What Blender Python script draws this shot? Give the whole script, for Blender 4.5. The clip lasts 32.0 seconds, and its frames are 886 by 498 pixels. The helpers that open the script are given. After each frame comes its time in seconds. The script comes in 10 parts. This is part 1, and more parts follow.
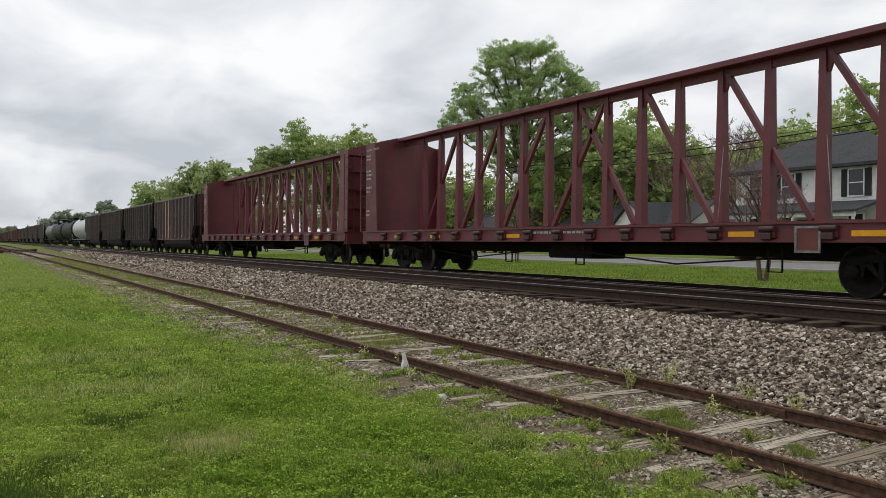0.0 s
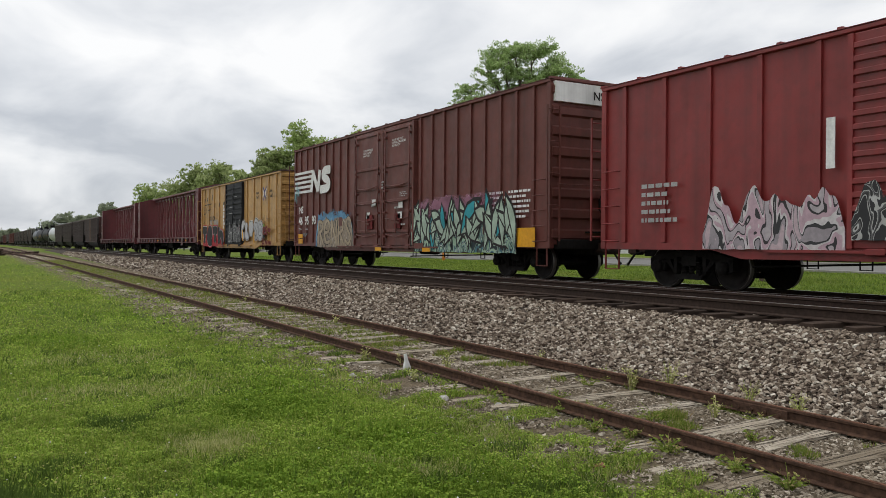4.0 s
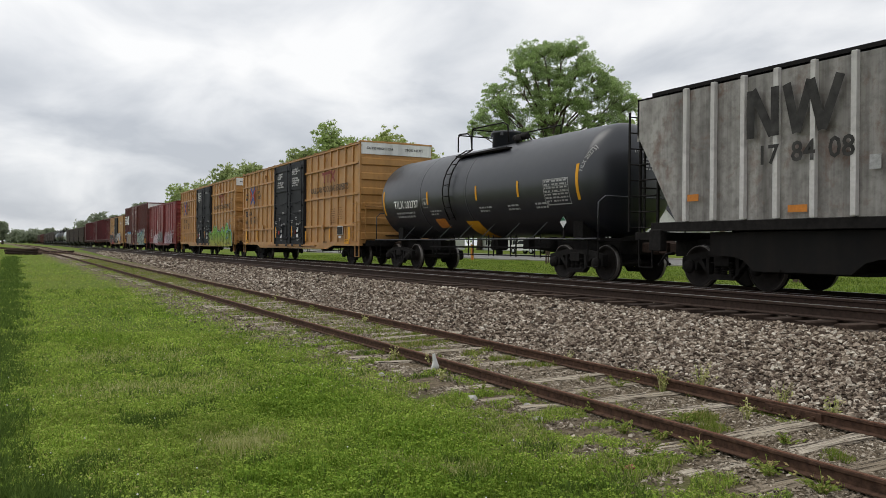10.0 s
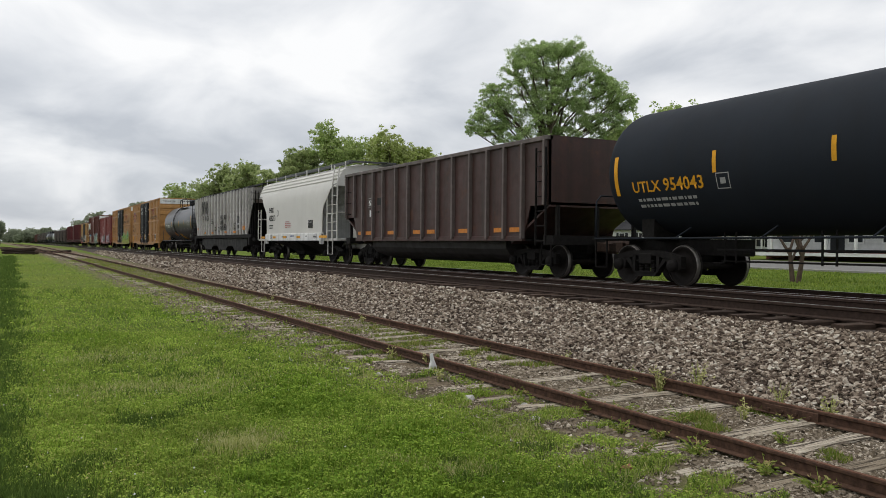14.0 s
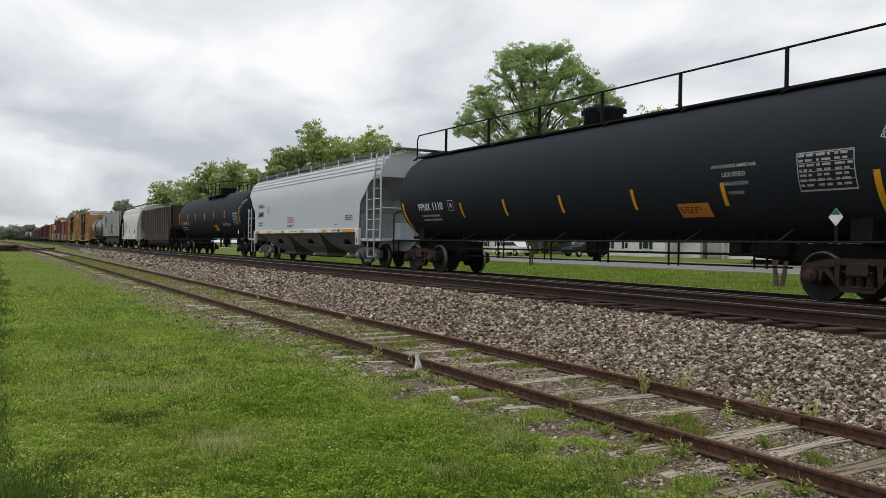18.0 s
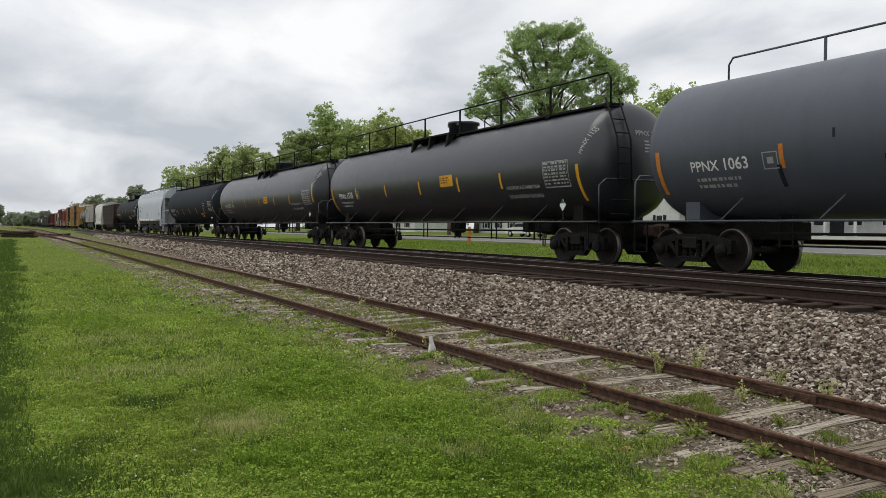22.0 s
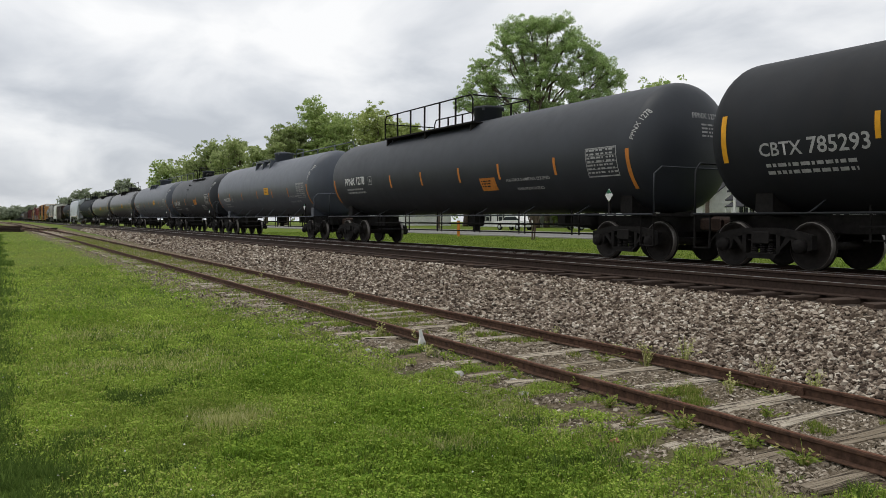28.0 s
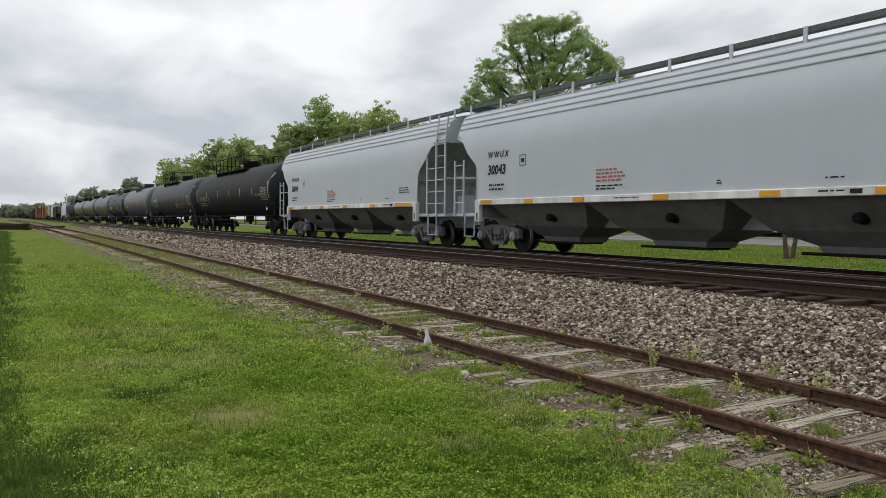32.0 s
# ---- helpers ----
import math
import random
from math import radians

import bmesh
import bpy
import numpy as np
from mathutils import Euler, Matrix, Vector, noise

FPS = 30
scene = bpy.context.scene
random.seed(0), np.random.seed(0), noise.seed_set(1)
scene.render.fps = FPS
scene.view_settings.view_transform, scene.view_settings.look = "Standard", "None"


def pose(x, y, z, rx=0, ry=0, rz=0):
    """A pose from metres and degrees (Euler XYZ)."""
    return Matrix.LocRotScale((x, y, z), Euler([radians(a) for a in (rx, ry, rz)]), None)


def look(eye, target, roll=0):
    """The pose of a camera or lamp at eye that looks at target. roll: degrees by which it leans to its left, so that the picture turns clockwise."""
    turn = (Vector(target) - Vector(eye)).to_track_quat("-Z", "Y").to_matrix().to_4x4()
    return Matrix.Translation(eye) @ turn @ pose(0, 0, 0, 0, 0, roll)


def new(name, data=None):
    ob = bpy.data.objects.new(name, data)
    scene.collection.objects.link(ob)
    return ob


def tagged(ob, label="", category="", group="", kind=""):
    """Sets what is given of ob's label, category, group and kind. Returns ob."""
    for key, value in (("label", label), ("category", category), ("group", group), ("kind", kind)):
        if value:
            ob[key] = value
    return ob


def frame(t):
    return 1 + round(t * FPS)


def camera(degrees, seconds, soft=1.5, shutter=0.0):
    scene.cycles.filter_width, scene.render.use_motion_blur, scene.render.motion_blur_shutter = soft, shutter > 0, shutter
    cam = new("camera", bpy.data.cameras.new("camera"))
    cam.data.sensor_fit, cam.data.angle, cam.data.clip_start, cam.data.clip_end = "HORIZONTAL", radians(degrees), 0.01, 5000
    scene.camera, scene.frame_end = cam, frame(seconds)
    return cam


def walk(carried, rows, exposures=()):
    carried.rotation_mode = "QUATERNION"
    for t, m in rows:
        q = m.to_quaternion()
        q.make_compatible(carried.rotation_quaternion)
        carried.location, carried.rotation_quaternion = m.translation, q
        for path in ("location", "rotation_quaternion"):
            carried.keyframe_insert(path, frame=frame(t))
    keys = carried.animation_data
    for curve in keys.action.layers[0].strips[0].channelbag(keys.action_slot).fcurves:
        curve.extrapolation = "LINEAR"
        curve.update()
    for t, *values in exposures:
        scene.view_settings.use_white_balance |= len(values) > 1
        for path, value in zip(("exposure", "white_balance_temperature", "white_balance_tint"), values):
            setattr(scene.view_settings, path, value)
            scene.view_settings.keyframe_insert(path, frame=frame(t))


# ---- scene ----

# ---- camera: hand-held at one spot beside the siding, turning slightly ----
cam = camera(57.361, 32.0, soft=0.7)
EYE = (0.0, 0.0, 1.6)
TURNS = [
    (0.0, 89.668, -0.518, -30.087),
    (0.5, 89.687, -0.549, -30.058),
    (1.0, 89.734, -0.584, -30.084),
    (1.5, 89.773, -0.581, -30.135),
    (2.0, 89.785, -0.565, -30.186),
    (2.5, 89.774, -0.538, -30.197),
    (3.0, 89.748, -0.508, -30.158),
    (3.5, 89.760, -0.444, -30.068),
    (5.5, 89.729, -0.320, -29.285),
    (6.0, 89.744, -0.276, -28.777),
    (6.5, 89.785, -0.233, -28.381),
    (7.0, 89.827, -0.246, -28.100),
    (7.5, 89.830, -0.259, -27.990),
    (8.0, 89.770, -0.285, -28.015),
    (8.5, 89.711, -0.325, -28.067),
    (9.0, 89.698, -0.382, -28.088),
    (9.5, 89.716, -0.431, -28.035),
    (10.0, 89.734, -0.460, -27.955),
    (10.5, 89.724, -0.476, -27.926),
    (11.0, 89.690, -0.421, -27.916),
    (11.5, 89.641, -0.327, -27.926),
    (12.0, 89.595, -0.289, -27.920),
    (12.5, 89.574, -0.392, -27.913),
    (13.0, 89.586, -0.471, -27.977),
    (13.5, 89.642, -0.442, -28.080),
    (14.0, 89.721, -0.498, -28.128),
    (14.5, 89.774, -0.612, -28.111),
    (16.5, 89.667, -1.089, -28.958),
    (17.0, 89.744, -1.142, -29.072),
    (17.5, 89.799, -1.086, -29.117),
    (18.0, 89.812, -1.046, -29.073),
    (18.5, 89.748, -0.888, -28.896),
    (19.0, 89.537, -0.628, -28.670),
    (19.5, 89.197, -0.365, -28.435),
    (20.0, 88.906, -0.279, -28.273),
    (20.5, 88.777, -0.345, -28.202),
    (21.0, 88.721, -0.389, -28.191),
    (21.5, 88.654, -0.412, -28.192),
    (22.0, 88.526, -0.476, -28.174),
    (22.5, 88.372, -0.566, -28.135),
    (23.0, 88.240, -0.609, -28.124),
    (23.5, 88.150, -0.620, -28.120),
    (24.0, 88.095, -0.534, -28.100),
    (24.5, 88.050, -0.371, -28.003),
    (25.0, 88.001, -0.250, -27.922),
    (25.5, 88.006, -0.168, -27.868),
    (27.5, 88.100, -0.334, -28.858),
    (28.0, 88.065, -0.353, -28.925),
    (28.5, 88.036, -0.360, -28.969),
    (29.0, 88.021, -0.421, -28.970),
    (29.5, 88.019, -0.468, -28.912),
    (30.0, 88.014, -0.537, -28.826),
    (30.5, 88.003, -0.611, -28.728),
    (31.0, 88.006, -0.710, -28.577),
    (31.5, 88.036, -0.712, -28.500),
    (32.0, 88.039, -0.583, -28.478),
]
walk(cam, [(t, pose(*EYE, rx, ry, rz)) for t, rx, ry, rz in TURNS])

# ---- plan: metres, y along the main line (the train runs towards +y) ----
X_MAIN, Z_MAIN = 9.995, 0.865        # centre and rail top of the near main track
X_FAR, Z_FAR = 13.962, 0.729         # track with the train
HALF_GAUGE = 0.7525


def siding_x(y):
    return 5.62 - 0.0171 * y


def ramp(y):
    return 0.0056 * min(max(y, -40.0), 130.0)


def siding_z(y):
    return 0.14 + ramp(y)


# ---- light: overcast sky, very soft sun ----
SUN_EL, SUN_AZ = radians(74), radians(-60)
world = bpy.data.worlds.new("overcast_sky")
scene.world = world
world.use_nodes = True
wn, wl = world.node_tree.nodes, world.node_tree.links
wn.clear()


def wnode(kind, **props):
    n = wn.new(kind)
    for k, val in props.items():
        if k in n.inputs:
            n.inputs[k].default_value = val
    return n


w_out = wn.new("ShaderNodeOutputWorld")
w_bg = wn.new("ShaderNodeBackground")
w_sky = wn.new("ShaderNodeTexSky")
w_sky.sky_type, w_sky.sun_disc = "NISHITA", False
w_sky.sun_elevation, w_sky.sun_rotation = SUN_EL, SUN_AZ
w_bg.inputs["Strength"].default_value = 0.1
w_co = wn.new("ShaderNodeTexCoord")
w_sep = wn.new("ShaderNodeSeparateXYZ")
wl.new(w_co.outputs["Generated"], w_sep.inputs[0])
w_abs = wn.new("ShaderNodeMath"); w_abs.operation = "ABSOLUTE"
wl.new(w_sep.outputs["Z"], w_abs.inputs[0])
w_add = wn.new("ShaderNodeMath"); w_add.operation = "ADD"; w_add.inputs[1].default_value = 0.32
wl.new(w_abs.outputs[0], w_add.inputs[0])
w_div = wn.new("ShaderNodeVectorMath"); w_div.operation = "DIVIDE"
w_com = wn.new("ShaderNodeCombineXYZ")
for i in range(3):
    wl.new(w_add.outputs[0], w_com.inputs[i])
wl.new(w_co.outputs["Generated"], w_div.inputs[0])
wl.new(w_com.outputs[0], w_div.inputs[1])
w_map = wn.new("ShaderNodeMapping")
w_map.inputs["Location"].default_value = (3.1, 7.3, 0.0)
w_map.inputs["Scale"].default_value = (1.0, 0.8, 1.0)
wl.new(w_div.outputs[0], w_map.inputs[0])
w_n1 = wnode("ShaderNodeTexNoise", Scale=2.7, Detail=6.0, Roughness=0.5, Distortion=0.3)
w_n2 = wnode("ShaderNodeTexNoise", Scale=0.9, Detail=3.0, Roughness=0.5)
wl.new(w_map.outputs[0], w_n1.inputs["Vector"])
wl.new(w_map.outputs[0], w_n2.inputs["Vector"])
w_mixn = wn.new("ShaderNodeMix"); w_mixn.data_type = "FLOAT"; w_mixn.inputs[0].default_value = 0.3
wl.new(w_n1.outputs["Fac"], w_mixn.inputs[2])
wl.new(w_n2.outputs["Fac"], w_mixn.inputs[3])
w_ramp = wn.new("ShaderNodeValToRGB")
el = w_ramp.color_ramp.elements
el[0].position, el[0].color = 0.38, (5.6, 5.9, 6.4, 1)
el[1].position, el[1].color = 0.64, (10.3, 10.3, 10.3, 1)
mid = el.new(0.46); mid.color = (7.0, 7.25, 7.65, 1)
mid2 = el.new(0.54); mid2.color = (8.6, 8.75, 9.0, 1)
wl.new(w_mixn.outputs[0], w_ramp.inputs[0])
w_mix = wn.new("ShaderNodeMix"); w_mix.data_type = "RGBA"; w_mix.inputs[0].default_value = 0.93
wl.new(w_sky.outputs[0], w_mix.inputs[6])
wl.new(w_ramp.outputs[0], w_mix.inputs[7])
# the clouds are brighter towards the hidden sun and duller away from it
w_dot = wn.new("ShaderNodeVectorMath"); w_dot.operation = "DOT_PRODUCT"
w_dot.inputs[1].default_value = (math.sin(SUN_AZ) * math.cos(SUN_EL), math.cos(SUN_AZ) * math.cos(SUN_EL), math.sin(SUN_EL))
wl.new(w_co.outputs["Generated"], w_dot.inputs[0])
w_grad = wn.new("ShaderNodeMath"); w_grad.operation = "MULTIPLY_ADD"
w_grad.inputs[1].default_value, w_grad.inputs[2].default_value = 0.1, 0.97
wl.new(w_dot.outputs["Value"], w_grad.inputs[0])
w_scale = wn.new("ShaderNodeVectorMath"); w_scale.operation = "SCALE"
wl.new(w_mix.outputs[2], w_scale.inputs[0])
wl.new(w_grad.outputs[0], w_scale.inputs["Scale"])
wl.new(w_scale.outputs[0], w_bg.inputs["Color"])
wl.new(w_bg.outputs[0], w_out.inputs[0])
sun_data = bpy.data.lights.new("sun", "SUN")
sun_data.energy, sun_data.angle, sun_data.color = 1.25, radians(40), (1.0, 0.97, 0.92)
sun = new("sun", sun_data)
# the sky's sun stands at rotation SUN_AZ from +y towards +x
sun_dir = Vector((math.sin(SUN_AZ) * math.cos(SUN_EL), math.cos(SUN_AZ) * math.cos(SUN_EL), math.sin(SUN_EL)))
sun.matrix_world = look(sun_dir * 200, (0, 0, 0))
scene.view_settings.exposure = 0.0

# ---- materials ----
def nodes_of(name):
    m = bpy.data.materials.new(name)
    m.use_nodes = True
    nt = m.node_tree
    return m, nt.nodes, nt.links, nt.nodes["Principled BSDF"]


def noise_node(nodes, links, scale, detail=4.0, rough=0.55, stretch=None, coord="Object", distortion=0.0):
    co = nodes.new("ShaderNodeTexCoord")
    n = nodes.new("ShaderNodeTexNoise")
    n.inputs["Scale"].default_value = scale
    n.inputs["Detail"].default_value = detail
    n.inputs["Roughness"].default_value = rough
    n.inputs["Distortion"].default_value = distortion
    mp = nodes.new("ShaderNodeMapping")
    if stretch:
        mp.inputs["Scale"].default_value = stretch
    links.new(co.outputs[coord], mp.inputs[0])
    links.new(mp.outputs[0], n.inputs["Vector"])
    return n.outputs["Fac"]


def ramp_node(nodes, links, fac, stops):
    r = nodes.new("ShaderNodeValToRGB")
    e = r.color_ramp.elements
    e[0].position, e[0].color = stops[0][0], (*stops[0][1], 1)
    e[1].position, e[1].color = stops[-1][0], (*stops[-1][1], 1)
    for p, c in stops[1:-1]:
        q = e.new(p)
        q.color = (*c, 1)
    links.new(fac, r.inputs[0])
    return r.outputs["Color"]


def mix_node(nodes, links, fac, a, b, mode="MIX"):
    m = nodes.new("ShaderNodeMix")
    m.data_type, m.blend_type = "RGBA", mode
    for sock, val in ((m.inputs[0], fac), (m.inputs[6], a), (m.inputs[7], b)):
        if isinstance(val, (int, float)):
            sock.default_value = val
        elif isinstance(val, tuple):
            sock.default_value = (*val, 1)
        else:
            links.new(val, sock)
    return m.outputs[2]


def bump_node(nodes, links, bsdf, fac, strength, dist):
    b = nodes.new("ShaderNodeBump")
    b.inputs["Strength"].default_value = strength
    b.inputs["Distance"].default_value = dist
    links.new(fac, b.inputs["Height"])
    links.new(b.outputs[0], bsdf.inputs["Normal"])


def scaled(c, k):
    return tuple(min(1.0, v * k) for v in c)


def paint(name, col, rough=0.55, dirt=0.35, dirt_col=(0.06, 0.045, 0.035), streak=0.4, rust=0.0, spec=0.5, relief=0.12, fade_by=0.16):
    """Weathered railway paint: broad fading, streaks that run down, fine grime, spots of rust."""
    m, n, l, b = nodes_of(name)
    fade = ramp_node(n, l, noise_node(n, l, 0.7, 5.0), [(0.3, scaled(col, 1 - fade_by * 1.1)), (0.7, scaled(col, 1 + fade_by * 0.9))])
    run = noise_node(n, l, 1.0, 4.0, 0.6, (3.2, 3.2, 0.16))
    runs = ramp_node(n, l, run, [(0.42, (0, 0, 0)), (0.75, (streak,) * 3)])
    c = mix_node(n, l, runs, fade, dirt_col)
    grime = ramp_node(n, l, noise_node(n, l, 5.0, 8.0, 0.65), [(0.45, (0, 0, 0)), (0.85, (dirt,) * 3)])
    c = mix_node(n, l, grime, c, dirt_col)
    if rust:
        rs = ramp_node(n, l, noise_node(n, l, 1.7, 9.0, 0.7, None, "Object", 0.4), [(0.62 - 0.12 * rust, (0, 0, 0)), (0.70, (min(1, rust),) * 3)])
        c = mix_node(n, l, rs, c, (0.12, 0.045, 0.02))
    l.new(c, b.inputs["Base Color"])
    rr = ramp_node(n, l, noise_node(n, l, 3.0, 5.0), [(0.3, (max(0.1, rough - relief),) * 3), (0.75, (min(1, rough + relief * 1.2),) * 3)])
    l.new(rr, b.inputs["Roughness"])
    b.inputs["Specular IOR Level"].default_value = spec
    bump_node(n, l, b, noise_node(n, l, 14.0, 5.0), relief, 0.01)
    return m


def plain(name, col, rough=0.6, metal=0.0, scale=8.0, amount=0.25, bump=0.1):
    m, n, l, b = nodes_of(name)
    c = ramp_node(n, l, noise_node(n, l, scale, 6.0, 0.6), [(0.3, scaled(col, 1 - amount)), (0.72, scaled(col, 1 + amount))])
    c2 = ramp_node(n, l, noise_node(n, l, scale * 0.13, 3.0), [(0.3, (0.8, 0.8, 0.8)), (0.7, (1.0, 1.0, 1.0))])
    l.new(mix_node(n, l, 1.0, c, c2, "MULTIPLY"), b.inputs["Base Color"])
    b.inputs["Roughness"].default_value = rough
    b.inputs["Metallic"].default_value = metal
    b.inputs["Specular IOR Level"].default_value = 0.5 if metal > 0.5 or rough < 0.3 else 0.22
    if bump:
        bump_node(n, l, b, noise_node(n, l, scale * 2.5, 6.0), bump, 0.01)
    return m


def varied(name, stops, rough=0.85, scale=10.0, per="object", bump=0.3, stretch=None, dark=0.35, glow=0.0):
    """A colour for each piece out of a range, with grain."""
    m, n, l, b = nodes_of(name)
    if per == "object":
        fac = n.new("ShaderNodeObjectInfo").outputs["Random"]
    else:
        fac = n.new("ShaderNodeNewGeometry").outputs["Random Per Island"]
    c = ramp_node(n, l, fac, stops)
    g = ramp_node(n, l, noise_node(n, l, scale, 7.0, 0.65, stretch), [(0.3, (1 - dark,) * 3), (0.7, (1.0,) * 3)])
    col = mix_node(n, l, 1.0, c, g, "MULTIPLY")
    l.new(col, b.inputs["Base Color"])
    b.inputs["Roughness"].default_value = rough
    b.inputs["Specular IOR Level"].default_value = 0.08 if glow else 0.25
    if glow:
        # thin leaves let light through
        tr = n.new("ShaderNodeBsdfTranslucent")
        l.new(col, tr.inputs["Color"])
        mx = n.new("ShaderNodeMixShader")
        mx.inputs[0].default_value = glow
        l.new(b.outputs[0], mx.inputs[1])
        l.new(tr.outputs[0], mx.inputs[2])
        l.new(mx.outputs[0], n["Material Output"].inputs["Surface"])
    if bump:
        bump_node(n, l, b, noise_node(n, l, scale * 1.7, 6.0, 0.6, stretch), bump, 0.01)
    return m


def ground_material():
    """Mown grass and clover: greens at several scales, straw patches, bare earth beside the siding."""
    m, n, l, b = nodes_of("grass_ground")
    g1 = ramp_node(n, l, noise_node(n, l, 9.0, 8.0, 0.7), [(0.25, (0.055, 0.078, 0.013)), (0.5, (0.112, 0.152, 0.022)), (0.78, (0.19, 0.23, 0.038))])
    broad = noise_node(n, l, 0.22, 5.0, 0.6)
    g2 = ramp_node(n, l, broad, [(0.3, (0.75, 0.95, 0.7)), (0.52, (1, 1, 1)), (0.72, (1.25, 1.12, 0.95))])
    c = mix_node(n, l, 1.0, g1, g2, "MULTIPLY")
    straw = ramp_node(n, l, noise_node(n, l, 0.62, 6.0, 0.62, None, "Object", 0.3), [(0.64, (0, 0, 0)), (0.74, (0.55,) * 3)])
    c = mix_node(n, l, straw, c, (0.22, 0.19, 0.09))
    co = n.new("ShaderNodeTexCoord")
    sp = n.new("ShaderNodeSeparateXYZ")
    l.new(co.outputs["Object"], sp.inputs[0])
    # bare, stony strip along the siding: distance from its centre line
    k = n.new("ShaderNodeMath"); k.operation = "MULTIPLY_ADD"; k.inputs[1].default_value = 0.0171
    l.new(sp.outputs["Y"], k.inputs[0]); l.new(sp.outputs["X"], k.inputs[2])
    d = n.new("ShaderNodeMath"); d.operation = "SUBTRACT"; d.inputs[1].default_value = 5.9
    l.new(k.outputs[0], d.inputs[0])
    a = n.new("ShaderNodeMath"); a.operation = "ABSOLUTE"
    l.new(d.outputs[0], a.inputs[0])
    wob = n.new("ShaderNodeMath"); wob.operation = "MULTIPLY_ADD"; wob.inputs[1].default_value = 2.2
    l.new(noise_node(n, l, 1.3, 6.0, 0.65), wob.inputs[0]); l.new(a.outputs[0], wob.inputs[2])
    mp = n.new("ShaderNodeMapRange")
    mp.inputs["From Min"].default_value, mp.inputs["From Max"].default_value = 2.8, 3.5
    mp.inputs["To Min"].default_value, mp.inputs["To Max"].default_value = 1.0, 0.0
    l.new(wob.outputs[0], mp.inputs["Value"])
    earth = ramp_node(n, l, noise_node(n, l, 22.0, 8.0, 0.7), [(0.3, (0.055, 0.041, 0.027)), (0.52, (0.155, 0.122, 0.082)), (0.75, (0.32, 0.265, 0.19))])
    c = mix_node(n, l, mp.outputs[0], c, earth)
    l.new(c, b.inputs["Base Color"])
    b.inputs["Roughness"].default_value = 0.95
    b.inputs["Specular IOR Level"].default_value = 0.1
    bump_node(n, l, b, noise_node(n, l, 30.0, 8.0, 0.7), 0.8, 0.04)
    return m


M = {}
M["ground"] = ground_material()
M["blade"] = varied("grass_blades", [(0.0, (0.17, 0.285, 0.041)), (0.4, (0.355, 0.5, 0.08)), (0.8, (0.51, 0.65, 0.125)), (0.95, (0.53, 0.55, 0.16)), (1.0, (0.55, 0.5, 0.22))], 0.9, 1.1, "island", 0.0, None, 0.5, 0.45)
# bed is darker than the stones: shade of their gaps is put into it
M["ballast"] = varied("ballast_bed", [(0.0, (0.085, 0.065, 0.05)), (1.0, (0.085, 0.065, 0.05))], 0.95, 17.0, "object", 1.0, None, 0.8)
M["stone"] = varied("ballast_stone", [(0.0, (0.06, 0.041, 0.03)), (0.3, (0.175, 0.132, 0.099)), (0.6, (0.325, 0.262, 0.2)), (0.85, (0.49, 0.418, 0.335)), (1.0, (0.72, 0.66, 0.56))], 0.92, 25.0, "island", 0.25, None, 0.35)
M["rail_rust"] = plain("rusty_rail", (0.084, 0.047, 0.031), 0.9, 0.1, 18.0, 0.55, 0.3)
M["rail_brown"] = plain("dark_brown_rail", (0.046, 0.029, 0.022), 0.8, 0.1, 18.0, 0.4, 0.2)
M["rail_top"] = plain("polished_rail_head", (0.55, 0.54, 0.53), 0.32, 1.0, 30.0, 0.15, 0.05)
M["rail_top_rust"] = plain("rusted_rail_head", (0.16, 0.075, 0.045), 0.75, 0.3, 20.0, 0.35, 0.2)
def weathered_wood():
    """Old grey wood: long dark splits, pale fibres, brown stains."""
    m, n, l, b = nodes_of("weathered_tie")
    c = ramp_node(n, l, n.new("ShaderNodeObjectInfo").outputs["Random"], [(0.0, (0.34, 0.285, 0.21)), (0.5, (0.52, 0.455, 0.355)), (1.0, (0.62, 0.55, 0.445))])
    fibre = noise_node(n, l, 2.6, 8.0, 0.7, (1.0, 26.0, 26.0))
    c = mix_node(n, l, 1.0, c, ramp_node(n, l, fibre, [(0.3, (0.45, 0.42, 0.38)), (0.55, (0.9, 0.9, 0.9)), (0.75, (1.15, 1.13, 1.1))]), "MULTIPLY")
    split = ramp_node(n, l, noise_node(n, l, 1.1, 5.0, 0.55, (0.8, 19.0, 19.0), "Object", 0.5), [(0.455, (0, 0, 0)), (0.49, (1, 1, 1)), (0.51, (1, 1, 1)), (0.545, (0, 0, 0))])
    c = mix_node(n, l, split, c, (0.045, 0.034, 0.024))
    stain = ramp_node(n, l, noise_node(n, l, 3.3, 5.0, 0.6), [(0.52, (0, 0, 0)), (0.78, (0.55,) * 3)])
    c = mix_node(n, l, stain, c, (0.13, 0.095, 0.06))
    l.new(c, b.inputs["Base Color"])
    b.inputs["Roughness"].default_value, b.inputs["Specular IOR Level"].default_value = 0.95, 0.15
    bump_node(n, l, b, fibre, 1.0, 0.02)
    return m


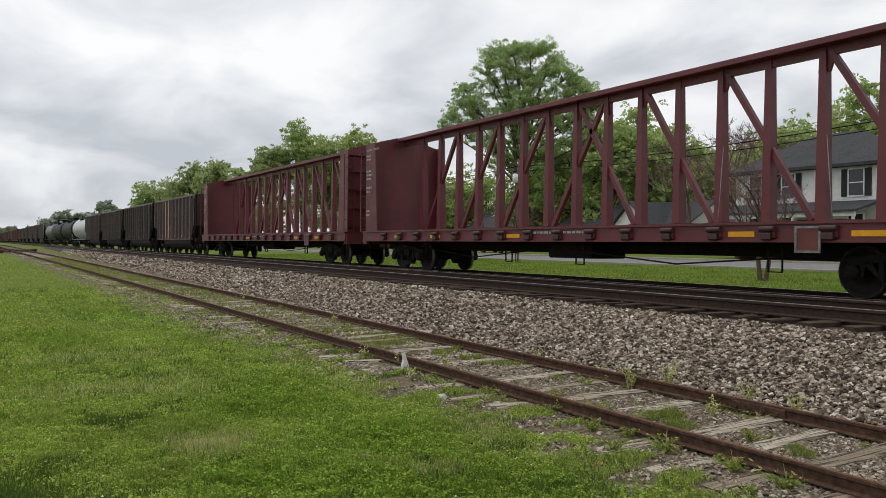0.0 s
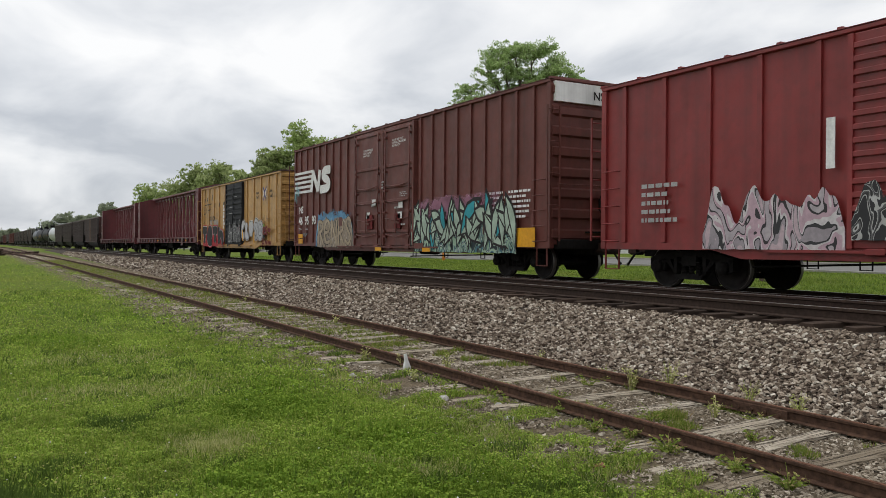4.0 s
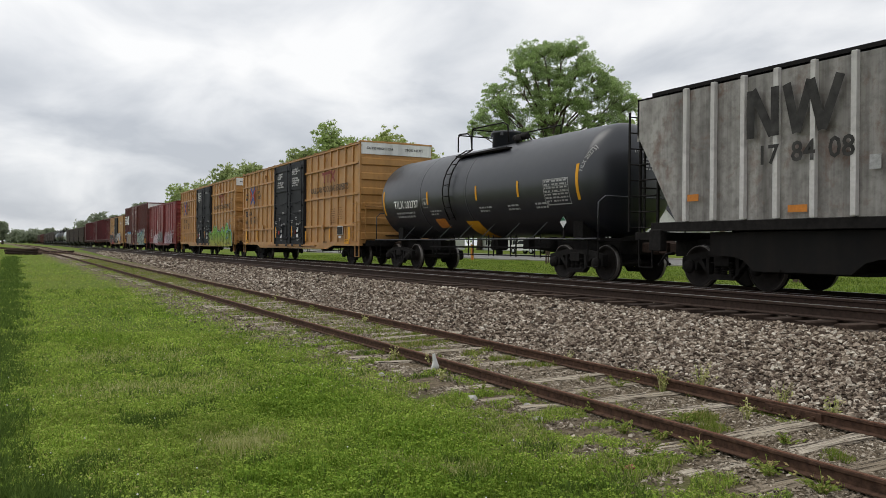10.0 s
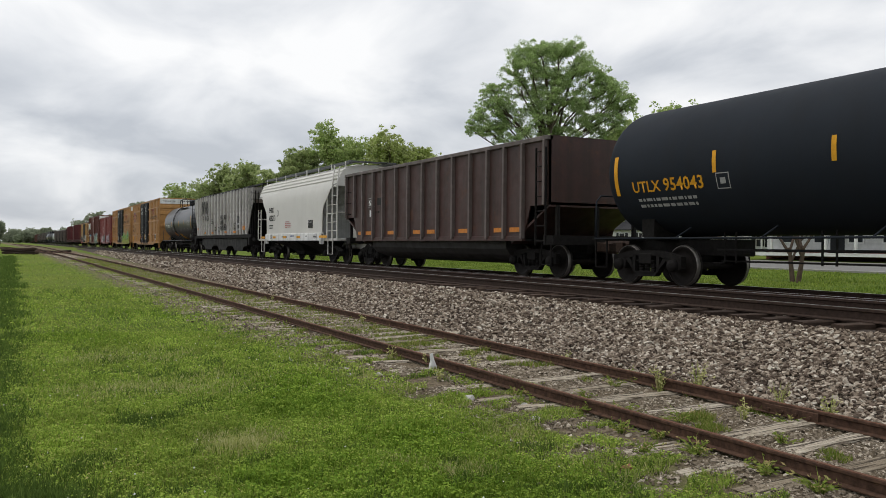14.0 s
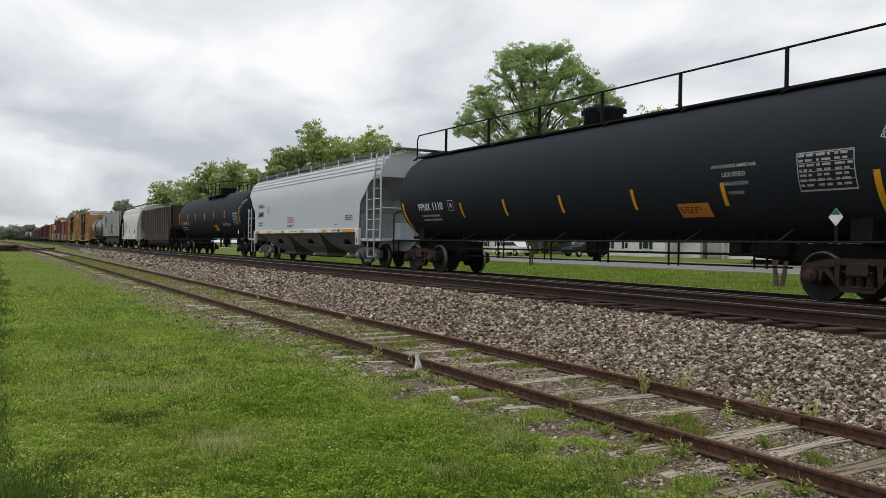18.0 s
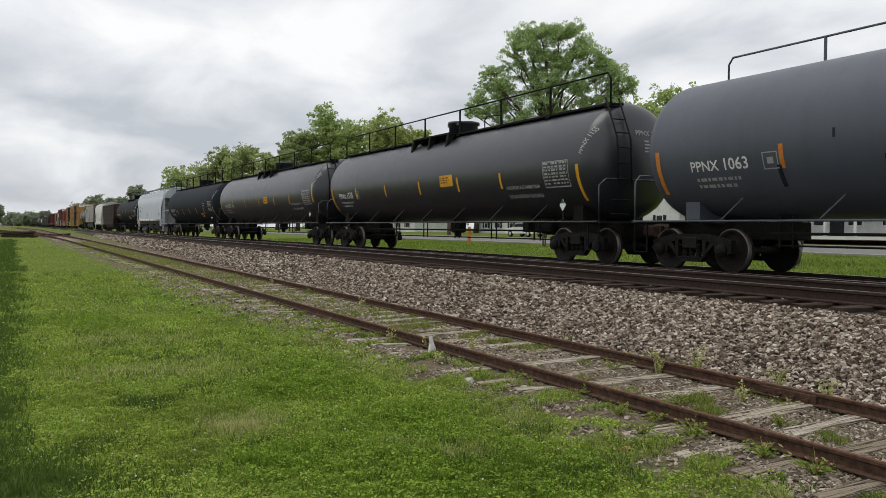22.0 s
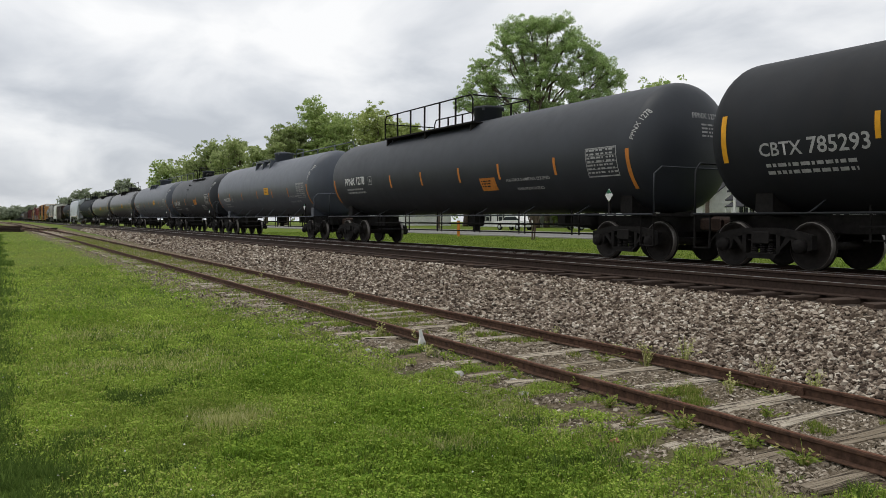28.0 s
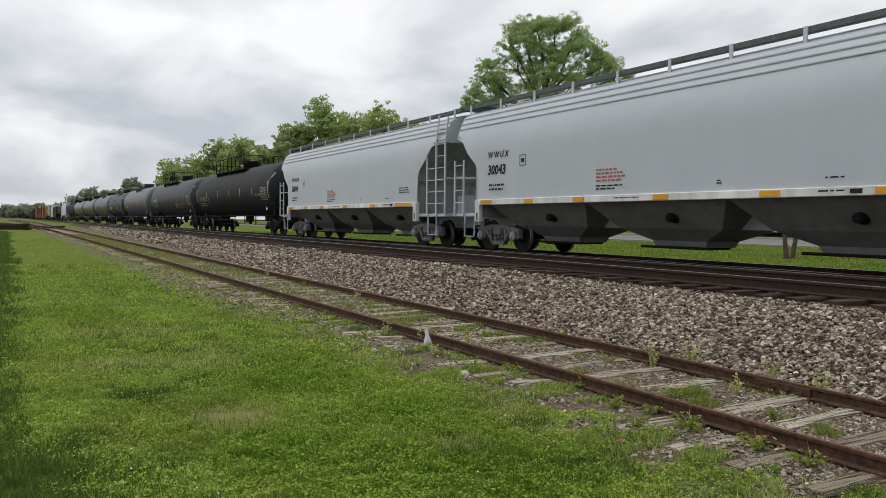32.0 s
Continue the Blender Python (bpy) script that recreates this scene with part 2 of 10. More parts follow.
M["tie_grey"] = weathered_wood()
M["tie_dark"] = varied("creosoted_tie", [(0.0, (0.034, 0.022, 0.016)), (1.0, (0.082, 0.054, 0.039))], 0.9, 9.0, "object", 0.5, None, 0.4)
M["asphalt"] = plain("pale_asphalt", (0.2, 0.195, 0.185), 0.9, 0.0, 30.0, 0.2, 0.2)
M["kerb"] = plain("concrete_kerb", (0.3, 0.29, 0.26), 0.85, 0.0, 12.0, 0.15, 0.2)
M["bark"] = plain("tree_bark", (0.13, 0.1, 0.08), 0.95, 0.0, 14.0, 0.4, 0.6)
M["bark_pale"] = plain("pale_smooth_bark", (0.105, 0.075, 0.055), 0.85, 0.0, 6.0, 0.35, 0.3)
M["steel_black"] = plain("black_running_gear", (0.0135, 0.0118, 0.0108), 0.85, 0.1, 9.0, 0.5, 0.2)
M["steel_grey"] = plain("grey_running_gear", (0.2, 0.2, 0.2), 0.65, 0.2, 9.0, 0.4, 0.2)
M["wheel"] = plain("wheel_steel", (0.018, 0.0145, 0.0125), 0.7, 0.2, 12.0, 0.4, 0.15)
M["wheel_rim"] = plain("worn_wheel_tread", (0.2, 0.185, 0.17), 0.5, 0.9, 12.0, 0.2, 0.05)
M["yellow_strip"] = plain("yellow_reflective_strip", (0.75, 0.36, 0.02), 0.5, 0.0, 12.0, 0.12, 0.05)
M["orange_strip"] = plain("faded_orange_strip", (0.6, 0.22, 0.04), 0.55, 0.0, 12.0, 0.15, 0.05)
M["white"] = plain("white_lettering", (0.78, 0.78, 0.76), 0.6, 0.0, 14.0, 0.15, 0.05)
M["off_white"] = plain("dulled_lettering", (0.4, 0.4, 0.39), 0.65, 0.0, 14.0, 0.25, 0.05)
M["black"] = plain("black_lettering", (0.02, 0.019, 0.018), 0.6, 0.0, 14.0, 0.3, 0.05)

# ---- mesh helpers ----
class Shape:
    """Collects boxes, bars, tubes and lofts into one mesh."""

    def __init__(self):
        self.v, self.f, self.smooth = [], [], []

    def add(self, verts, faces, smooth=False):
        o = len(self.v)
        self.v += [tuple(p) for p in verts]
        self.f += [tuple(i + o for i in q) for q in faces]
        self.smooth += [smooth] * len(faces)
        return self

    def box(self, x0, x1, y0, y1, z0, z1, bevel=0.0):
        if bevel <= 0:
            vs = [(x, y, z) for z in (z0, z1) for x, y in ((x0, y0), (x1, y0), (x1, y1), (x0, y1))]
            return self.add(vs, [(3, 2, 1, 0), (4, 5, 6, 7), (0, 1, 5, 4), (1, 2, 6, 5), (2, 3, 7, 6), (3, 0, 4, 7)])
        b = bevel
        rings = []
        for z, k in ((z0, b), (z0 + b, 0), (z1 - b, 0), (z1, b)):
            rings.append([(x0 + k, y0 + k, z), (x1 - k, y0 + k, z), (x1 - k, y1 - k, z), (x0 + k, y1 - k, z)])
        return self.loft(rings, True, True)

    def loft(self, rings, closed=True, caps=True, smooth=False):
        """Joins rings of equal length; rings run counter-clockwise seen against the way they advance."""
        n = len(rings[0])
        vs = [p for r in rings for p in r]
        fs = []
        for i in range(len(rings) - 1):
            for j in range(n if closed else n - 1):
                k = (j + 1) % n
                fs.append((i * n + j, i * n + k, (i + 1) * n + k, (i + 1) * n + j))
        self.add(vs, fs, smooth)
        if caps:
            o = len(self.v) - len(vs)
            self.f += [tuple(o + j for j in reversed(range(n))), tuple(o + (len(rings) - 1) * n + j for j in range(n))]
            self.smooth += [False, False]
        return self

    def tube(self, path, r, n=6, smooth=True, caps=True):
        """A round bar along a path of points; r may be a list."""
        pts = [Vector(p) for p in path]
        rs = r if isinstance(r, (list, tuple)) else [r] * len(pts)
        rings, up = [], None
        for i, p in enumerate(pts):
            d = (pts[min(i + 1, len(pts) - 1)] - pts[max(i - 1, 0)]).normalized()
            if up is None:
                up = Vector((0, 0, 1)) if abs(d.z) < 0.9 else Vector((1, 0, 0))
            a = d.cross(up)
            if a.length < 1e-4:
                a = d.orthogonal()
            a.normalize()
            b = a.cross(d).normalized()
            up = b
            rings.append([p + (a * math.cos(6.28319 * j / n) - b * math.sin(6.28319 * j / n)) * -rs[i] for j in range(n)])
        return self.loft(rings, True, caps, smooth)

    def bar(self, p, q, w, h):
        """A square bar between two points."""
        p, q = Vector(p), Vector(q)
        d = (q - p).normalized()
        up = Vector((0, 0, 1)) if abs(d.z) < 0.95 else Vector((0, 1, 0))
        a = d.cross(up).normalized() * w / 2
        b = a.cross(d).normalized() * h / 2
        ring = lambda c: [c - a - b, c - a + b, c + a + b, c + a - b]
        return self.loft([ring(p), ring(q)])

    def prism(self, outline, x0, x1):
        """An outline of (y, z) points, counter-clockwise, extruded along x."""
        n = len(outline)
        vs = [(x0, y, z) for y, z in outline] + [(x1, y, z) for y, z in outline]
        fs = [tuple(reversed(range(n))), tuple(range(n, 2 * n))]
        fs += [(i, (i + 1) % n, n + (i + 1) % n, n + i) for i in range(n)]
        return self.add(vs, fs)

    def lathe(self, profile, n=24, centre=(0, 0, 0), axis="x", smooth=True):
        """A profile of (distance along the axis, radius)."""
        rings = []
        for a, r in profile:
            ring = []
            for j in range(n):
                c, s = math.cos(6.28319 * j / n) * r, math.sin(6.28319 * j / n) * r
                p = {"x": (a, c, s), "y": (-c, a, s), "z": (c, s, a)}[axis]
                ring.append((p[0] + centre[0], p[1] + centre[1], p[2] + centre[2]))
            rings.append(ring)
        return self.loft(rings, True, True, smooth)

    def mesh(self, name, material):
        me = bpy.data.meshes.new(name)
        me.from_pydata(self.v, [], self.f)
        me.materials.append(material)
        me.polygons.foreach_set("use_smooth", self.smooth)
        me.update()
        return me


def part(name, shape, material, parent, label="", at=None):
    """Links a shape (or a ready mesh) as one mesh object under a thing or a part."""
    me = shape if isinstance(shape, bpy.types.Mesh) else shape.mesh(name, material)
    ob = new(name, me)
    ob.parent = parent
    if at is not None:
        ob.matrix_basis = at
    if label:
        ob["label"] = label
    return ob


def thing(name, shape, material, label, category, group="", kind="", at=None):
    me = shape if isinstance(shape, bpy.types.Mesh) else (shape.mesh(name, material) if shape else None)
    ob = new(name, me)
    if at is not None:
        ob.matrix_basis = at
    return tagged(ob, label, category, group, kind)


def array_mesh(name, verts, faces_n, faces, material, smooth=False):
    """A mesh from numpy arrays: verts (n, 3), faces (m, faces_n)."""
    me = bpy.data.meshes.new(name)
    me.vertices.add(len(verts))
    me.vertices.foreach_set("co", np.asarray(verts, dtype=np.float32).ravel())
    m = len(faces)
    me.loops.add(m * faces_n)
    me.loops.foreach_set("vertex_index", np.asarray(faces, dtype=np.int32).ravel())
    me.polygons.add(m)
    me.polygons.foreach_set("loop_start", np.arange(0, m * faces_n, faces_n, dtype=np.int32))
    me.polygons.foreach_set("use_smooth", np.full(m, smooth))
    me.materials.append(material)
    me.update(calc_edges=True)
    me.validate()
    return me


def hills(x, y, s=1.0):
    return noise.noise(Vector((x * s, y * s, 0.3)))


# ---- ground: one sheet from the lawn to the horizon ----
def ground_height(x, y):
    r = ramp(y)
    if x < 6.9:
        z = r - 0.05 + 0.05 * hills(x, y, 0.35) * (1 if x < 4 else 0.25) + 0.047 * min(1, max(0, (x - 3.6) / 0.8))
    elif x < 16.5:
        z = r - 0.05 + (0.16 - r) * min(1, max(0, (x - 6.9) / 8)) if y < 130 else r - 0.05
    else:
        rise = 0.24 + 0.65 * min(1, max(0, (x - 24) / 26)) if y < 400 else 0.9
        z = rise + 0.03 * hills(x, y, 0.2)
        far = min(1, max(0, (y - 60) / 120))
        z = z * (1 - far) + max(z, 0.62) * far
    return z


def grid_sheet(name, xs, ys, height, material):
    vs = [(x, y, height(x, y)) for y in ys for x in xs]
    n = len(xs)
    fs = [(j * n + i, j * n + i + 1, (j + 1) * n + i + 1, (j + 1) * n + i) for j in range(len(ys) - 1) for i in range(n - 1)]
    sh = Shape().add(vs, fs, True)
    return sh.mesh(name, material)


GX = [-3000, -1200, -500, -200, -100, -60, -40, -28] + [-20 + 0.5 * i for i in range(58)] + [9, 9.8, 12, 14, 15.6, 16.5, 18, 20, 22, 25, 28, 31, 34, 38, 42, 47, 53, 60, 80, 120, 200, 400, 900, 3000]
GY = [-3000, -800, -200, -80, -40, -20, -12, -6] + [0.5 * i for i in range(60)] + [30 + i for i in range(30)] + [60 + 4 * i for i in range(30)] + [180, 200, 230, 260, 300, 350, 420, 520, 700, 1000, 1600, 3500]
ground = thing("ground", grid_sheet("ground", GX, GY, ground_height, M["ground"]), None, "mown green lawn with clover, straw patches and bare earth by the siding", "ground", "", "structure")

# ---- tracks ----
RAIL = [(-0.07, 0.0), (0.07, 0.0), (0.07, 0.012), (0.012, 0.03), (0.012, 0.115), (0.035, 0.13), (0.035, 0.158), (0.028, 0.165), (-0.028, 0.165), (-0.035, 0.158), (-0.035, 0.13), (-0.012, 0.115), (-0.012, 0.03), (-0.07, 0.012)]


def rail_run(name, xf, zf, ys, material, head, label, k=1.0):
    """A rail whose head follows xf, zf (top of rail)."""
    rings = [[(xf(y) + a * k, y, zf(y) + (h - 0.165) * k) for a, h in reversed(RAIL)] for y in ys]
    ob = thing(name, Shape().loft(rings), material, label, "rail")
    top = [[(xf(y) + a * k, y, zf(y) + h) for a, h in ((-0.026, 0.0005), (-0.026, 0.003), (0.026, 0.003), (0.026, 0.0005))] for y in ys]
    part("running_surface", Shape().loft(top), head, ob, "worn running surface")
    return ob


YS_MAIN = [-60, 0, 60, 150, 300, 600, 1400]
for dx in (-HALF_GAUGE, HALF_GAUGE):
    rail_run("rail", lambda y, d=dx: X_MAIN + d, lambda y: Z_MAIN, YS_MAIN, M["rail_brown"], M["rail_top"], "dark brown steel rail with a bright worn head")
    rail_run("rail", lambda y, d=dx: X_FAR + d, lambda y: Z_FAR, YS_MAIN, M["rail_brown"], M["rail_top"], "dark brown steel rail under the passing train")
YS_SIDE = [-30 + 3 * i for i in range(60)] + [160, 200, 260]
for dx in (-HALF_GAUGE, HALF_GAUGE):
    rail_run("siding_rail", lambda y, d=dx: siding_x(y) + d, siding_z, YS_SIDE, M["rail_rust"], M["rail_top_rust"], "rusty steel rail of the disused siding", 0.66)

# ballast beds: trapezoid bodies with rough tops
def bed(name, xs_zs, y0, y1, step, material, label, rough=0.03):
    ys = []
    y = y0
    while y < y1:
        ys.append(y)
        y += step if y < 60 else step * 12
    ys.append(y1)
    xs = [a for a, _ in xs_zs]

    def h(x, yy):
        for (a, za), (b, zb) in zip(xs_zs, xs_zs[1:]):
            if a <= x <= b:
                z = za + (zb - za) * (x - a) / (b - a)
                return z + rough * noise.noise(Vector((x * 3, yy * 3, 1.7)))
        return 0

    fine = sorted(set(xs + [xs[0] + (xs[-1] - xs[0]) * i / 40 for i in range(41)]))
    return thing(name, grid_sheet(name, fine, ys, h, material), None, label, "ballast", "", "structure")


BED = [(6.35, -0.06), (6.75, 0.05), (7.3, 0.24), (8.0, 0.46), (8.5, 0.60), (8.75, 0.63), (11.3, 0.63), (12.0, 0.56), (12.6, 0.52), (15.4, 0.51), (15.9, 0.42), (16.6, 0.12)]
ballast_bed = bed("ballast_bed", BED, -40, 1400, 0.5, M["ballast"], "grey crushed-stone ballast bank under the main tracks, darkened for shaded gaps")

# ties
def tie_shape(l, w, h, seed):
    rnd = random.Random(seed)
    rings = []
    for i in range(7):
        x = -l / 2 + l * i / 6
        j = lambda s: rnd.uniform(-s, s)
        s_ = 0.55 if i in (0, 6) else 1.0
        w = (0.2 if l < 2.62 else 0.23) * rnd.uniform(0.86, 1.05) * (0.85 if i in (0, 6) else 1.0)
        rings.append([(x + j(0.03) * s_, -w / 2 + j(0.008), -h), (x + j(0.008), -w / 2 + j(0.01), -0.012 + j(0.008)), (x, -w / 2 + 0.02 + j(0.01), j(0.008)), (x, j(0.02), j(0.008) - 0.004), (x, w / 2 - 0.02 + j(0.01), j(0.008)), (x + j(0.008), w / 2 + j(0.01), -0.012 + j(0.008)), (x + j(0.008), w / 2 + j(0.008), -h)])
    rings = [list(reversed(r)) for r in rings]
    return Shape().loft(rings)


TIES_GREY = [tie_shape(2.6, 0.2, 0.16, 20 + i).mesh("tie", M["tie_grey"]) for i in range(6)]
TIES_DARK = [tie_shape(2.65, 0.23, 0.17, 40 + i).mesh("tie", M["tie_dark"]) for i in range(4)]
siding_track = thing("siding_track", None, None, "overgrown siding with weathered grey wooden ties", "railway siding", "", "structure")
main_track = thing("main_track", None, None, "main track with dark creosoted wooden ties in ballast", "railway track", "", "structure")
far_track = thing("far_track", None, None, "second main track with dark ties, carrying the train", "railway track", "", "structure")
rnd = random.Random(5)
NEAR_TIES = (2.55, 3.12, 3.7, 4.26, 4.79, 5.76, 6.44, 7.02, 7.68, 8.35, 9.02, 9.65)
i, y = 0, NEAR_TIES[0]
TIE_YS = []
while y < 85:
    lift = rnd.uniform(-0.022, 0.002)
    TIE_YS.append(y)
    part("tie", TIES_GREY[i % 6], None, siding_track, "", pose(siding_x(y) + rnd.uniform(-0.09, 0.09), y, siding_z(y) - 0.113 + lift, rnd.uniform(-2.5, 2.5), rnd.uniform(-1.5, 0.2), rnd.uniform(-3, 3)))
    i += 1
    y = NEAR_TIES[i] if i < len(NEAR_TIES) else y + 0.6 + rnd.uniform(-0.07, 0.09)
for k in range(120):
    y = 2.0 + 0.53 * k
    part("tie", TIES_DARK[k % 4], None, main_track, "", pose(X_MAIN + rnd.uniform(-0.06, 0.06), y, Z_MAIN - 0.17 + rnd.uniform(-0.01, 0.01), 0, 0, rnd.uniform(-1, 1)))
for k in range(60):
    y = 6.0 + 0.53 * k
    part("tie", TIES_DARK[k % 4], None, far_track, "", pose(X_FAR + rnd.uniform(-0.06, 0.06), y, Z_FAR - 0.17 + rnd.uniform(-0.01, 0.01), 0, 0, rnd.uniform(-1, 1)))

# ---- freight cars: local y forwards, near side at -x, z = 0 at the rail top ----
PALETTE = {
    "maroon": ((0.128, 0.02, 0.024), 0.35), "brown": ((0.145, 0.045, 0.036), 0.35), "red": ((0.23, 0.026, 0.025), 0.3),
    "yellow": ((0.5, 0.285, 0.09), 0.35), "ochre": ((0.44, 0.225, 0.066), 0.28), "black_paint": ((0.019, 0.0205, 0.0235), 0.15),
    "dull_black": ((0.029, 0.0325, 0.039), 0.12), "black_gloss": ((0.016, 0.0182, 0.0235), 0.1), "black_satin": ((0.0215, 0.0255, 0.032), 0.1), "tank_grey": ((0.078, 0.088, 0.108), 0.12), "hopper_grey": ((0.47, 0.505, 0.545), 0.05), "cream": ((0.6, 0.585, 0.545), 0.1),
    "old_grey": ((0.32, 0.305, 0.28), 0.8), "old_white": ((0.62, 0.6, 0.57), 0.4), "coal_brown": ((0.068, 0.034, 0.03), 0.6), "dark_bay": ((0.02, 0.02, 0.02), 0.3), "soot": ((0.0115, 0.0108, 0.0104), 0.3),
    "roof_white": ((0.74, 0.74, 0.72), 0.15), "silver": ((0.5, 0.52, 0.54), 0.2), "far_grey": ((0.22, 0.215, 0.2), 0.4), "tan": ((0.36, 0.23, 0.12), 0.4),
}
for key, (col, dirt) in PALETTE.items():
    rough = {"dull_black": 0.5, "black_gloss": 0.36, "black_satin": 0.62, "tank_grey": 0.42, "hopper_grey": 0.42, "cream": 0.45, "silver": 0.4, "black_paint": 0.58}.get(key, 0.5)
    rust = {"yellow": 0.5, "old_grey": 0.75, "old_white": 0.4, "coal_brown": 0.5, "brown": 0.25, "ochre": 0.12, "maroon": 0.2}.get(key, 0.0)
    dark = {"dull_black": (0.027, 0.029, 0.033), "black_gloss": (0.015, 0.015, 0.016), "black_satin": (0.022, 0.022, 0.023), "black_paint": (0.024, 0.022, 0.021), "tank_grey": (0.04, 0.042, 0.045), "hopper_grey": (0.33, 0.335, 0.33), "cream": (0.36, 0.32, 0.26)}.get(key, (0.03, 0.022, 0.018))
    M[key] = paint(key + "_paint", col, rough, dirt, dark, {"old_grey": 0.85, "yellow": 0.32, "ochre": 0.2, "coal_brown": 0.75, "hopper_grey": 0.04, "cream": 0.08, "black_gloss": 0.15, "tank_grey": 0.2}.get(key, 0.35), rust, {"dull_black": 0.3, "black_gloss": 0.72, "black_satin": 0.05, "black_paint": 0.14, "soot": 0.08, "dark_bay": 0.12, "tank_grey": 0.35, "brown": 0.3, "coal_brown": 0.3}.get(key, 0.5), {"dull_black": 0.03, "black_gloss": 0.025, "black_satin": 0.03, "black_paint": 0.03, "tank_grey": 0.03, "hopper_grey": 0.03, "cream": 0.04}.get(key, 0.1), {"hopper_grey": 0.035, "cream": 0.05, "black_gloss": 0.08, "black_satin": 0.08, "tank_grey": 0.06, "old_grey": 0.26, "yellow": 0.1, "ochre": 0.08}.get(key, 0.16))
M["graf_white"] = plain("white_spray_paint", (0.62, 0.62, 0.62), 0.6, 0, 3.0, 0.15, 0)
M["graf_green"] = plain("green_spray_paint", (0.2, 0.42, 0.04), 0.6, 0, 3.0, 0.3, 0)
M["graf_teal"] = plain("turquoise_spray_paint", (0.04, 0.33, 0.38), 0.6, 0, 3.0, 0.3, 0)
M["graf_tan"] = plain("tan_spray_paint", (0.42, 0.34, 0.24), 0.6, 0, 3.0, 0.25, 0)
M["graf_red"] = plain("red_spray_paint", (0.45, 0.03, 0.04), 0.6, 0, 3.0, 0.2, 0)
M["graf_rust"] = plain("dark_red_spray_paint", (0.17, 0.025, 0.025), 0.7, 0, 3.0, 0.3, 0)
M["graf_dark"] = plain("dark_spray_paint", (0.025, 0.022, 0.022), 0.6, 0, 3.0, 0.2, 0)
M["graf_sky"] = plain("sky_blue_spray_paint", (0.22, 0.5, 0.55), 0.6, 0, 3.0, 0.2, 0)
M["graf_lilac"] = plain("faded_lilac_spray_paint", (0.46, 0.32, 0.36), 0.6, 0, 3.0, 0.3, 0)
M["graf_mint"] = plain("pale_green_spray_paint", (0.4, 0.5, 0.4), 0.6, 0, 3.0, 0.3, 0)
M["graf_grey"] = plain("grey_spray_paint", (0.28, 0.27, 0.29), 0.6, 0, 3.0, 0.3, 0)
M["faint_print"] = plain("worn_small_print", (0.27, 0.135, 0.05), 0.6, 0, 20.0, 0.4, 0)
M["logo_red"] = plain("red_logo_paint", (0.42, 0.03, 0.03), 0.6, 0, 8.0, 0.2, 0)
M["logo_blue"] = plain("blue_logo_paint", (0.03, 0.07, 0.26), 0.6, 0, 8.0, 0.2, 0)
M["logo_maroon"] = plain("faded_maroon_logo_paint", (0.24, 0.045, 0.035), 0.6, 0, 8.0, 0.25, 0)
M["red_text"] = plain("red_stencil_paint", (0.45, 0.12, 0.11), 0.6, 0, 12.0, 0.2, 0)
M["green_mark"] = plain("green_placard", (0.03, 0.16, 0.08), 0.5, 0, 12.0, 0.2, 0)
M["pale_cap"] = plain("pale_bearing_cap", (0.3, 0.31, 0.33), 0.5, 0.1, 12.0, 0.3, 0.05)

# --- trucks ---
WHEEL_R, BASE = 0.457, 0.889


def wheelset_mesh():
    s = Shape()
    tread = []
    for sx in (-1, 1):
        prof = [(0.69, 0.16), (0.69, 0.41), (0.665, 0.47), (0.685, 0.478), (0.70, 0.462), (0.715, 0.457), (0.80, 0.452), (0.805, 0.435), (0.805, 0.385), (0.765, 0.365), (0.755, 0.2), (0.79, 0.15), (0.80, 0.11)]
        start = len(s.f)
        s.lathe([(sx * a, r) for a, r in (prof if sx > 0 else list(reversed(prof)))], 20)
        for ring in (5, 6):
            tread += range(start + ring * 20, start + ring * 20 + 20)
    s.lathe([(-1.02, 0.075), (-0.8, 0.09), (0, 0.08), (0.8, 0.09), (1.02, 0.075)], 10)
    me = s.mesh("wheelset", M["wheel"])
    me.materials.append(M["wheel_rim"])
    for i in tread:
        me.polygons[i].material_index = 1
    return me


def side_frame_shape(x):
    """Cast side frame: arched top, sloping braces to the bottom member, jaws over the axle ends."""
    a, b = x - 0.07, x + 0.07
    s = Shape()
    s.prism([(-1.1, 0.56), (-0.62, 0.60), (-0.36, 0.67), (0.36, 0.67), (0.62, 0.60), (1.1, 0.56), (1.12, 0.66), (0.8, 0.73), (0.4, 0.79), (-0.4, 0.79), (-0.8, 0.73), (-1.12, 0.66)], a, b)
    s.prism([(-0.30, 0.2), (0.30, 0.2), (0.36, 0.30), (-0.36, 0.30)], a, b)
    for d in (-1, 1):
        q = [(d * 0.30, 0.20), (d * 0.36, 0.30), (d * 0.72, 0.62), (d * 0.58, 0.66)]
        s.prism(q if d > 0 else list(reversed(q)), a, b)
        q = [(d * 0.36, 0.28), (d * 0.44, 0.34), (d * 0.44, 0.70), (d * 0.34, 0.70)]
        s.prism(q if d > 0 else list(reversed(q)), a, b)
        q = [(d * 1.02, 0.36), (d * 1.12, 0.40), (d * 1.12, 0.62), (d * 1.02, 0.62)]
        s.prism(q if d > 0 else list(reversed(q)), a, b)
        q = [(d * 0.70, 0.40), (d * 0.76, 0.36), (d * 0.76, 0.62), (d * 0.66, 0.62)]
        s.prism(q if d > 0 else list(reversed(q)), a, b)
    return s


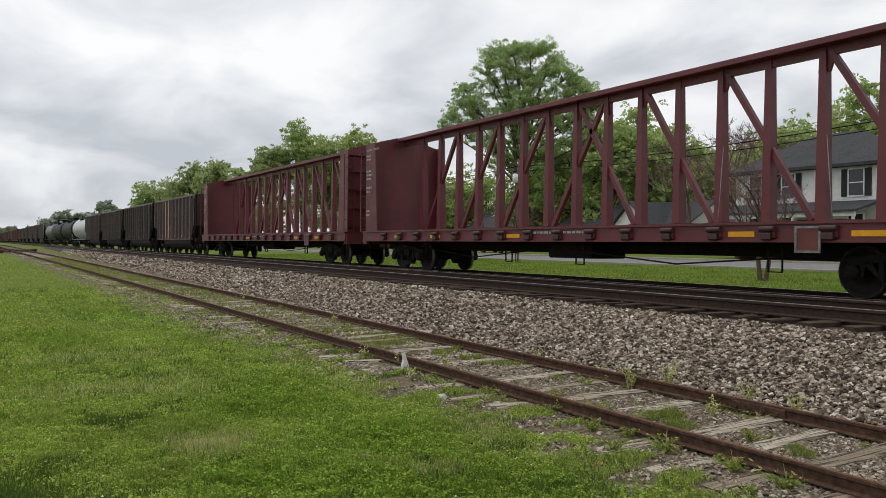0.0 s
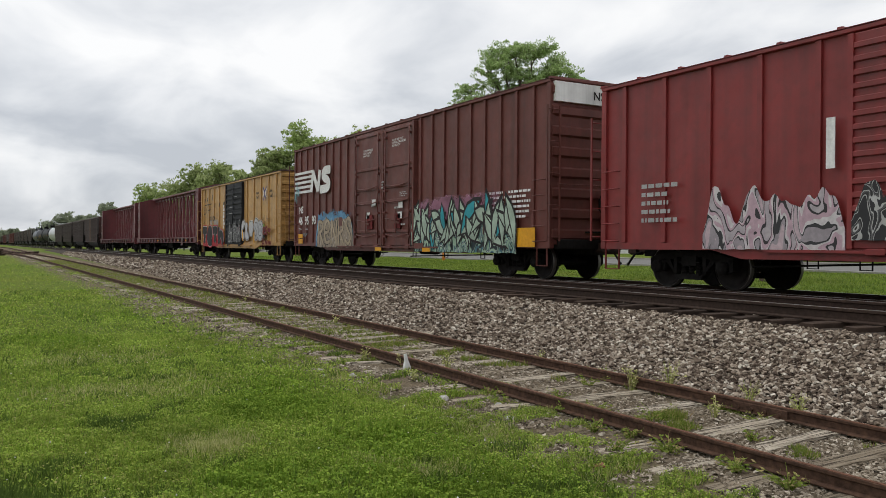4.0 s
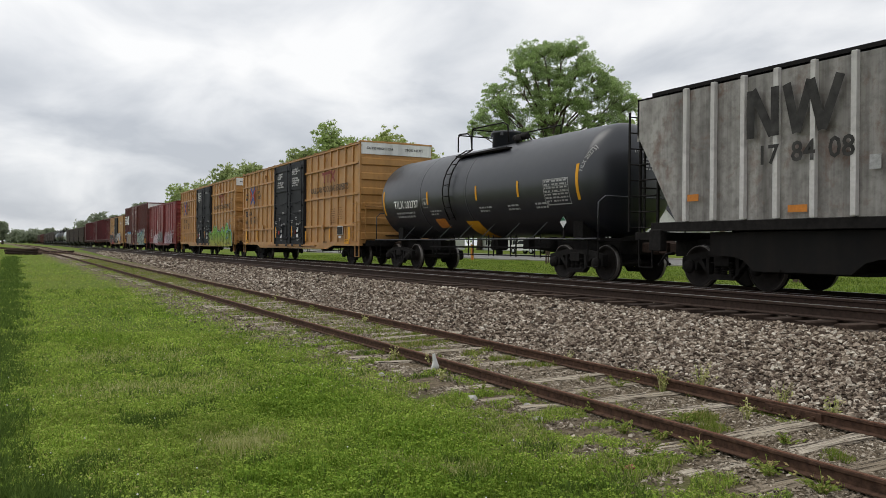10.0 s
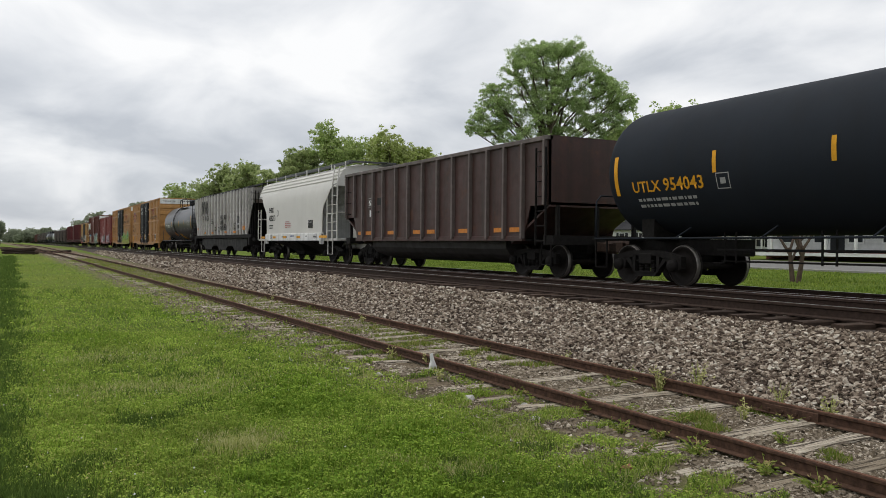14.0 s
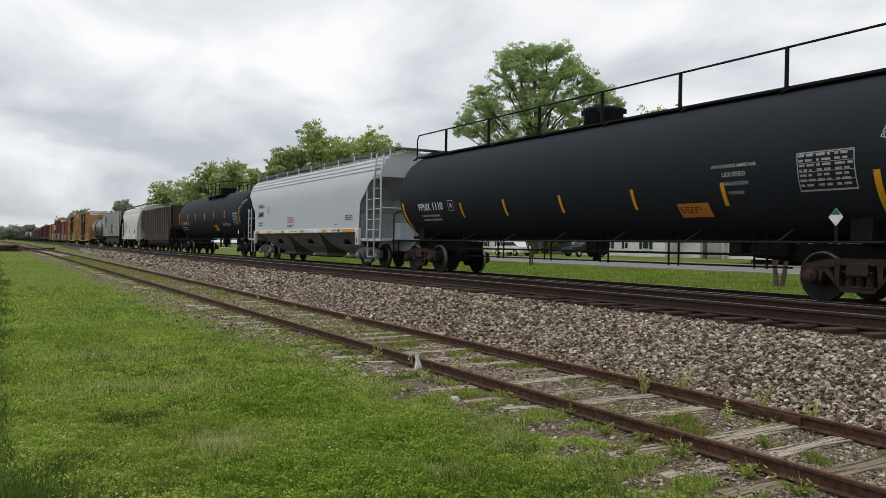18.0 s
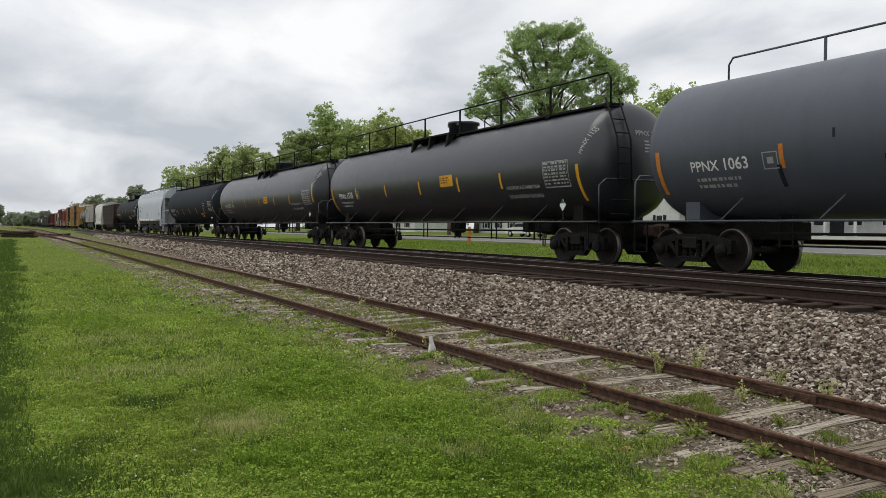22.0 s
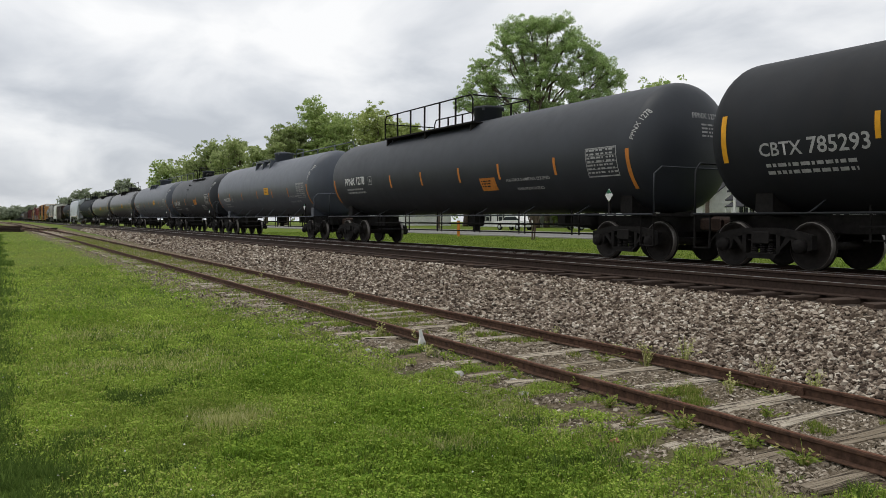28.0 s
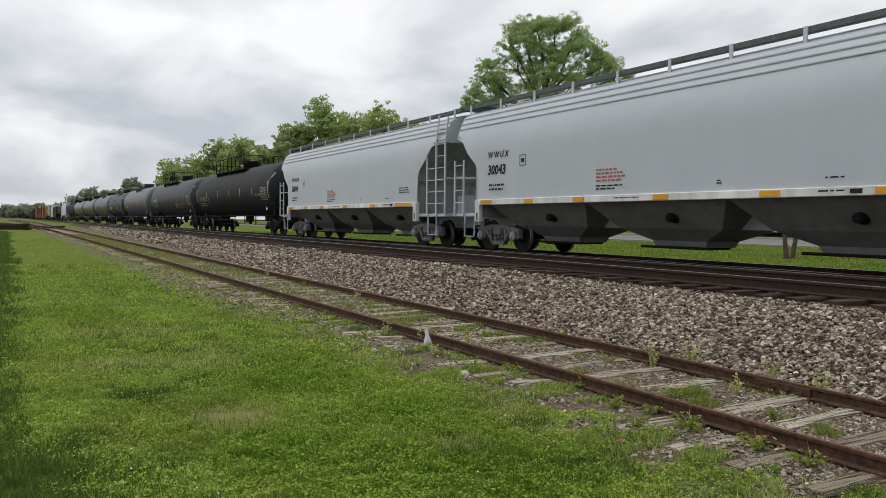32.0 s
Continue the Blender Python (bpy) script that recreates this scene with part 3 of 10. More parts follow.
def springs_shape(x):
    s = Shape()
    for yy in (-0.19, 0.0, 0.19):
        prof = []
        for i in range(15):
            prof.append((0.30 + 0.018 * i, 0.075 if i % 2 else 0.055))
        s.lathe(prof, 9, (x, yy, 0), "z", False)
    # plates that hold the three coils
    return s.box(x - 0.09, x + 0.09, -0.28, 0.28, 0.285, 0.31).box(x - 0.09, x + 0.09, -0.28, 0.28, 0.545, 0.57)


def cap_shape(x):
    s = Shape()
    d = -1 if x < 0 else 1
    prof = [(x, 0.14), (x + d * 0.10, 0.13), (x + d * 0.10, 0.10), (x + d * 0.13, 0.085), (x + d * 0.13, 0.03)]
    return s.lathe(prof if d > 0 else list(reversed(prof)), 12, (0, 0, WHEEL_R), "x", True)


def bolster_shape():
    s = Shape().box(-1.1, 1.1, -0.2, 0.2, 0.48, 0.72, 0.02)
    s.lathe([(0.70, 0.2), (0.80, 0.2)], 14, (0, 0, 0), "z")
    for yy in (-0.45, 0.45):
        s.box(-0.62, 0.62, yy - 0.05, yy + 0.05, 0.38, 0.52)
        for sx in (-1, 1):
            s.box(sx * 0.72 - 0.06, sx * 0.72 + 0.06, yy - 0.06, yy + 0.06, 0.30, 0.58)
    return s


TRUCK_PARTS = {}
for tone, mat_name, cap_name in (("dark", "steel_black", "steel_black"), ("grey", "steel_grey", "pale_cap"), ("rusty", "rail_brown", "rail_brown")):
    TRUCK_PARTS[tone] = (bolster_shape().mesh("truck", M[mat_name]), [side_frame_shape(x).mesh("side_frame", M[mat_name]) for x in (-1.0, 1.0)], [springs_shape(x).mesh("spring_nest", M[mat_name]) for x in (-1.0, 1.0)], [cap_shape(x).mesh("bearing_cap", M[cap_name]) for x in (-1.06, 1.06)])
WHEELSET = wheelset_mesh()
WHEELS_LEAD, WHEELS_TRAIL = [], []


def truck(parent, yy, tone="dark"):
    bol, frames, springs, caps = TRUCK_PARTS[tone]
    t = part("truck", bol, None, parent, "", pose(0, yy, 0))
    for i in (0, 1):
        part("side_frame", frames[i], None, t)
        part("spring_nest", springs[i], None, t)
        for yy in (-BASE, BASE):
            part("bearing_cap", caps[i], None, t, "", pose(0, yy, 0))
    WHEELS_LEAD.append(part("wheelset", WHEELSET, None, t, "steel wheels on an axle", pose(0, BASE, WHEEL_R)))
    WHEELS_TRAIL.append(part("wheelset", WHEELSET, None, t, "steel wheels on an axle", pose(0, -BASE, WHEEL_R)))
    return t


# --- common fittings ---
COUPLER = Shape().box(-0.11, 0.11, 0, 0.42, 0.72, 0.98, 0.03).box(-0.2, 0.13, 0.36, 0.62, 0.68, 1.02, 0.05).box(0.05, 0.2, 0.40, 0.66, 0.72, 0.98, 0.04).mesh("coupler", M["rail_brown"])
HOSE = Shape().tube([(-0.35, 0, 0.74), (-0.36, 0.22, 0.70), (-0.33, 0.42, 0.52), (-0.2, 0.62, 0.44), (-0.05, 0.8, 0.46)], 0.028, 6).mesh("air_hose", M["steel_black"])


def ladder_shape(y0, y1, z0, z1, n, x, r=0.014, stiles=True, w=0.05):
    s = Shape()
    if stiles:
        for yy in (y0, y1):
            s.bar((x, yy, z0 - 0.1), (x, yy, z1 + 0.1), w, 0.03)
    for i in range(n):
        z = z0 + (z1 - z0) * i / max(1, n - 1)
        s.tube([(x + 0.09, y0, z), (x, y0, z), (x, y1, z), (x + 0.09, y1, z)] if not stiles else [(x, y0, z), (x, y1, z)], r, 5)
    return s


ROD_HANGER = Shape().tube([(0, 0, 0.95), (0, 0, 0.5), (0, 0.22, 0.5), (0, 0.22, 0.95)], 0.018, 4).mesh("rod_hanger", M["steel_black"])


def ladder_on(car, name, material, y0, y1, z0, z1, n, x, r=0.014, stiles=True, at=None):
    """A ladder with a rung part for each rung, or, without stiles, a row of grab irons."""
    if stiles:
        home = part(name, Shape().bar((x, y0, z0 - 0.1), (x, y0, z1 + 0.1), 0.05, 0.03).bar((x, y1, z0 - 0.1), (x, y1, z1 + 0.1), 0.05, 0.03), material, car, "", at)
        rung = Shape().tube([(x, y0, 0), (x, y1, 0)], r, 5).mesh("rung", material)
    else:
        home = car
        rung = Shape().tube([(x + 0.09, y0, 0), (x, y0, 0), (x, y1, 0), (x + 0.09, y1, 0)], r, 5).mesh("grab_iron", material)
    for i in range(n):
        part("rung" if stiles else "grab_iron", rung, None, home, "", pose(0, 0, z0 + (z1 - z0) * i / max(1, n - 1)))


def step_shape(y0, y1, x, top, low=0.38):
    return Shape().bar((x, y0, top), (x, y0, low), 0.04, 0.02).bar((x, y1, top), (x, y1, low), 0.04, 0.02).bar((x, y0, low), (x, y1, low), 0.05, 0.02)


def car_base(name, label, category, half, trucks, tone="dark", sill_half=None, frame_mat="steel_black"):
    """An empty car with couplers, hoses and two trucks; half: half its length over the end sills."""
    car = thing(name, None, None, label, category, "cars of the freight train")
    for d in (1, -1):
        turn = pose(0, d * half, 0, 0, 0, 0 if d > 0 else 180)
        part("coupler", COUPLER, None, car, "", turn)
        part("air_hose", HOSE, None, car, "", turn)
        truck(car, d * trucks, tone)
    return car


def near_text(parent, words, y, z, size, material, x, name="lettering", label="", wide=1.0, tilt=0.0, bend=None, width=None, bold=0.016, shear=0.0):
    """Words on the near side: y is where they start (they read towards -y), z their base line."""
    cu = bpy.data.curves.new("words", "FONT")
    cu.body, cu.size, cu.resolution_u = words, size, 2
    cu.offset, cu.shear = bold * size, shear
    cu.extrude = 0.0
    ob = bpy.data.objects.new("words", cu)
    me = bpy.data.meshes.new_from_object(ob)
    bpy.data.objects.remove(ob)
    bpy.data.curves.remove(cu)
    n = len(me.vertices)
    co = np.zeros(n * 3, dtype=np.float32)
    me.vertices.foreach_get("co", co)
    co = co.reshape(-1, 3)
    if width:
        co *= width / max(0.01, float(co[:, 0].max()))
    tx, ty = co[:, 0] * wide, co[:, 1].copy()
    c, s = math.cos(tilt), math.sin(tilt)
    tx, ty = tx * c - ty * s, tx * s + ty * c
    out = np.zeros_like(co)
    if bend:
        cz, rad = bend
        base = math.asin(max(-1, min(1, (z - cz) / rad)))
        ang = base + ty / rad
        out[:, 0], out[:, 1], out[:, 2] = -np.cos(ang) * (rad + 0.008), y - tx, cz + np.sin(ang) * (rad + 0.008)
    else:
        out[:, 0], out[:, 1], out[:, 2] = x, y - tx, z + ty
    me.vertices.foreach_set("co", out.ravel())
    me.materials.clear()
    me.materials.append(material)
    me.name = name
    me.update()
    return part(name, me, None, parent, label)


def patch(s, y0, y1, z0, z1, x, bend=None):
    """A thin rectangle on the near side, wrapped round a shell where bend gives (centre height, radius)."""
    if not bend:
        s.add([(x, y1, z0), (x, y0, z0), (x, y0, z1), (x, y1, z1)], [(0, 1, 2, 3)])
        return s
    cz, rad = bend
    n = max(1, int((z1 - z0) / 0.08))
    pts = []
    for i in range(n + 1):
        z = z0 + (z1 - z0) * i / n
        a = math.asin(max(-1, min(1, (z - cz) / rad)))
        pts.append((-math.cos(a) * (rad + x), cz + math.sin(a) * (rad + x)))
    vs = [(px, yy, pz) for px, pz in pts for yy in (y1, y0)]
    s.add(vs, [(2 * i, 2 * i + 1, 2 * i + 3, 2 * i + 2) for i in range(n)], True)
    return s


def bars(parent, y, z, w, h, rows, material, x, seed=1, name="stencil_block", bend=None, cols=1, label=""):
    """Small writing as rows of plain bars; y is its front edge, z its top."""
    r = random.Random(seed)
    s = Shape()
    lh = h / rows
    for i in range(rows):
        zz = z - i * lh
        for c in range(cols):
            cw = w / cols
            yy = y - c * cw
            end = yy - cw * (r.uniform(0.7, 0.95) if cols > 1 else r.uniform(0.6, 1.0))
            while yy > end + 0.03:
                k = min(yy - end, r.uniform(0.05, 0.2))
                patch(s, yy - k, yy, zz - lh * 0.48, zz, x, bend)
                yy -= k + 0.04
    ob = part(name, s, material, parent, label)
    ob["kind"] = "stuff"
    return ob


def sign(parent, y, z, w, h, material, x, name="plate", bend=None, label=""):
    s = Shape()
    if bend:
        patch(s, y - w, y, z - h, z, x, bend)
    else:
        s.box(x - 0.006, x + 0.006, y - w, y, z - h, z)
    return part(name, s, material, parent, label)


def strokes(lines, width, x, y, z):
    """Flat brush strokes with rounded ends; lines hold (u, v) points, u towards -y."""
    s = Shape()
    for j, pts in enumerate(lines):
        x -= 0.0016 if j else 0
        n = len(pts)
        left, right = [], []
        for i, (u0, v0) in enumerate(pts):
            a, b = pts[max(0, i - 1)], pts[min(n - 1, i + 1)]
            dx, dy = b[0] - a[0], b[1] - a[1]
            k = math.hypot(dx, dy) or 1
            w = width / 2 * (1.0 if 0 < i < n - 1 else 0.7)
            left.append((x - 0.00015 * i, y - (u0 - dy / k * w), z + v0 + dx / k * w))
            right.append((x - 0.00015 * i, y - (u0 + dy / k * w), z + v0 - dx / k * w))
        vs = left + right
        s.add(vs, [(n + i, n + i + 1, i + 1, i) for i in range(n - 1)])
    return s


GLYPHS = {
    "T": [[(0, 0.97), (0.5, 1.0), (1, 0.95)], [(0.55, 0.97), (0.5, 0.5), (0.42, 0)]],
    "e": [[(0.1, 0.45), (0.9, 0.52), (0.85, 0.95), (0.3, 1.0), (0.0, 0.5), (0.25, 0.0), (1.0, 0.08)]],
    "h": [[(0.08, 1.1), (0.1, 0.5), (0.15, 0)], [(0.15, 0.4), (0.5, 0.7), (0.9, 0.55), (0.85, 0.2), (1.0, 0)]],
    "C": [[(0.95, 0.8), (0.55, 1.05), (0.05, 0.7), (0.1, 0.15), (0.55, 0), (1.0, 0.2)]],
    "L": [[(0.3, 1), (0.25, 0.5), (0.15, 0.05), (0.6, 0.0), (1.0, 0.12)]],
    "v": [[(0.5, 0.1), (0.1, 0.6), (0.3, 0.95), (0.5, 0.65), (0.75, 0.95), (0.95, 0.6), (0.5, 0.1)]],
    "S": [[(0.95, 0.85), (0.5, 1.05), (0.05, 0.8), (0.45, 0.52), (0.95, 0.25), (0.5, -0.03), (0.05, 0.15)]],
    "O": [[(0.5, 1), (0.05, 0.8), (0.05, 0.2), (0.5, 0), (0.95, 0.2), (0.95, 0.8), (0.5, 1)]],
    "R": [[(0.12, 0), (0.15, 0.5), (0.1, 1.0)], [(0.1, 0.98), (0.85, 0.95), (0.85, 0.6), (0.25, 0.5)], [(0.35, 0.5), (0.6, 0.3), (1.0, 0.0)]],
    "A": [[(0, 0), (0.25, 0.6), (0.5, 1.0), (0.75, 0.6), (1.0, 0)], [(0.2, 0.35), (0.8, 0.38)]],
    "N": [[(0.05, 0), (0.1, 1)], [(0.1, 1), (0.5, 0.5), (0.9, 0)], [(0.9, 0), (0.95, 1)]],
    "Z": [[(0.05, 0.95), (0.5, 0.9), (0.95, 1.0), (0.5, 0.5), (0.05, 0.05), (0.5, 0.08), (1.0, 0.0)]],
    "u": [[(0.05, 1), (0.1, 0.3), (0.4, 0.0), (0.85, 0.2), (0.9, 1.0)]],
    "w": [[(0.0, 0.3), (0.25, 0.9), (0.4, 0.2), (0.6, 0.85), (0.75, 0.1), (1.0, 0.8)]],
}


def rounded(pts, times=2):
    for _ in range(times):
        out = [pts[0]]
        for a, b in zip(pts, pts[1:]):
            out += [(0.75 * a[0] + 0.25 * b[0], 0.75 * a[1] + 0.25 * b[1]), (0.25 * a[0] + 0.75 * b[0], 0.25 * a[1] + 0.75 * b[1])]
        pts = out + [pts[-1]]
    return pts


def sprayed(parent, shapes, y, z, w, h, layers, x, wobble=0.05, seed=1):
    """Sprayed letters side by side; layers: (paint, stroke width) from the outline to the fill, each over the last."""
    r = random.Random(seed)
    n = len(shapes)
    cw = w / n
    for i, g in enumerate(shapes):
        up, k = r.uniform(-1, 1) * wobble * h, r.uniform(0.9, 1.08)
        lines = [rounded([(cw * (i + 0.06 + 0.84 * u0), up + v0 * h * k) for u0, v0 in ln]) for ln in GLYPHS[g]]
        first = None
        for j, (col, fat) in enumerate(layers):
            o = part("letter_outline" if j < len(layers) - 1 else "letter_fill", strokes(lines, min(fat, fat * cw * 1.25), x - 0.005 * j - 0.0005 * i, y, z), M[col], first or parent, "sprayed paint")
            first = first or o


def shards(car, y, z, w, h, n, seed, x, fills):
    """Sprayed pointed blades that cross one another, each a pale fill on a dark outline."""
    r = random.Random(seed)
    for i in range(n):
        cu, cv = w * (0.03 + 0.94 * (i + r.uniform(-0.4, 0.4)) / n), h * r.uniform(0.32, 0.68)
        a, ln, wd, bend = r.uniform(-1.1, 1.1), h * r.uniform(0.3, 0.62), r.uniform(0.15, 0.27), r.uniform(-0.25, 0.25)
        first = None
        for k, col in enumerate(("graf_dark", fills[i % len(fills)])):
            s = Shape()
            g = 1.0 - 0.2 * k
            left, right = [], []
            for j in range(6):
                f = j / 5.0 * 2 - 1
                px_, py_ = ln * g * f, bend * (1 - f * f) * ln
                ww = wd * (g - 0.12 * k) * (1 - abs(f) ** 1.6) * (1.0 + 0.5 * f) + 0.006
                for side, sgn in ((left, 1), (right, -1)):
                    u0, v0 = py_ + sgn * ww, px_
                    side.append((x - 0.0006 * i - 0.0003 * k, y - (cu + u0 * math.cos(a) + v0 * math.sin(a)), max(0.74, z + cv - u0 * math.sin(a) + v0 * math.cos(a))))
            s.add(left + right, [(j, j + 1, 7 + j, 6 + j) for j in range(5)])
            o = part("paint_blade" if k == 0 else "blade_fill", s, M[col], first or car, "sprayed paint")
            first = first or o


def band_paint(name, stops, scale, stretch, seed, warp=1.4, detail=1.0):
    """Sprayed fills and outlines: bent bands of several colours with sharp edges."""
    m, n, l, b = nodes_of(name)
    co = n.new("ShaderNodeTexCoord")
    mp = n.new("ShaderNodeMapping")
    mp.inputs["Scale"].default_value = (0.0, stretch[0], stretch[1])
    mp.inputs["Location"].default_value = (seed * 3.7, seed * 1.3, seed * 2.1)
    l.new(co.outputs["Object"], mp.inputs[0])
    t = n.new("ShaderNodeTexNoise")
    t.inputs["Scale"].default_value, t.inputs["Detail"].default_value, t.inputs["Distortion"].default_value = scale, detail, warp
    l.new(mp.outputs[0], t.inputs["Vector"])
    c = ramp_node(n, l, t.outputs["Fac"], stops)
    c.node.color_ramp.interpolation = "CONSTANT"
    grain = ramp_node(n, l, noise_node(n, l, 9.0, 6.0, 0.65), [(0.3, (0.72, 0.72, 0.72)), (0.65, (1.0, 1.0, 1.0))])
    l.new(mix_node(n, l, 1.0, c, grain, "MULTIPLY"), b.inputs["Base Color"])
    b.inputs["Roughness"].default_value = 0.6
    return m


def mist_paint(name, col, cover=0.8):
    """A soft cloud of spray that thins out towards its edges."""
    m, n, l, b = nodes_of(name)
    l.new(ramp_node(n, l, noise_node(n, l, 2.5, 4.0), [(0.3, scaled(col, 0.7)), (0.7, scaled(col, 1.2))]), b.inputs["Base Color"])
    b.inputs["Roughness"].default_value = 0.65
    co = n.new("ShaderNodeTexCoord")
    sp = n.new("ShaderNodeSeparateXYZ")
    l.new(co.outputs["Generated"], sp.inputs[0])

    def calc(op, a, c=None):
        k = n.new("ShaderNodeMath")
        k.operation = op
        for sock, v in zip(k.inputs, (a, c)):
            if isinstance(v, (int, float)):
                sock.default_value = v
            elif v is not None:
                l.new(v, sock)
        return k.outputs[0]

    fall = None
    for axis in ("Y", "Z"):
        edge = calc("SUBTRACT", 1.0, calc("POWER", calc("ABSOLUTE", calc("SUBTRACT", calc("MULTIPLY", sp.outputs[axis], 2.0), 1.0)), 3.0))
        fall = edge if fall is None else calc("MULTIPLY", fall, edge)
    ragged = calc("ADD", fall, calc("MULTIPLY", calc("SUBTRACT", noise_node(n, l, 2.2, 4.0, 0.6), 0.5), 1.6))
    mp = n.new("ShaderNodeMapRange")
    mp.inputs["From Min"].default_value, mp.inputs["From Max"].default_value, mp.inputs["To Max"].default_value = 0.3, 0.75, cover
    l.new(ragged, mp.inputs["Value"])
    l.new(mp.outputs[0], b.inputs["Alpha"])
    return m


def spray_panel(car, y, z, w, h, material, x, seed, ragged=0.3, name="sprayed_piece", label="sprayed wild lettering, unreadable"):
    """One sprayed field whose upper and side edges wander."""
    n = 64
    top, low = [], []
    for i in range(n + 1):
        f = i / n
        k = noise.noise(Vector((f * w * 1.9, seed * 7.1, 0.0))) + 0.5 * noise.noise(Vector((f * w * 5.3, seed * 3.3, 4.0)))
        side = min(1.0, 0.35 + 9 * min(f, 1 - f))
        hh = h * side * (1 - ragged * 0.5 + ragged * k)
        top.append((x, y - w * f, z + max(0.1, hh)))
        low.append((x, y - w * f, z + 0.04 * noise.noise(Vector((f * w * 3.0, seed, 9.0)))))
    return part(name, Shape().add(top + low, [(i, i + 1, n + 2 + i, n + 1 + i) for i in range(n)]), material, car, label)


M["wild_mint"] = band_paint("mint_and_teal_wild_lettering", [(0.0, (0.012, 0.03, 0.035)), (0.36, (0.2, 0.32, 0.24)), (0.40, (0.014, 0.02, 0.025)), (0.44, (0.05, 0.16, 0.19)), (0.475, (0.36, 0.5, 0.36)), (0.525, (0.015, 0.03, 0.035)), (0.55, (0.6, 0.66, 0.62)), (0.565, (0.03, 0.1, 0.13)), (0.6, (0.3, 0.44, 0.31)), (0.67, (0.012, 0.03, 0.035))], 1.05, (1.5, 0.85), 3, 2.2)
M["wild_tan"] = band_paint("tan_block_lettering", [(0.0, (0.3, 0.235, 0.17)), (0.4, (0.03, 0.026, 0.024)), (0.425, (0.34, 0.27, 0.195)), (0.49, (0.22, 0.185, 0.15)), (0.53, (0.03, 0.026, 0.024)), (0.552, (0.33, 0.26, 0.19)), (0.63, (0.5, 0.45, 0.38)), (0.65, (0.3, 0.235, 0.17))], 1.1, (1.5, 0.7), 5, 0.9)
M["wild_blue"] = band_paint("blue_sprayed_background", [(0.0, (0.07, 0.2, 0.36)), (0.42, (0.1, 0.27, 0.45)), (0.58, (0.16, 0.36, 0.5)), (0.66, (0.2, 0.4, 0.2)), (0.69, (0.08, 0.22, 0.38))], 1.3, (1.0, 1.0), 7, 0.8, 3.0)
M["wild_chrome"] = band_paint("silver_and_lilac_lettering", [(0.0, (0.45, 0.4, 0.42)), (0.38, (0.03, 0.025, 0.028)), (0.42, (0.52, 0.36, 0.41)), (0.49, (0.62, 0.58, 0.58)), (0.535, (0.03, 0.03, 0.032)), (0.57, (0.34, 0.3, 0.32)), (0.63, (0.55, 0.42, 0.45))], 1.5, (1.6, 0.75), 9, 1.2)
M["wild_pale"] = band_paint("white_line_drawing", [(0.0, (0.02, 0.02, 0.022)), (0.44, (0.42, 0.42, 0.4)), (0.465, (0.025, 0.025, 0.027)), (0.51, (0.1, 0.1, 0.1)), (0.55, (0.5, 0.5, 0.48)), (0.575, (0.02, 0.02, 0.022)), (0.66, (0.12, 0.03, 0.035)), (0.69, (0.4, 0.4, 0.38))], 1.7, (1.3, 0.9), 11, 1.8)
M["mist_pink"] = mist_paint("pink_spray_mist", (0.36, 0.17, 0.25), 0.6)
M["mist_blue"] = mist_paint("blue_spray_mist", (0.1, 0.27, 0.42), 0.9)
def blend_paint(name, low, high, z0, z1):
    """Two sprayed colours that run into one another with height."""
    m, n, l, b = nodes_of(name)
    co = n.new("ShaderNodeTexCoord")
    sp = n.new("ShaderNodeSeparateXYZ")
    l.new(co.outputs["Object"], sp.inputs[0])
    k = n.new("ShaderNodeMath"); k.operation = "MULTIPLY_ADD"; k.inputs[1].default_value = 0.5
    l.new(noise_node(n, l, 1.2, 4.0), k.inputs[0]); l.new(sp.outputs["Z"], k.inputs[2])
    mp = n.new("ShaderNodeMapRange")
    mp.inputs["From Min"].default_value, mp.inputs["From Max"].default_value = z0 + 0.25, z1 + 0.25
    l.new(k.outputs[0], mp.inputs["Value"])
    l.new(mix_node(n, l, mp.outputs[0], low, high), b.inputs["Base Color"])
    b.inputs["Roughness"].default_value = 0.6
    return m


M["graf_blend"] = blend_paint("green_to_lime_spray_paint", (0.34, 0.33, 0.05), (0.17, 0.4, 0.04), 0.8, 1.7)
M["graf_silver"] = plain("silver_spray_paint", (0.5, 0.5, 0.51), 0.5, 0.1, 6.0, 0.2, 0)


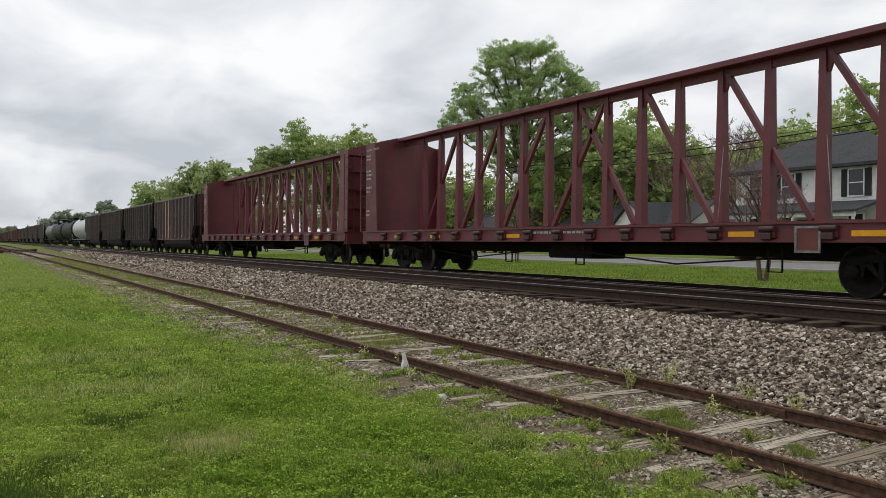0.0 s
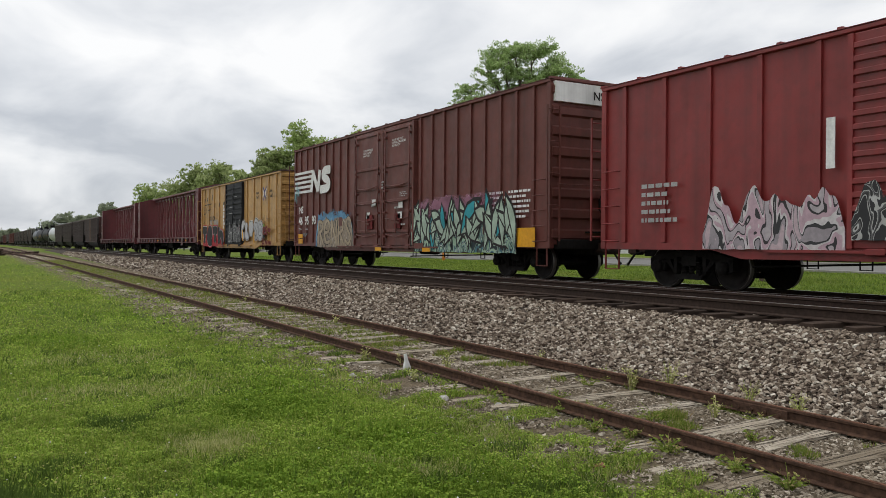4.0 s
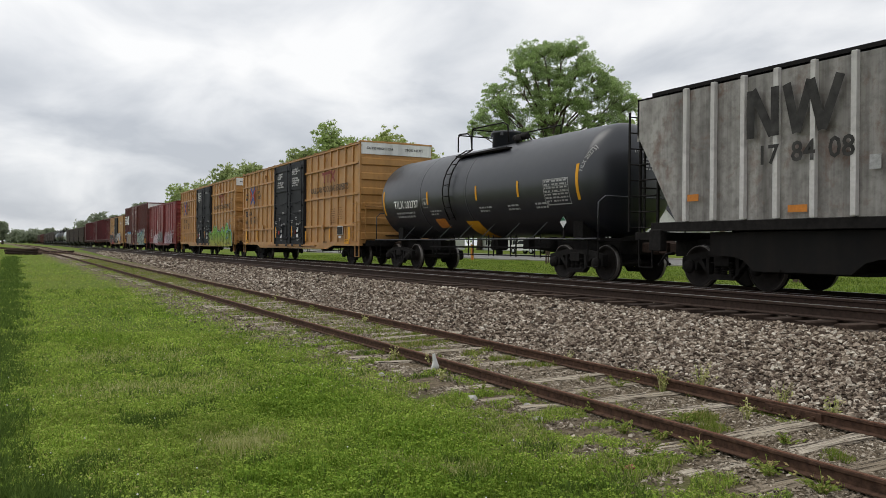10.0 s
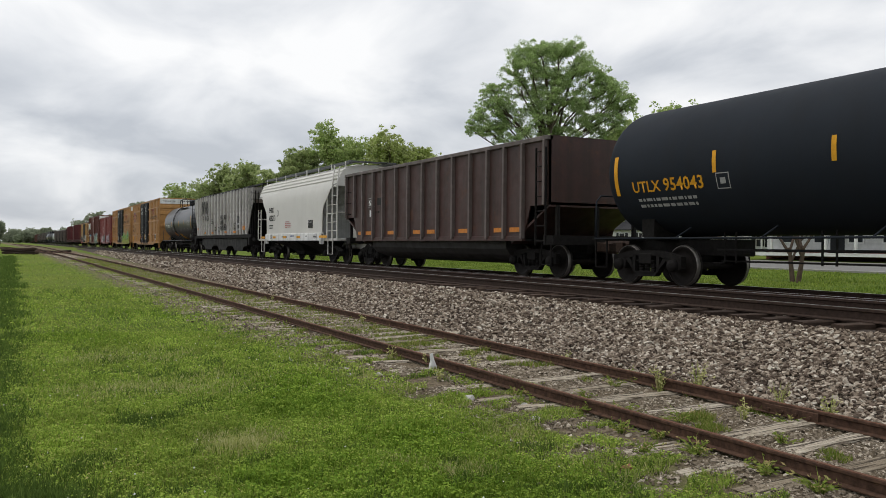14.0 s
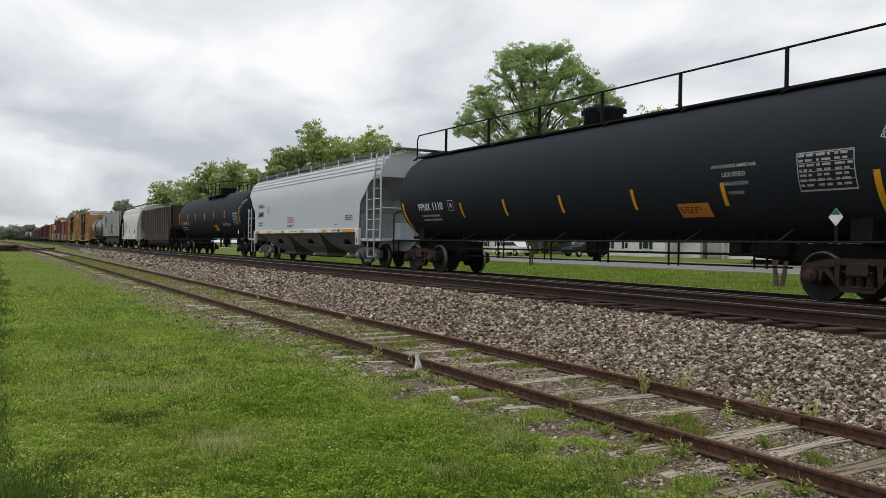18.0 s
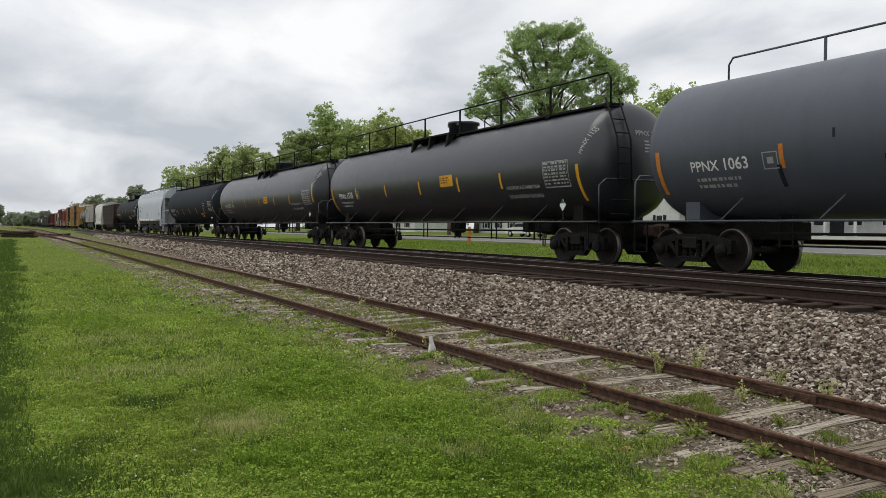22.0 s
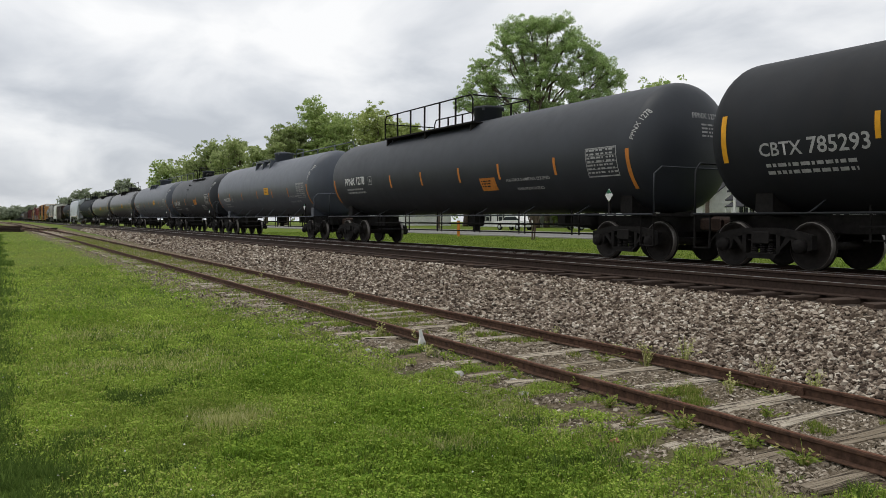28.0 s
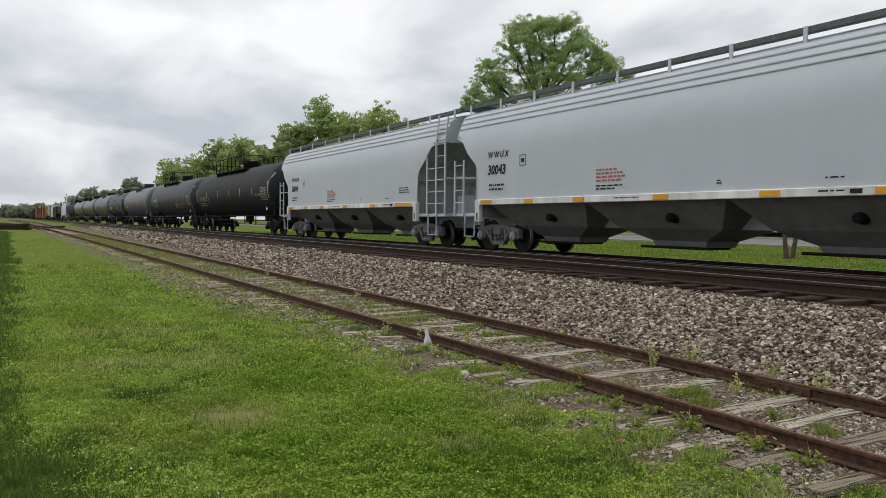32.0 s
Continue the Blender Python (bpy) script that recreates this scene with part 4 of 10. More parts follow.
def mural(car, y, z, w, x):
    """Sprayed green shape with a humped top, a sky-blue rim and bent dark lines."""
    humps = [(0.03, 0.95), (0.06, 1.2), (0.12, 0.9), (0.2, 1.1), (0.23, 1.5), (0.27, 1.6), (0.29, 1.15), (0.33, 1.5), (0.36, 1.58), (0.39, 1.2), (0.43, 1.0), (0.46, 1.3), (0.49, 1.05), (0.55, 1.05), (0.59, 1.4), (0.63, 1.42), (0.66, 1.05), (0.71, 1.2), (0.75, 1.62), (0.79, 1.75), (0.83, 1.5), (0.87, 1.15), (0.93, 1.15), (0.97, 0.95), (0.99, 0.4)]
    top = rounded([(a * w, b * 0.86) for a, b in humps], 2)
    for k, (name, grow, low, col) in enumerate((("paint_rim", 0.055, 0.0, "graf_sky"), ("paint_fill", 0.0, 0.0, "graf_blend"))):
        s = Shape()
        xx = x - 0.012 * k
        for i in range(len(top) - 1):
            (a, b), (a2, b2) = top[i], top[i + 1]
            b, b2 = b + grow, b2 + grow
            da, da2 = (grow * (2 * a / w - 1), grow * (2 * a2 / w - 1))
            s.add([(xx, y - a - da, z + low), (xx, y - a2 - da2, z + low), (xx, y - a2 - da2, z + b2), (xx, y - a - da, z + b)], [(0, 1, 2, 3)])
        part(name, s, M[col], car, "sprayed paint")
    part("paint_line", strokes([[(a, b - 0.05) for a, b in top]], 0.03, x - 0.036, y, z), M["graf_dark"], car, "sprayed dark line")
    r = random.Random(42)
    for k in range(14):
        a, b = w * (0.03 + 0.066 * k), r.uniform(0.35, 0.95)
        pts = [(a, b)]
        for _ in range(3):
            pts.append((pts[-1][0] + r.uniform(-0.35, 0.4), max(0.08, min(1.05, pts[-1][1] + r.uniform(-0.4, 0.35)))))
        part("paint_line", strokes([rounded(pts)], r.choice((0.022, 0.03, 0.045)), x - 0.04 - 0.0015 * k, y, z), M["graf_sky" if k % 5 == 3 else "graf_dark"], car, "sprayed dark line")
    for k, (col, fat) in enumerate((("graf_dark", 0.11), ("graf_sky", 0.06))):
        part("paint_loop", strokes([[(w * 0.86 + 0.3 * math.cos(q * 0.5236) + 0.1 * math.sin(q * 0.5236), 0.72 + 0.24 * math.sin(q * 0.5236)) for q in range(13)]], fat, x - 0.09 - 0.01 * k, y, z), M[col], car, "sprayed loop")
    # the posts under the paint
    for yy, ln in ((-3.27, 0.9), (-4.16, 0.95), (-5.02, 0.85), (-5.91, 0.85), (-6.8, 0.95), (-7.68, 1.15), (-8.55, 0.9)):
        part("painted_post", Shape().box(x - 0.035, x, yy - 0.055, yy + 0.055, z + 0.06, z + ln, 0.008), M["graf_blend"], car, "post under the sprayed paint")
    sprayed(car, "CwZuwLZ", y - 0.1, z + 0.1, w - 0.3, 0.82, [("graf_dark", 0.085), ("graf_blend", 0.04)], x - 0.075, 0.06, 46)
    for a in (0.0, 0.1, 0.25, 0.38, 0.52, 0.9, 0.93):
        part("paint_wisp", strokes([rounded([(a * w, 0.9), (a * w + 0.1, 1.25), (a * w - 0.04, 1.5), (a * w + 0.06, 1.85 if a > 0.2 else 1.5)])], 0.028, x - 0.005, y, z), M["graf_sky"], car, "thin sprayed wisp")


def crossed_sign(car, y, z, w, h, arm, inner, x):
    """Two chevrons back to back, each of two coloured bands."""
    for k, (pts, tone, fat) in enumerate((([(0.1, 0.98), (0.5, 0.64), (0.55, 0.5), (0.5, 0.36), (0.14, 0.02)], arm, 0.16), ([(0.04, 0.8), (0.34, 0.53), (0.04, 0.24)], inner, 0.15), ([(0.93, 0.98), (0.6, 0.7)], arm, 0.16), ([(0.98, 0.82), (0.66, 0.52), (0.97, 0.24)], inner, 0.15), ([(0.6, 0.34), (0.9, 0.04)], arm, 0.16))):
        part("sign_band", strokes([[(a * w, b * h) for a, b in pts]], fat * w, x - 0.002 * k, y, z), M[tone], car, "coloured band of a crossed logo")


def lay(name, lines, width, parent, material, x, y, z, label):
    return part(name, strokes(lines, width, x, y, z), material, parent, label)


def end_profile(y, z0, z1, n, d, depth=0.07, flat=0.55):
    """Corrugated end: outline (y, z) of a wall with n ridges that stand out towards d."""
    pts = []
    step = (z1 - z0) / n
    for i in range(n):
        z = z0 + i * step
        pts += [(y, z), (y, z + step * (1 - flat) / 2), (y + d * depth, z + step * (1 - flat) / 2 + 0.05), (y + d * depth, z + step * (1 + flat) / 2 - 0.05), (y, z + step * (1 + flat) / 2)]
    pts.append((y, z1))
    inner = [(y - d * 0.06, z1), (y - d * 0.06, z0)]
    out = pts + inner
    return out if d > 0 else list(reversed(out))


def boxcar(label, front, rear, height, colour, doors, door_mat, ribs, rails=(), end_n=9, trucks=None, roof_mat=None, grid=None, door_ribs=(), tone="dark", white_end=False, hw=1.6, fascia=None, posts=None, door_rods=False):
    """front, rear, doors: places along the train; ribs: gap of the posts, unless posts gives their places from the middle."""
    L, c = front - rear, (front + rear) / 2
    half = L / 2
    car = car_base("boxcar", label, "boxcar", half, trucks or half - 2.15, tone)
    car["centre"] = c
    m = M[colour]
    z0 = 0.82
    part("body", Shape().box(-hw + 0.05, hw - 0.05, -half + 0.02, half - 0.02, z0 + 0.12, height - 0.02), m, car)
    for sx in (-1, 1):
        # deeper sill between the trucks
        s = Shape()
        q = [(-half, z0 + 0.14), (-half, z0), (-half + 3.2, z0), (-half + 3.9, z0 - 0.16), (half - 3.9, z0 - 0.16), (half - 3.2, z0), (half, z0), (half, z0 + 0.14)]
        s.prism(q, sx * hw - (0.0 if sx < 0 else 0.07), sx * hw + (0.07 if sx < 0 else 0.0))
        part("side_sill", s, m, car)
        part("eave", Shape().box(sx * hw - (0.03 if sx < 0 else 0.06), sx * hw + (0.06 if sx < 0 else 0.03), -half, half, height - 0.1, height, 0.012), fascia or m, car)
    n = int(L / 1.1)
    rings = []
    for i in range(n + 1):
        b = -half + L * i / n
        for yy, up in ((b - 0.055, 0), (b - 0.045, 0.035), (b + 0.045, 0.035), (b + 0.055, 0)):
            rings.append([(-hw - 0.03, yy, height + up), (0, yy, height + 0.02 + up), (hw + 0.03, yy, height + up), (hw + 0.03, yy, height - 0.03), (-hw - 0.03, yy, height - 0.03)])
    roof = Shape().loft(rings)
    part("roof", roof, roof_mat or m, car)
    for d in (1, -1):
        part("end_wall", Shape().prism(end_profile(d * half, z0 + 0.1, height - (0.5 if white_end else 0.02), end_n, d), -hw + 0.04, hw - 0.04), m, car)
        if white_end:
            part("end_panel", Shape().box(-hw + 0.03, hw - 0.03, min(d * half - d * 0.04, d * half + d * 0.05), max(d * half - d * 0.04, d * half + d * 0.05), height - 0.5, height - 0.02), M["roof_white"], car, "white panel across the top of the end")
        for sx in (-1, 1):
            part("corner_post", Shape().box(sx * hw - (0.015 if sx < 0 else 0.12), sx * hw + (0.12 if sx < 0 else 0.015), min(d * half - d * 0.13, d * half + d * 0.02), max(d * half - d * 0.13, d * half + d * 0.02), z0, height - 0.1, 0.01), m, car)
        ladder_on(car, "end_ladder", m, 0, 0.4, 1.1, 2.5 if white_end else height - 0.8, 5, 0, 0.013, True, pose(-hw + 0.2, d * (half + 0.14), 0, 0, 0, 90))
        part("brake_platform", Shape().box(-0.5, 0.9, min(d * half, d * (half + 0.3)), max(d * half, d * (half + 0.3)), 1.22, 1.26), M["steel_black"], car)
        ladder_on(car, "side_ladder", m, d * half - d * 0.12, d * half - d * 0.58, 1.0, 2.55, 5, -hw - 0.1, 0.014, False)
        part("sill_step", step_shape(d * half - d * 0.12, d * half - d * 0.55, -hw + 0.02, z0 + 0.05), m, car)
        part("draft_sill", Shape().box(-0.24, 0.24, min(d * (half - 3.0), d * (half + 0.02)), max(d * (half - 3.0), d * (half + 0.02)), 0.66, 1.0), M["steel_black"], car)
    wheel = part("brake_wheel", Shape().tube([(0.2 + 0.28 * math.cos(a * 0.524), -half - 0.3, 1.95 + 0.28 * math.sin(a * 0.524)) for a in range(13)], 0.024, 5).bar((-0.08, -half - 0.3, 1.95), (0.48, -half - 0.3, 1.95), 0.03, 0.04).bar((0.2, -half - 0.3, 1.67), (0.2, -half - 0.3, 2.23), 0.03, 0.04), M["steel_black"], car)
    part("brake_housing", Shape().box(-0.02, 0.42, -half - 0.24, -half - 0.02, 1.72, 2.22, 0.05).box(0.12, 0.28, -half - 0.2, -half - 0.08, 1.1, 1.72), M["steel_black"], wheel)
    part("end_sill", Shape().box(-1.35, 1.35, -half - 0.12, -half + 0.1, 0.8, 1.05, 0.02), M["steel_black"], car)
    part("end_handrail", Shape().tube([(-1.5, -half - 0.2, 2.42), (1.5, -half - 0.2, 2.42)], 0.016, 5), m, car)
    part("underframe", Shape().box(-0.4, 0.4, -half + 1.2, half - 1.2, 0.72, 1.0).box(-1.3, 1.3, -0.9, -0.7, 0.8, 0.95).box(-1.3, 1.3, 2.2, 2.4, 0.8, 0.95), M["steel_black"], car)
    for a, b in ((-half + 3.6, -0.6), (1.2, half - 3.6)):
        part("brake_rod", Shape().tube([(-0.9, a, 0.62), (-0.9, b, 0.5)], 0.02, 5), M["steel_black"], car)
        for yy in (a + 0.4, (a + b) / 2, b - 0.4):
            part("rod_hanger", ROD_HANGER, None, car, "", pose(-0.9, yy, 0))
    part("air_reservoir", Shape().lathe([(-0.6, 0.05), (-0.55, 0.2), (0.55, 0.2), (0.6, 0.05)], 12, (0.75, 1.0, 0.74), "y"), M["steel_black"], car)
    # posts between the doors and the ends
    d0, d1 = max(doors) - c, min(doors) - c
    rib = Shape().box(-0.05, 0.0, -0.055, 0.055, z0 + 0.15, height - 0.1, 0.008).mesh("post", m)
    for a, b in ((d0, half - 0.12), (-half + 0.12, d1)):
        k = max(1, round((b - a) / ribs))
        evenly = [a + (b - a) * (i + (0.5 if grid is None else 0.55)) / k for i in range(k)]
        for yy in evenly if posts is None else [p for p in posts if a < p < b]:
            for sx in (-1, 1) if front < 320 else (-1,):
                part("post", rib, None, car, "", pose(sx * (hw - 0.045), yy, 0, 0, 0, 0 if sx < 0 else 180))
        for z in rails:
            part("side_rail", Shape().box(-hw - 0.03, -hw + 0.05, a + 0.06, b, z - 0.045, z + 0.045, 0.008), m, car)
    # doors
    for j, (a, b) in enumerate(zip(doors, doors[1:])):
        yb, ya = a - c, b - c
        s = Shape().box(-hw - 0.055, -hw + 0.06, ya + 0.02, yb - 0.02, z0 + 0.05, height - 0.14, 0.01)
        door = part("door", s, door_mat, car, "closed sliding side door")
        for z in door_ribs:
            part("door_rib", Shape().box(-hw - 0.095, -hw - 0.05, ya + 0.05, yb - 0.05, z - 0.05, z + 0.05, 0.012), door_mat, door)
        for yy in (ya + 0.06, yb - 0.06):
            part("door_edge", Shape().box(-hw - 0.10, -hw - 0.05, yy - 0.045, yy + 0.045, z0 + 0.05, height - 0.14), door_mat, door)
        for yy in ((ya + 0.28, yb - 0.3) if door_rods else ((ya + yb) / 2,)):
            part("locking_bar", Shape().tube([(-hw - 0.12, yy, z0 + 0.1), (-hw - 0.12, yy, height - 0.25)], 0.024, 6), door_mat, door)
            if door_rods:
                for zz in (z0 + 0.35, 2.0, 2.75, 3.4, height - 0.5):
                    part("bar_guide", Shape().box(-hw - 0.15, -hw - 0.05, yy - 0.06, yy + 0.06, zz - 0.04, zz + 0.04, 0.01), door_mat, door)
        if door_rods:
            ym = (ya + yb) / 2
            part("lock_lever", Shape().bar((-hw - 0.15, ym - 0.3, 1.62), (-hw - 0.15, ym + 0.32, 1.7), 0.03, 0.06).bar((-hw - 0.15, ym, 1.3), (-hw - 0.15, ym, 2.1), 0.03, 0.05), door_mat, door)
            part("lock_plate", Shape().box(-hw - 0.09, -hw - 0.05, ym - 0.22, ym + 0.3, 1.42, 1.95, 0.01), door_mat, door)
            for zz in (1.2, 1.75, 2.35, 2.9):
                part("lock_link", Shape().tube([(-hw - 0.12, ya + 0.28, zz + 0.06), (-hw - 0.14, ym, zz - 0.04), (-hw - 0.12, yb - 0.3, zz + 0.06)], 0.016, 5), door_mat, door)
        for yy in (ya + 0.5, yb - 0.5):
            part("door_roller", Shape().box(-hw - 0.1, -hw, yy - 0.16, yy + 0.16, z0 - 0.07, z0 + 0.05, 0.02), door_mat, door)
    part("door_track", Shape().box(-hw - 0.09, -hw + 0.02, d1 - 1.6, d0 + 1.6, z0 - 0.03, z0 + 0.02), m, car)
    return car


HEAD = 0.68      # depth of a tank's rounded end


def tank_car(label, front, rear, paint_name, radius=1.5, cz=2.6, strip="yellow_strip", strips=5, rail=None, platform=None, dome=0.0, dome_r=0.42, walk_plank=None, tone="dark", braces=False, ladder=None, hoops=(), strip_z=2.25, walk_side=-1, loops=(), end_z=(2.1, 2.1), rail_posts=None, rail_up=0.7):
    """front, rear: places of the end strips, close to the shell's ends; platform, rail, walk_plank, ladder: along the car from its middle."""
    c = (front + rear) / 2
    hs = (front - rear) / 2 + 0.12
    half = hs + 0.78
    car = car_base("tank_car", label, "tank car", half, half - 1.45, tone)
    car["centre"] = c
    m = M[paint_name]
    prof = []
    for i in range(13):
        a = math.radians(90 - 90 * i / 12)
        prof.append((-hs - HEAD * math.sin(a), max(0.02, radius * math.cos(a))))
    full = prof + [(-hs + 2 * hs * k / 6, radius) for k in range(1, 6)] + [(-p, r) for p, r in reversed(prof)]
    part("shell", Shape().lathe(full, 56, (0, 0, cz), "y"), m, car)
    bend = (cz, radius)
    for yy in hoops:
        part("weld_band", Shape().lathe([(-0.045, radius), (-0.04, radius + 0.005), (0.04, radius + 0.005), (0.045, radius)], 48, (0, yy, cz), "y"), m, car)
    for d in (1, -1):
        end = d * half
        part("stub_sill", Shape().box(-0.3, 0.3, min(d * (hs - 2.6), end), max(d * (hs - 2.6), end), 0.68, 1.05, 0.02), M["steel_black"], car)
        yc = d * (half - 1.45)
        for k in (-1, 1):
            inner = [(k * 0.3, yc - 0.25, 1.0), (k * 0.3, yc + 0.25, 1.0), (k * 0.3, yc + 0.25, 1.28), (k * 0.3, yc - 0.25, 1.28)]
            outer = [(k * 1.0, yc - 0.2, 1.1), (k * 1.0, yc + 0.2, 1.1), (k * 1.0, yc + 0.2, cz - 1.0), (k * 1.0, yc - 0.2, cz - 1.0)]
            part("saddle", Shape().loft([inner, outer] if k > 0 else [outer, inner]), M["steel_black"] if paint_name != "tank_grey" else m, car)
        part("end_platform", Shape().box(-1.45, 1.45, min(end - d * 0.55, end), max(end - d * 0.55, end), 1.02, 1.08), M["steel_black"], car)
        part("end_rail", Shape().tube([(-1.42, end - d * 0.1, 1.05), (-1.42, end - d * 0.1, 1.95), (-1.25, end - d * 0.05, 2.1), (1.25, end - d * 0.05, 2.1), (1.42, end - d * 0.1, 1.95), (1.42, end - d * 0.1, 1.05)], 0.022, 6), m, car)
        part("sill_step", step_shape(end - d * 0.1, end - d * 0.5, -1.42, 1.05), M["steel_black"], car)
        s2 = Shape()
        ez = end_z[0 if d > 0 else 1]
        patch(s2, d * hs - d * 0.12 - 0.06, d * hs - d * 0.12 + 0.06, ez - 0.45, ez + 0.45, 0.007, bend)
        part("reflective_strip", s2, M[strip], car)
    if isinstance(strips, int):
        strips = [c - hs + 2 * hs * (i + 1) / (strips + 1) for i in range(strips)]
    for place in strips:
        yy = place - c
        s2 = Shape()
        patch(s2, yy - 0.05, yy + 0.05, strip_z - 0.22, strip_z + 0.22, 0.007, bend)
        part("reflective_strip", s2, M[strip], car)
    part("side_handrail", Shape().tube([(-1.46, -half + 0.1, 1.06), (-1.46, half - 0.1, 1.06)], 0.024, 6), m, car)
    k = 7
    br = (Shape().bar((-1.46, 0.16, 1.06), (-1.12, -0.12, 1.52), 0.05, 0.02) if braces else Shape().bar((-1.46, 0, 1.06), (-1.0, 0, 1.3), 0.04, 0.02)).mesh("handrail_bracket", m)
    for i in range(k):
        yy = -hs + 2.0 + (2 * hs - 4.0) * i / (k - 1)
        part("handrail_bracket", br, None, car, "", pose(0, yy, 0))
    pipe = Shape()
    pipe.tube([(-0.62, -hs + 2.4, 0.82), (-0.62, hs - 2.4, 0.82)], 0.03, 6)
    pipe.tube([(-0.5, -hs + 2.4, 0.58), (-0.5, hs - 2.4, 0.58)], 0.022, 6)
    part("brake_pipe", pipe, M["steel_black"], car)
    hanger = Shape().bar((-0.62, 0, 1.2), (-0.62, 0, 0.54), 0.03, 0.035).mesh("pipe_hanger", M["steel_black"])
    for i in range(6):
        yy = -hs + 2.9 + (2 * hs - 5.8) * i / 5
        for dy in (0, 0.3):
            part("pipe_hanger", hanger, None, car, "", pose(0, yy + dy, 0))
    part("bottom_outlet", Shape().box(-0.2, 0.2, -0.2, 0.2, 0.72, 1.15, 0.05).lathe([(0.55, 0.1), (0.75, 0.12)], 12, (0, 0, 0), "z"), M["steel_black"], car)
    part("brake_cylinder", Shape().lathe([(-0.5, 0.06), (-0.45, 0.22), (0.4, 0.16), (0.45, 0.06)], 12, (-0.35, -hs + 3.0, 0.92), "y").box(-0.55, -0.2, -hs + 3.6, -hs + 3.9, 0.78, 1.08), M["steel_black"], car)
    top = cz + radius
    dm = part("manway", Shape().lathe([(-0.06, dome_r * 1.02), (0.34, dome_r), (0.36, dome_r * 1.1), (0.44, dome_r * 1.1), (0.47, dome_r * 0.6)], 20, (0, dome, top), "z"), m, car, "valve housing on top of the tank")
    for a in range(4):
        part("eye_bolt", Shape().box(-0.03, 0.03, -0.05, 0.05, 0, 0.12), m, dm, "", pose(dome_r * 1.08 * math.cos(a * 1.57 + 0.7), dome + dome_r * 1.08 * math.sin(a * 1.57 + 0.7), top + 0.3))
    rm = M["steel_black"] if paint_name != "tank_grey" else m

    def railing(y0, y1, x, zt, n, zb, closed=True, places=None):
        s = Shape().tube([(x, y0, zt), (x, y1, zt)], 0.024, 6)
        if closed:
            s = Shape().tube([(x, y0, zb), (x, y0, zt - 0.15), (x, y0 + 0.12, zt), (x, y1 - 0.12, zt), (x, y1, zt - 0.15), (x, y1, zb)], 0.024, 6)
        part("railing", s, rm, car)
        for yy in places or [y0 + (y1 - y0) * i / n for i in range(1, n)]:
            part("rail_post", Shape().bar((x, yy, zb), (x, yy, zt), 0.05 if places is None else 0.08, 0.04), rm, car)

    for y0, y1, up in loops:
        part("railing", Shape().tube([(-0.95, y1, top - 0.12), (-0.95, y1, top + up - 0.1), (-0.95, y1 - 0.1, top + up), (-0.95, y0 + 0.3, top + up - 0.03), (-0.95, y0 + 0.06, top + up - 0.14), (-0.95, y0, top - 0.12)], 0.024, 6), rm, car)
        part("railing", Shape().tube([(0.95, y1, top - 0.12), (0.95, y1, top + up), (0.95, y0, top + up), (0.95, y0, top - 0.12)], 0.024, 6), rm, car)
        part("end_guard", Shape().tube([(-0.95, y1, top + up - 0.02), (0.95, y1, top + up - 0.02)], 0.022, 6), rm, car)
    if loops:
        for k in (-0.8, 0.8):
            part("platform", Shape().box(k - 0.25, k + 0.25, loops[-1][0], loops[0][1], top - 0.3, top - 0.25), rm, car)
        part("relief_valve", Shape().lathe([(-0.4, 0.07), (-0.36, 0.1), (0.32, 0.1), (0.4, 0.05)], 10, (-0.3, dome - 1.3, top + 0.12), "y"), rm, car)
        part("valve_stem", Shape().lathe([(0, 0.05), (0.1, 0.05), (0.12, 0.12), (0.16, 0.12), (0.3, 0.05)], 8, (-0.5, loops[-1][0] + 0.2, top - 0.15), "z"), rm, car)
    if platform and walk_plank:
        # three deep brackets and a small hoop by the valve housing
        for yy in (platform[1], (platform[0] + platform[1]) / 2, platform[0]):
            part("platform_bracket", Shape().add([(-0.72, yy - 0.06, top - 0.05), (-1.05, yy - 0.06, top - 0.05), (-1.14, yy - 0.06, top - 0.55), (-0.72, yy + 0.06, top - 0.05), (-1.05, yy + 0.06, top - 0.05), (-1.14, yy + 0.06, top - 0.55)], [(0, 1, 2), (5, 4, 3), (0, 3, 4, 1), (1, 4, 5, 2), (2, 5, 3, 0)]), rm, car)
        part("platform", Shape().box(-1.05, -0.72, platform[0] - 0.1, platform[1] + 0.1, top - 0.09, top - 0.04), rm, car)
        part("end_guard", Shape().tube([(0.5, dome - 0.6, top - 0.1), (0.5, dome - 0.6, top + 0.5), (0.5, dome - 0.75, top + 0.62), (0.5, dome - 1.7, top + 0.55), (0.5, dome - 1.75, top - 0.1)], 0.022, 6), rm, car)
    elif platform:
        p0, p1 = platform
        for k in (-0.8, 0.8):
            part("platform", Shape().box(k - 0.3, k + 0.3, p0, p1, top - 0.2, top - 0.15), rm, car)
        for yy in (p0 + 0.15, (p0 + p1) / 2, p1 - 0.15):
            part("platform_bracket", Shape().prism([(yy - 0.04, top - 0.45), (yy + 0.04, top - 0.45), (yy + 0.04, top - 0.2), (yy - 0.04, top - 0.2)], -1.05, -0.85), rm, car)
        for x in (-1.06, 1.06):
            n = max(2, round((p1 - p0) / 1.1))
            railing(p0, p1, x, top + 0.68, n, top - 0.18)
        part("end_guard", Shape().tube([(-1.06, p0, top + 0.66), (1.06, p0, top + 0.66)], 0.022, 6), rm, car)
        part("end_guard", Shape().tube([(-1.06, p1, top + 0.4), (1.06, p1, top + 0.4)], 0.022, 6), rm, car)
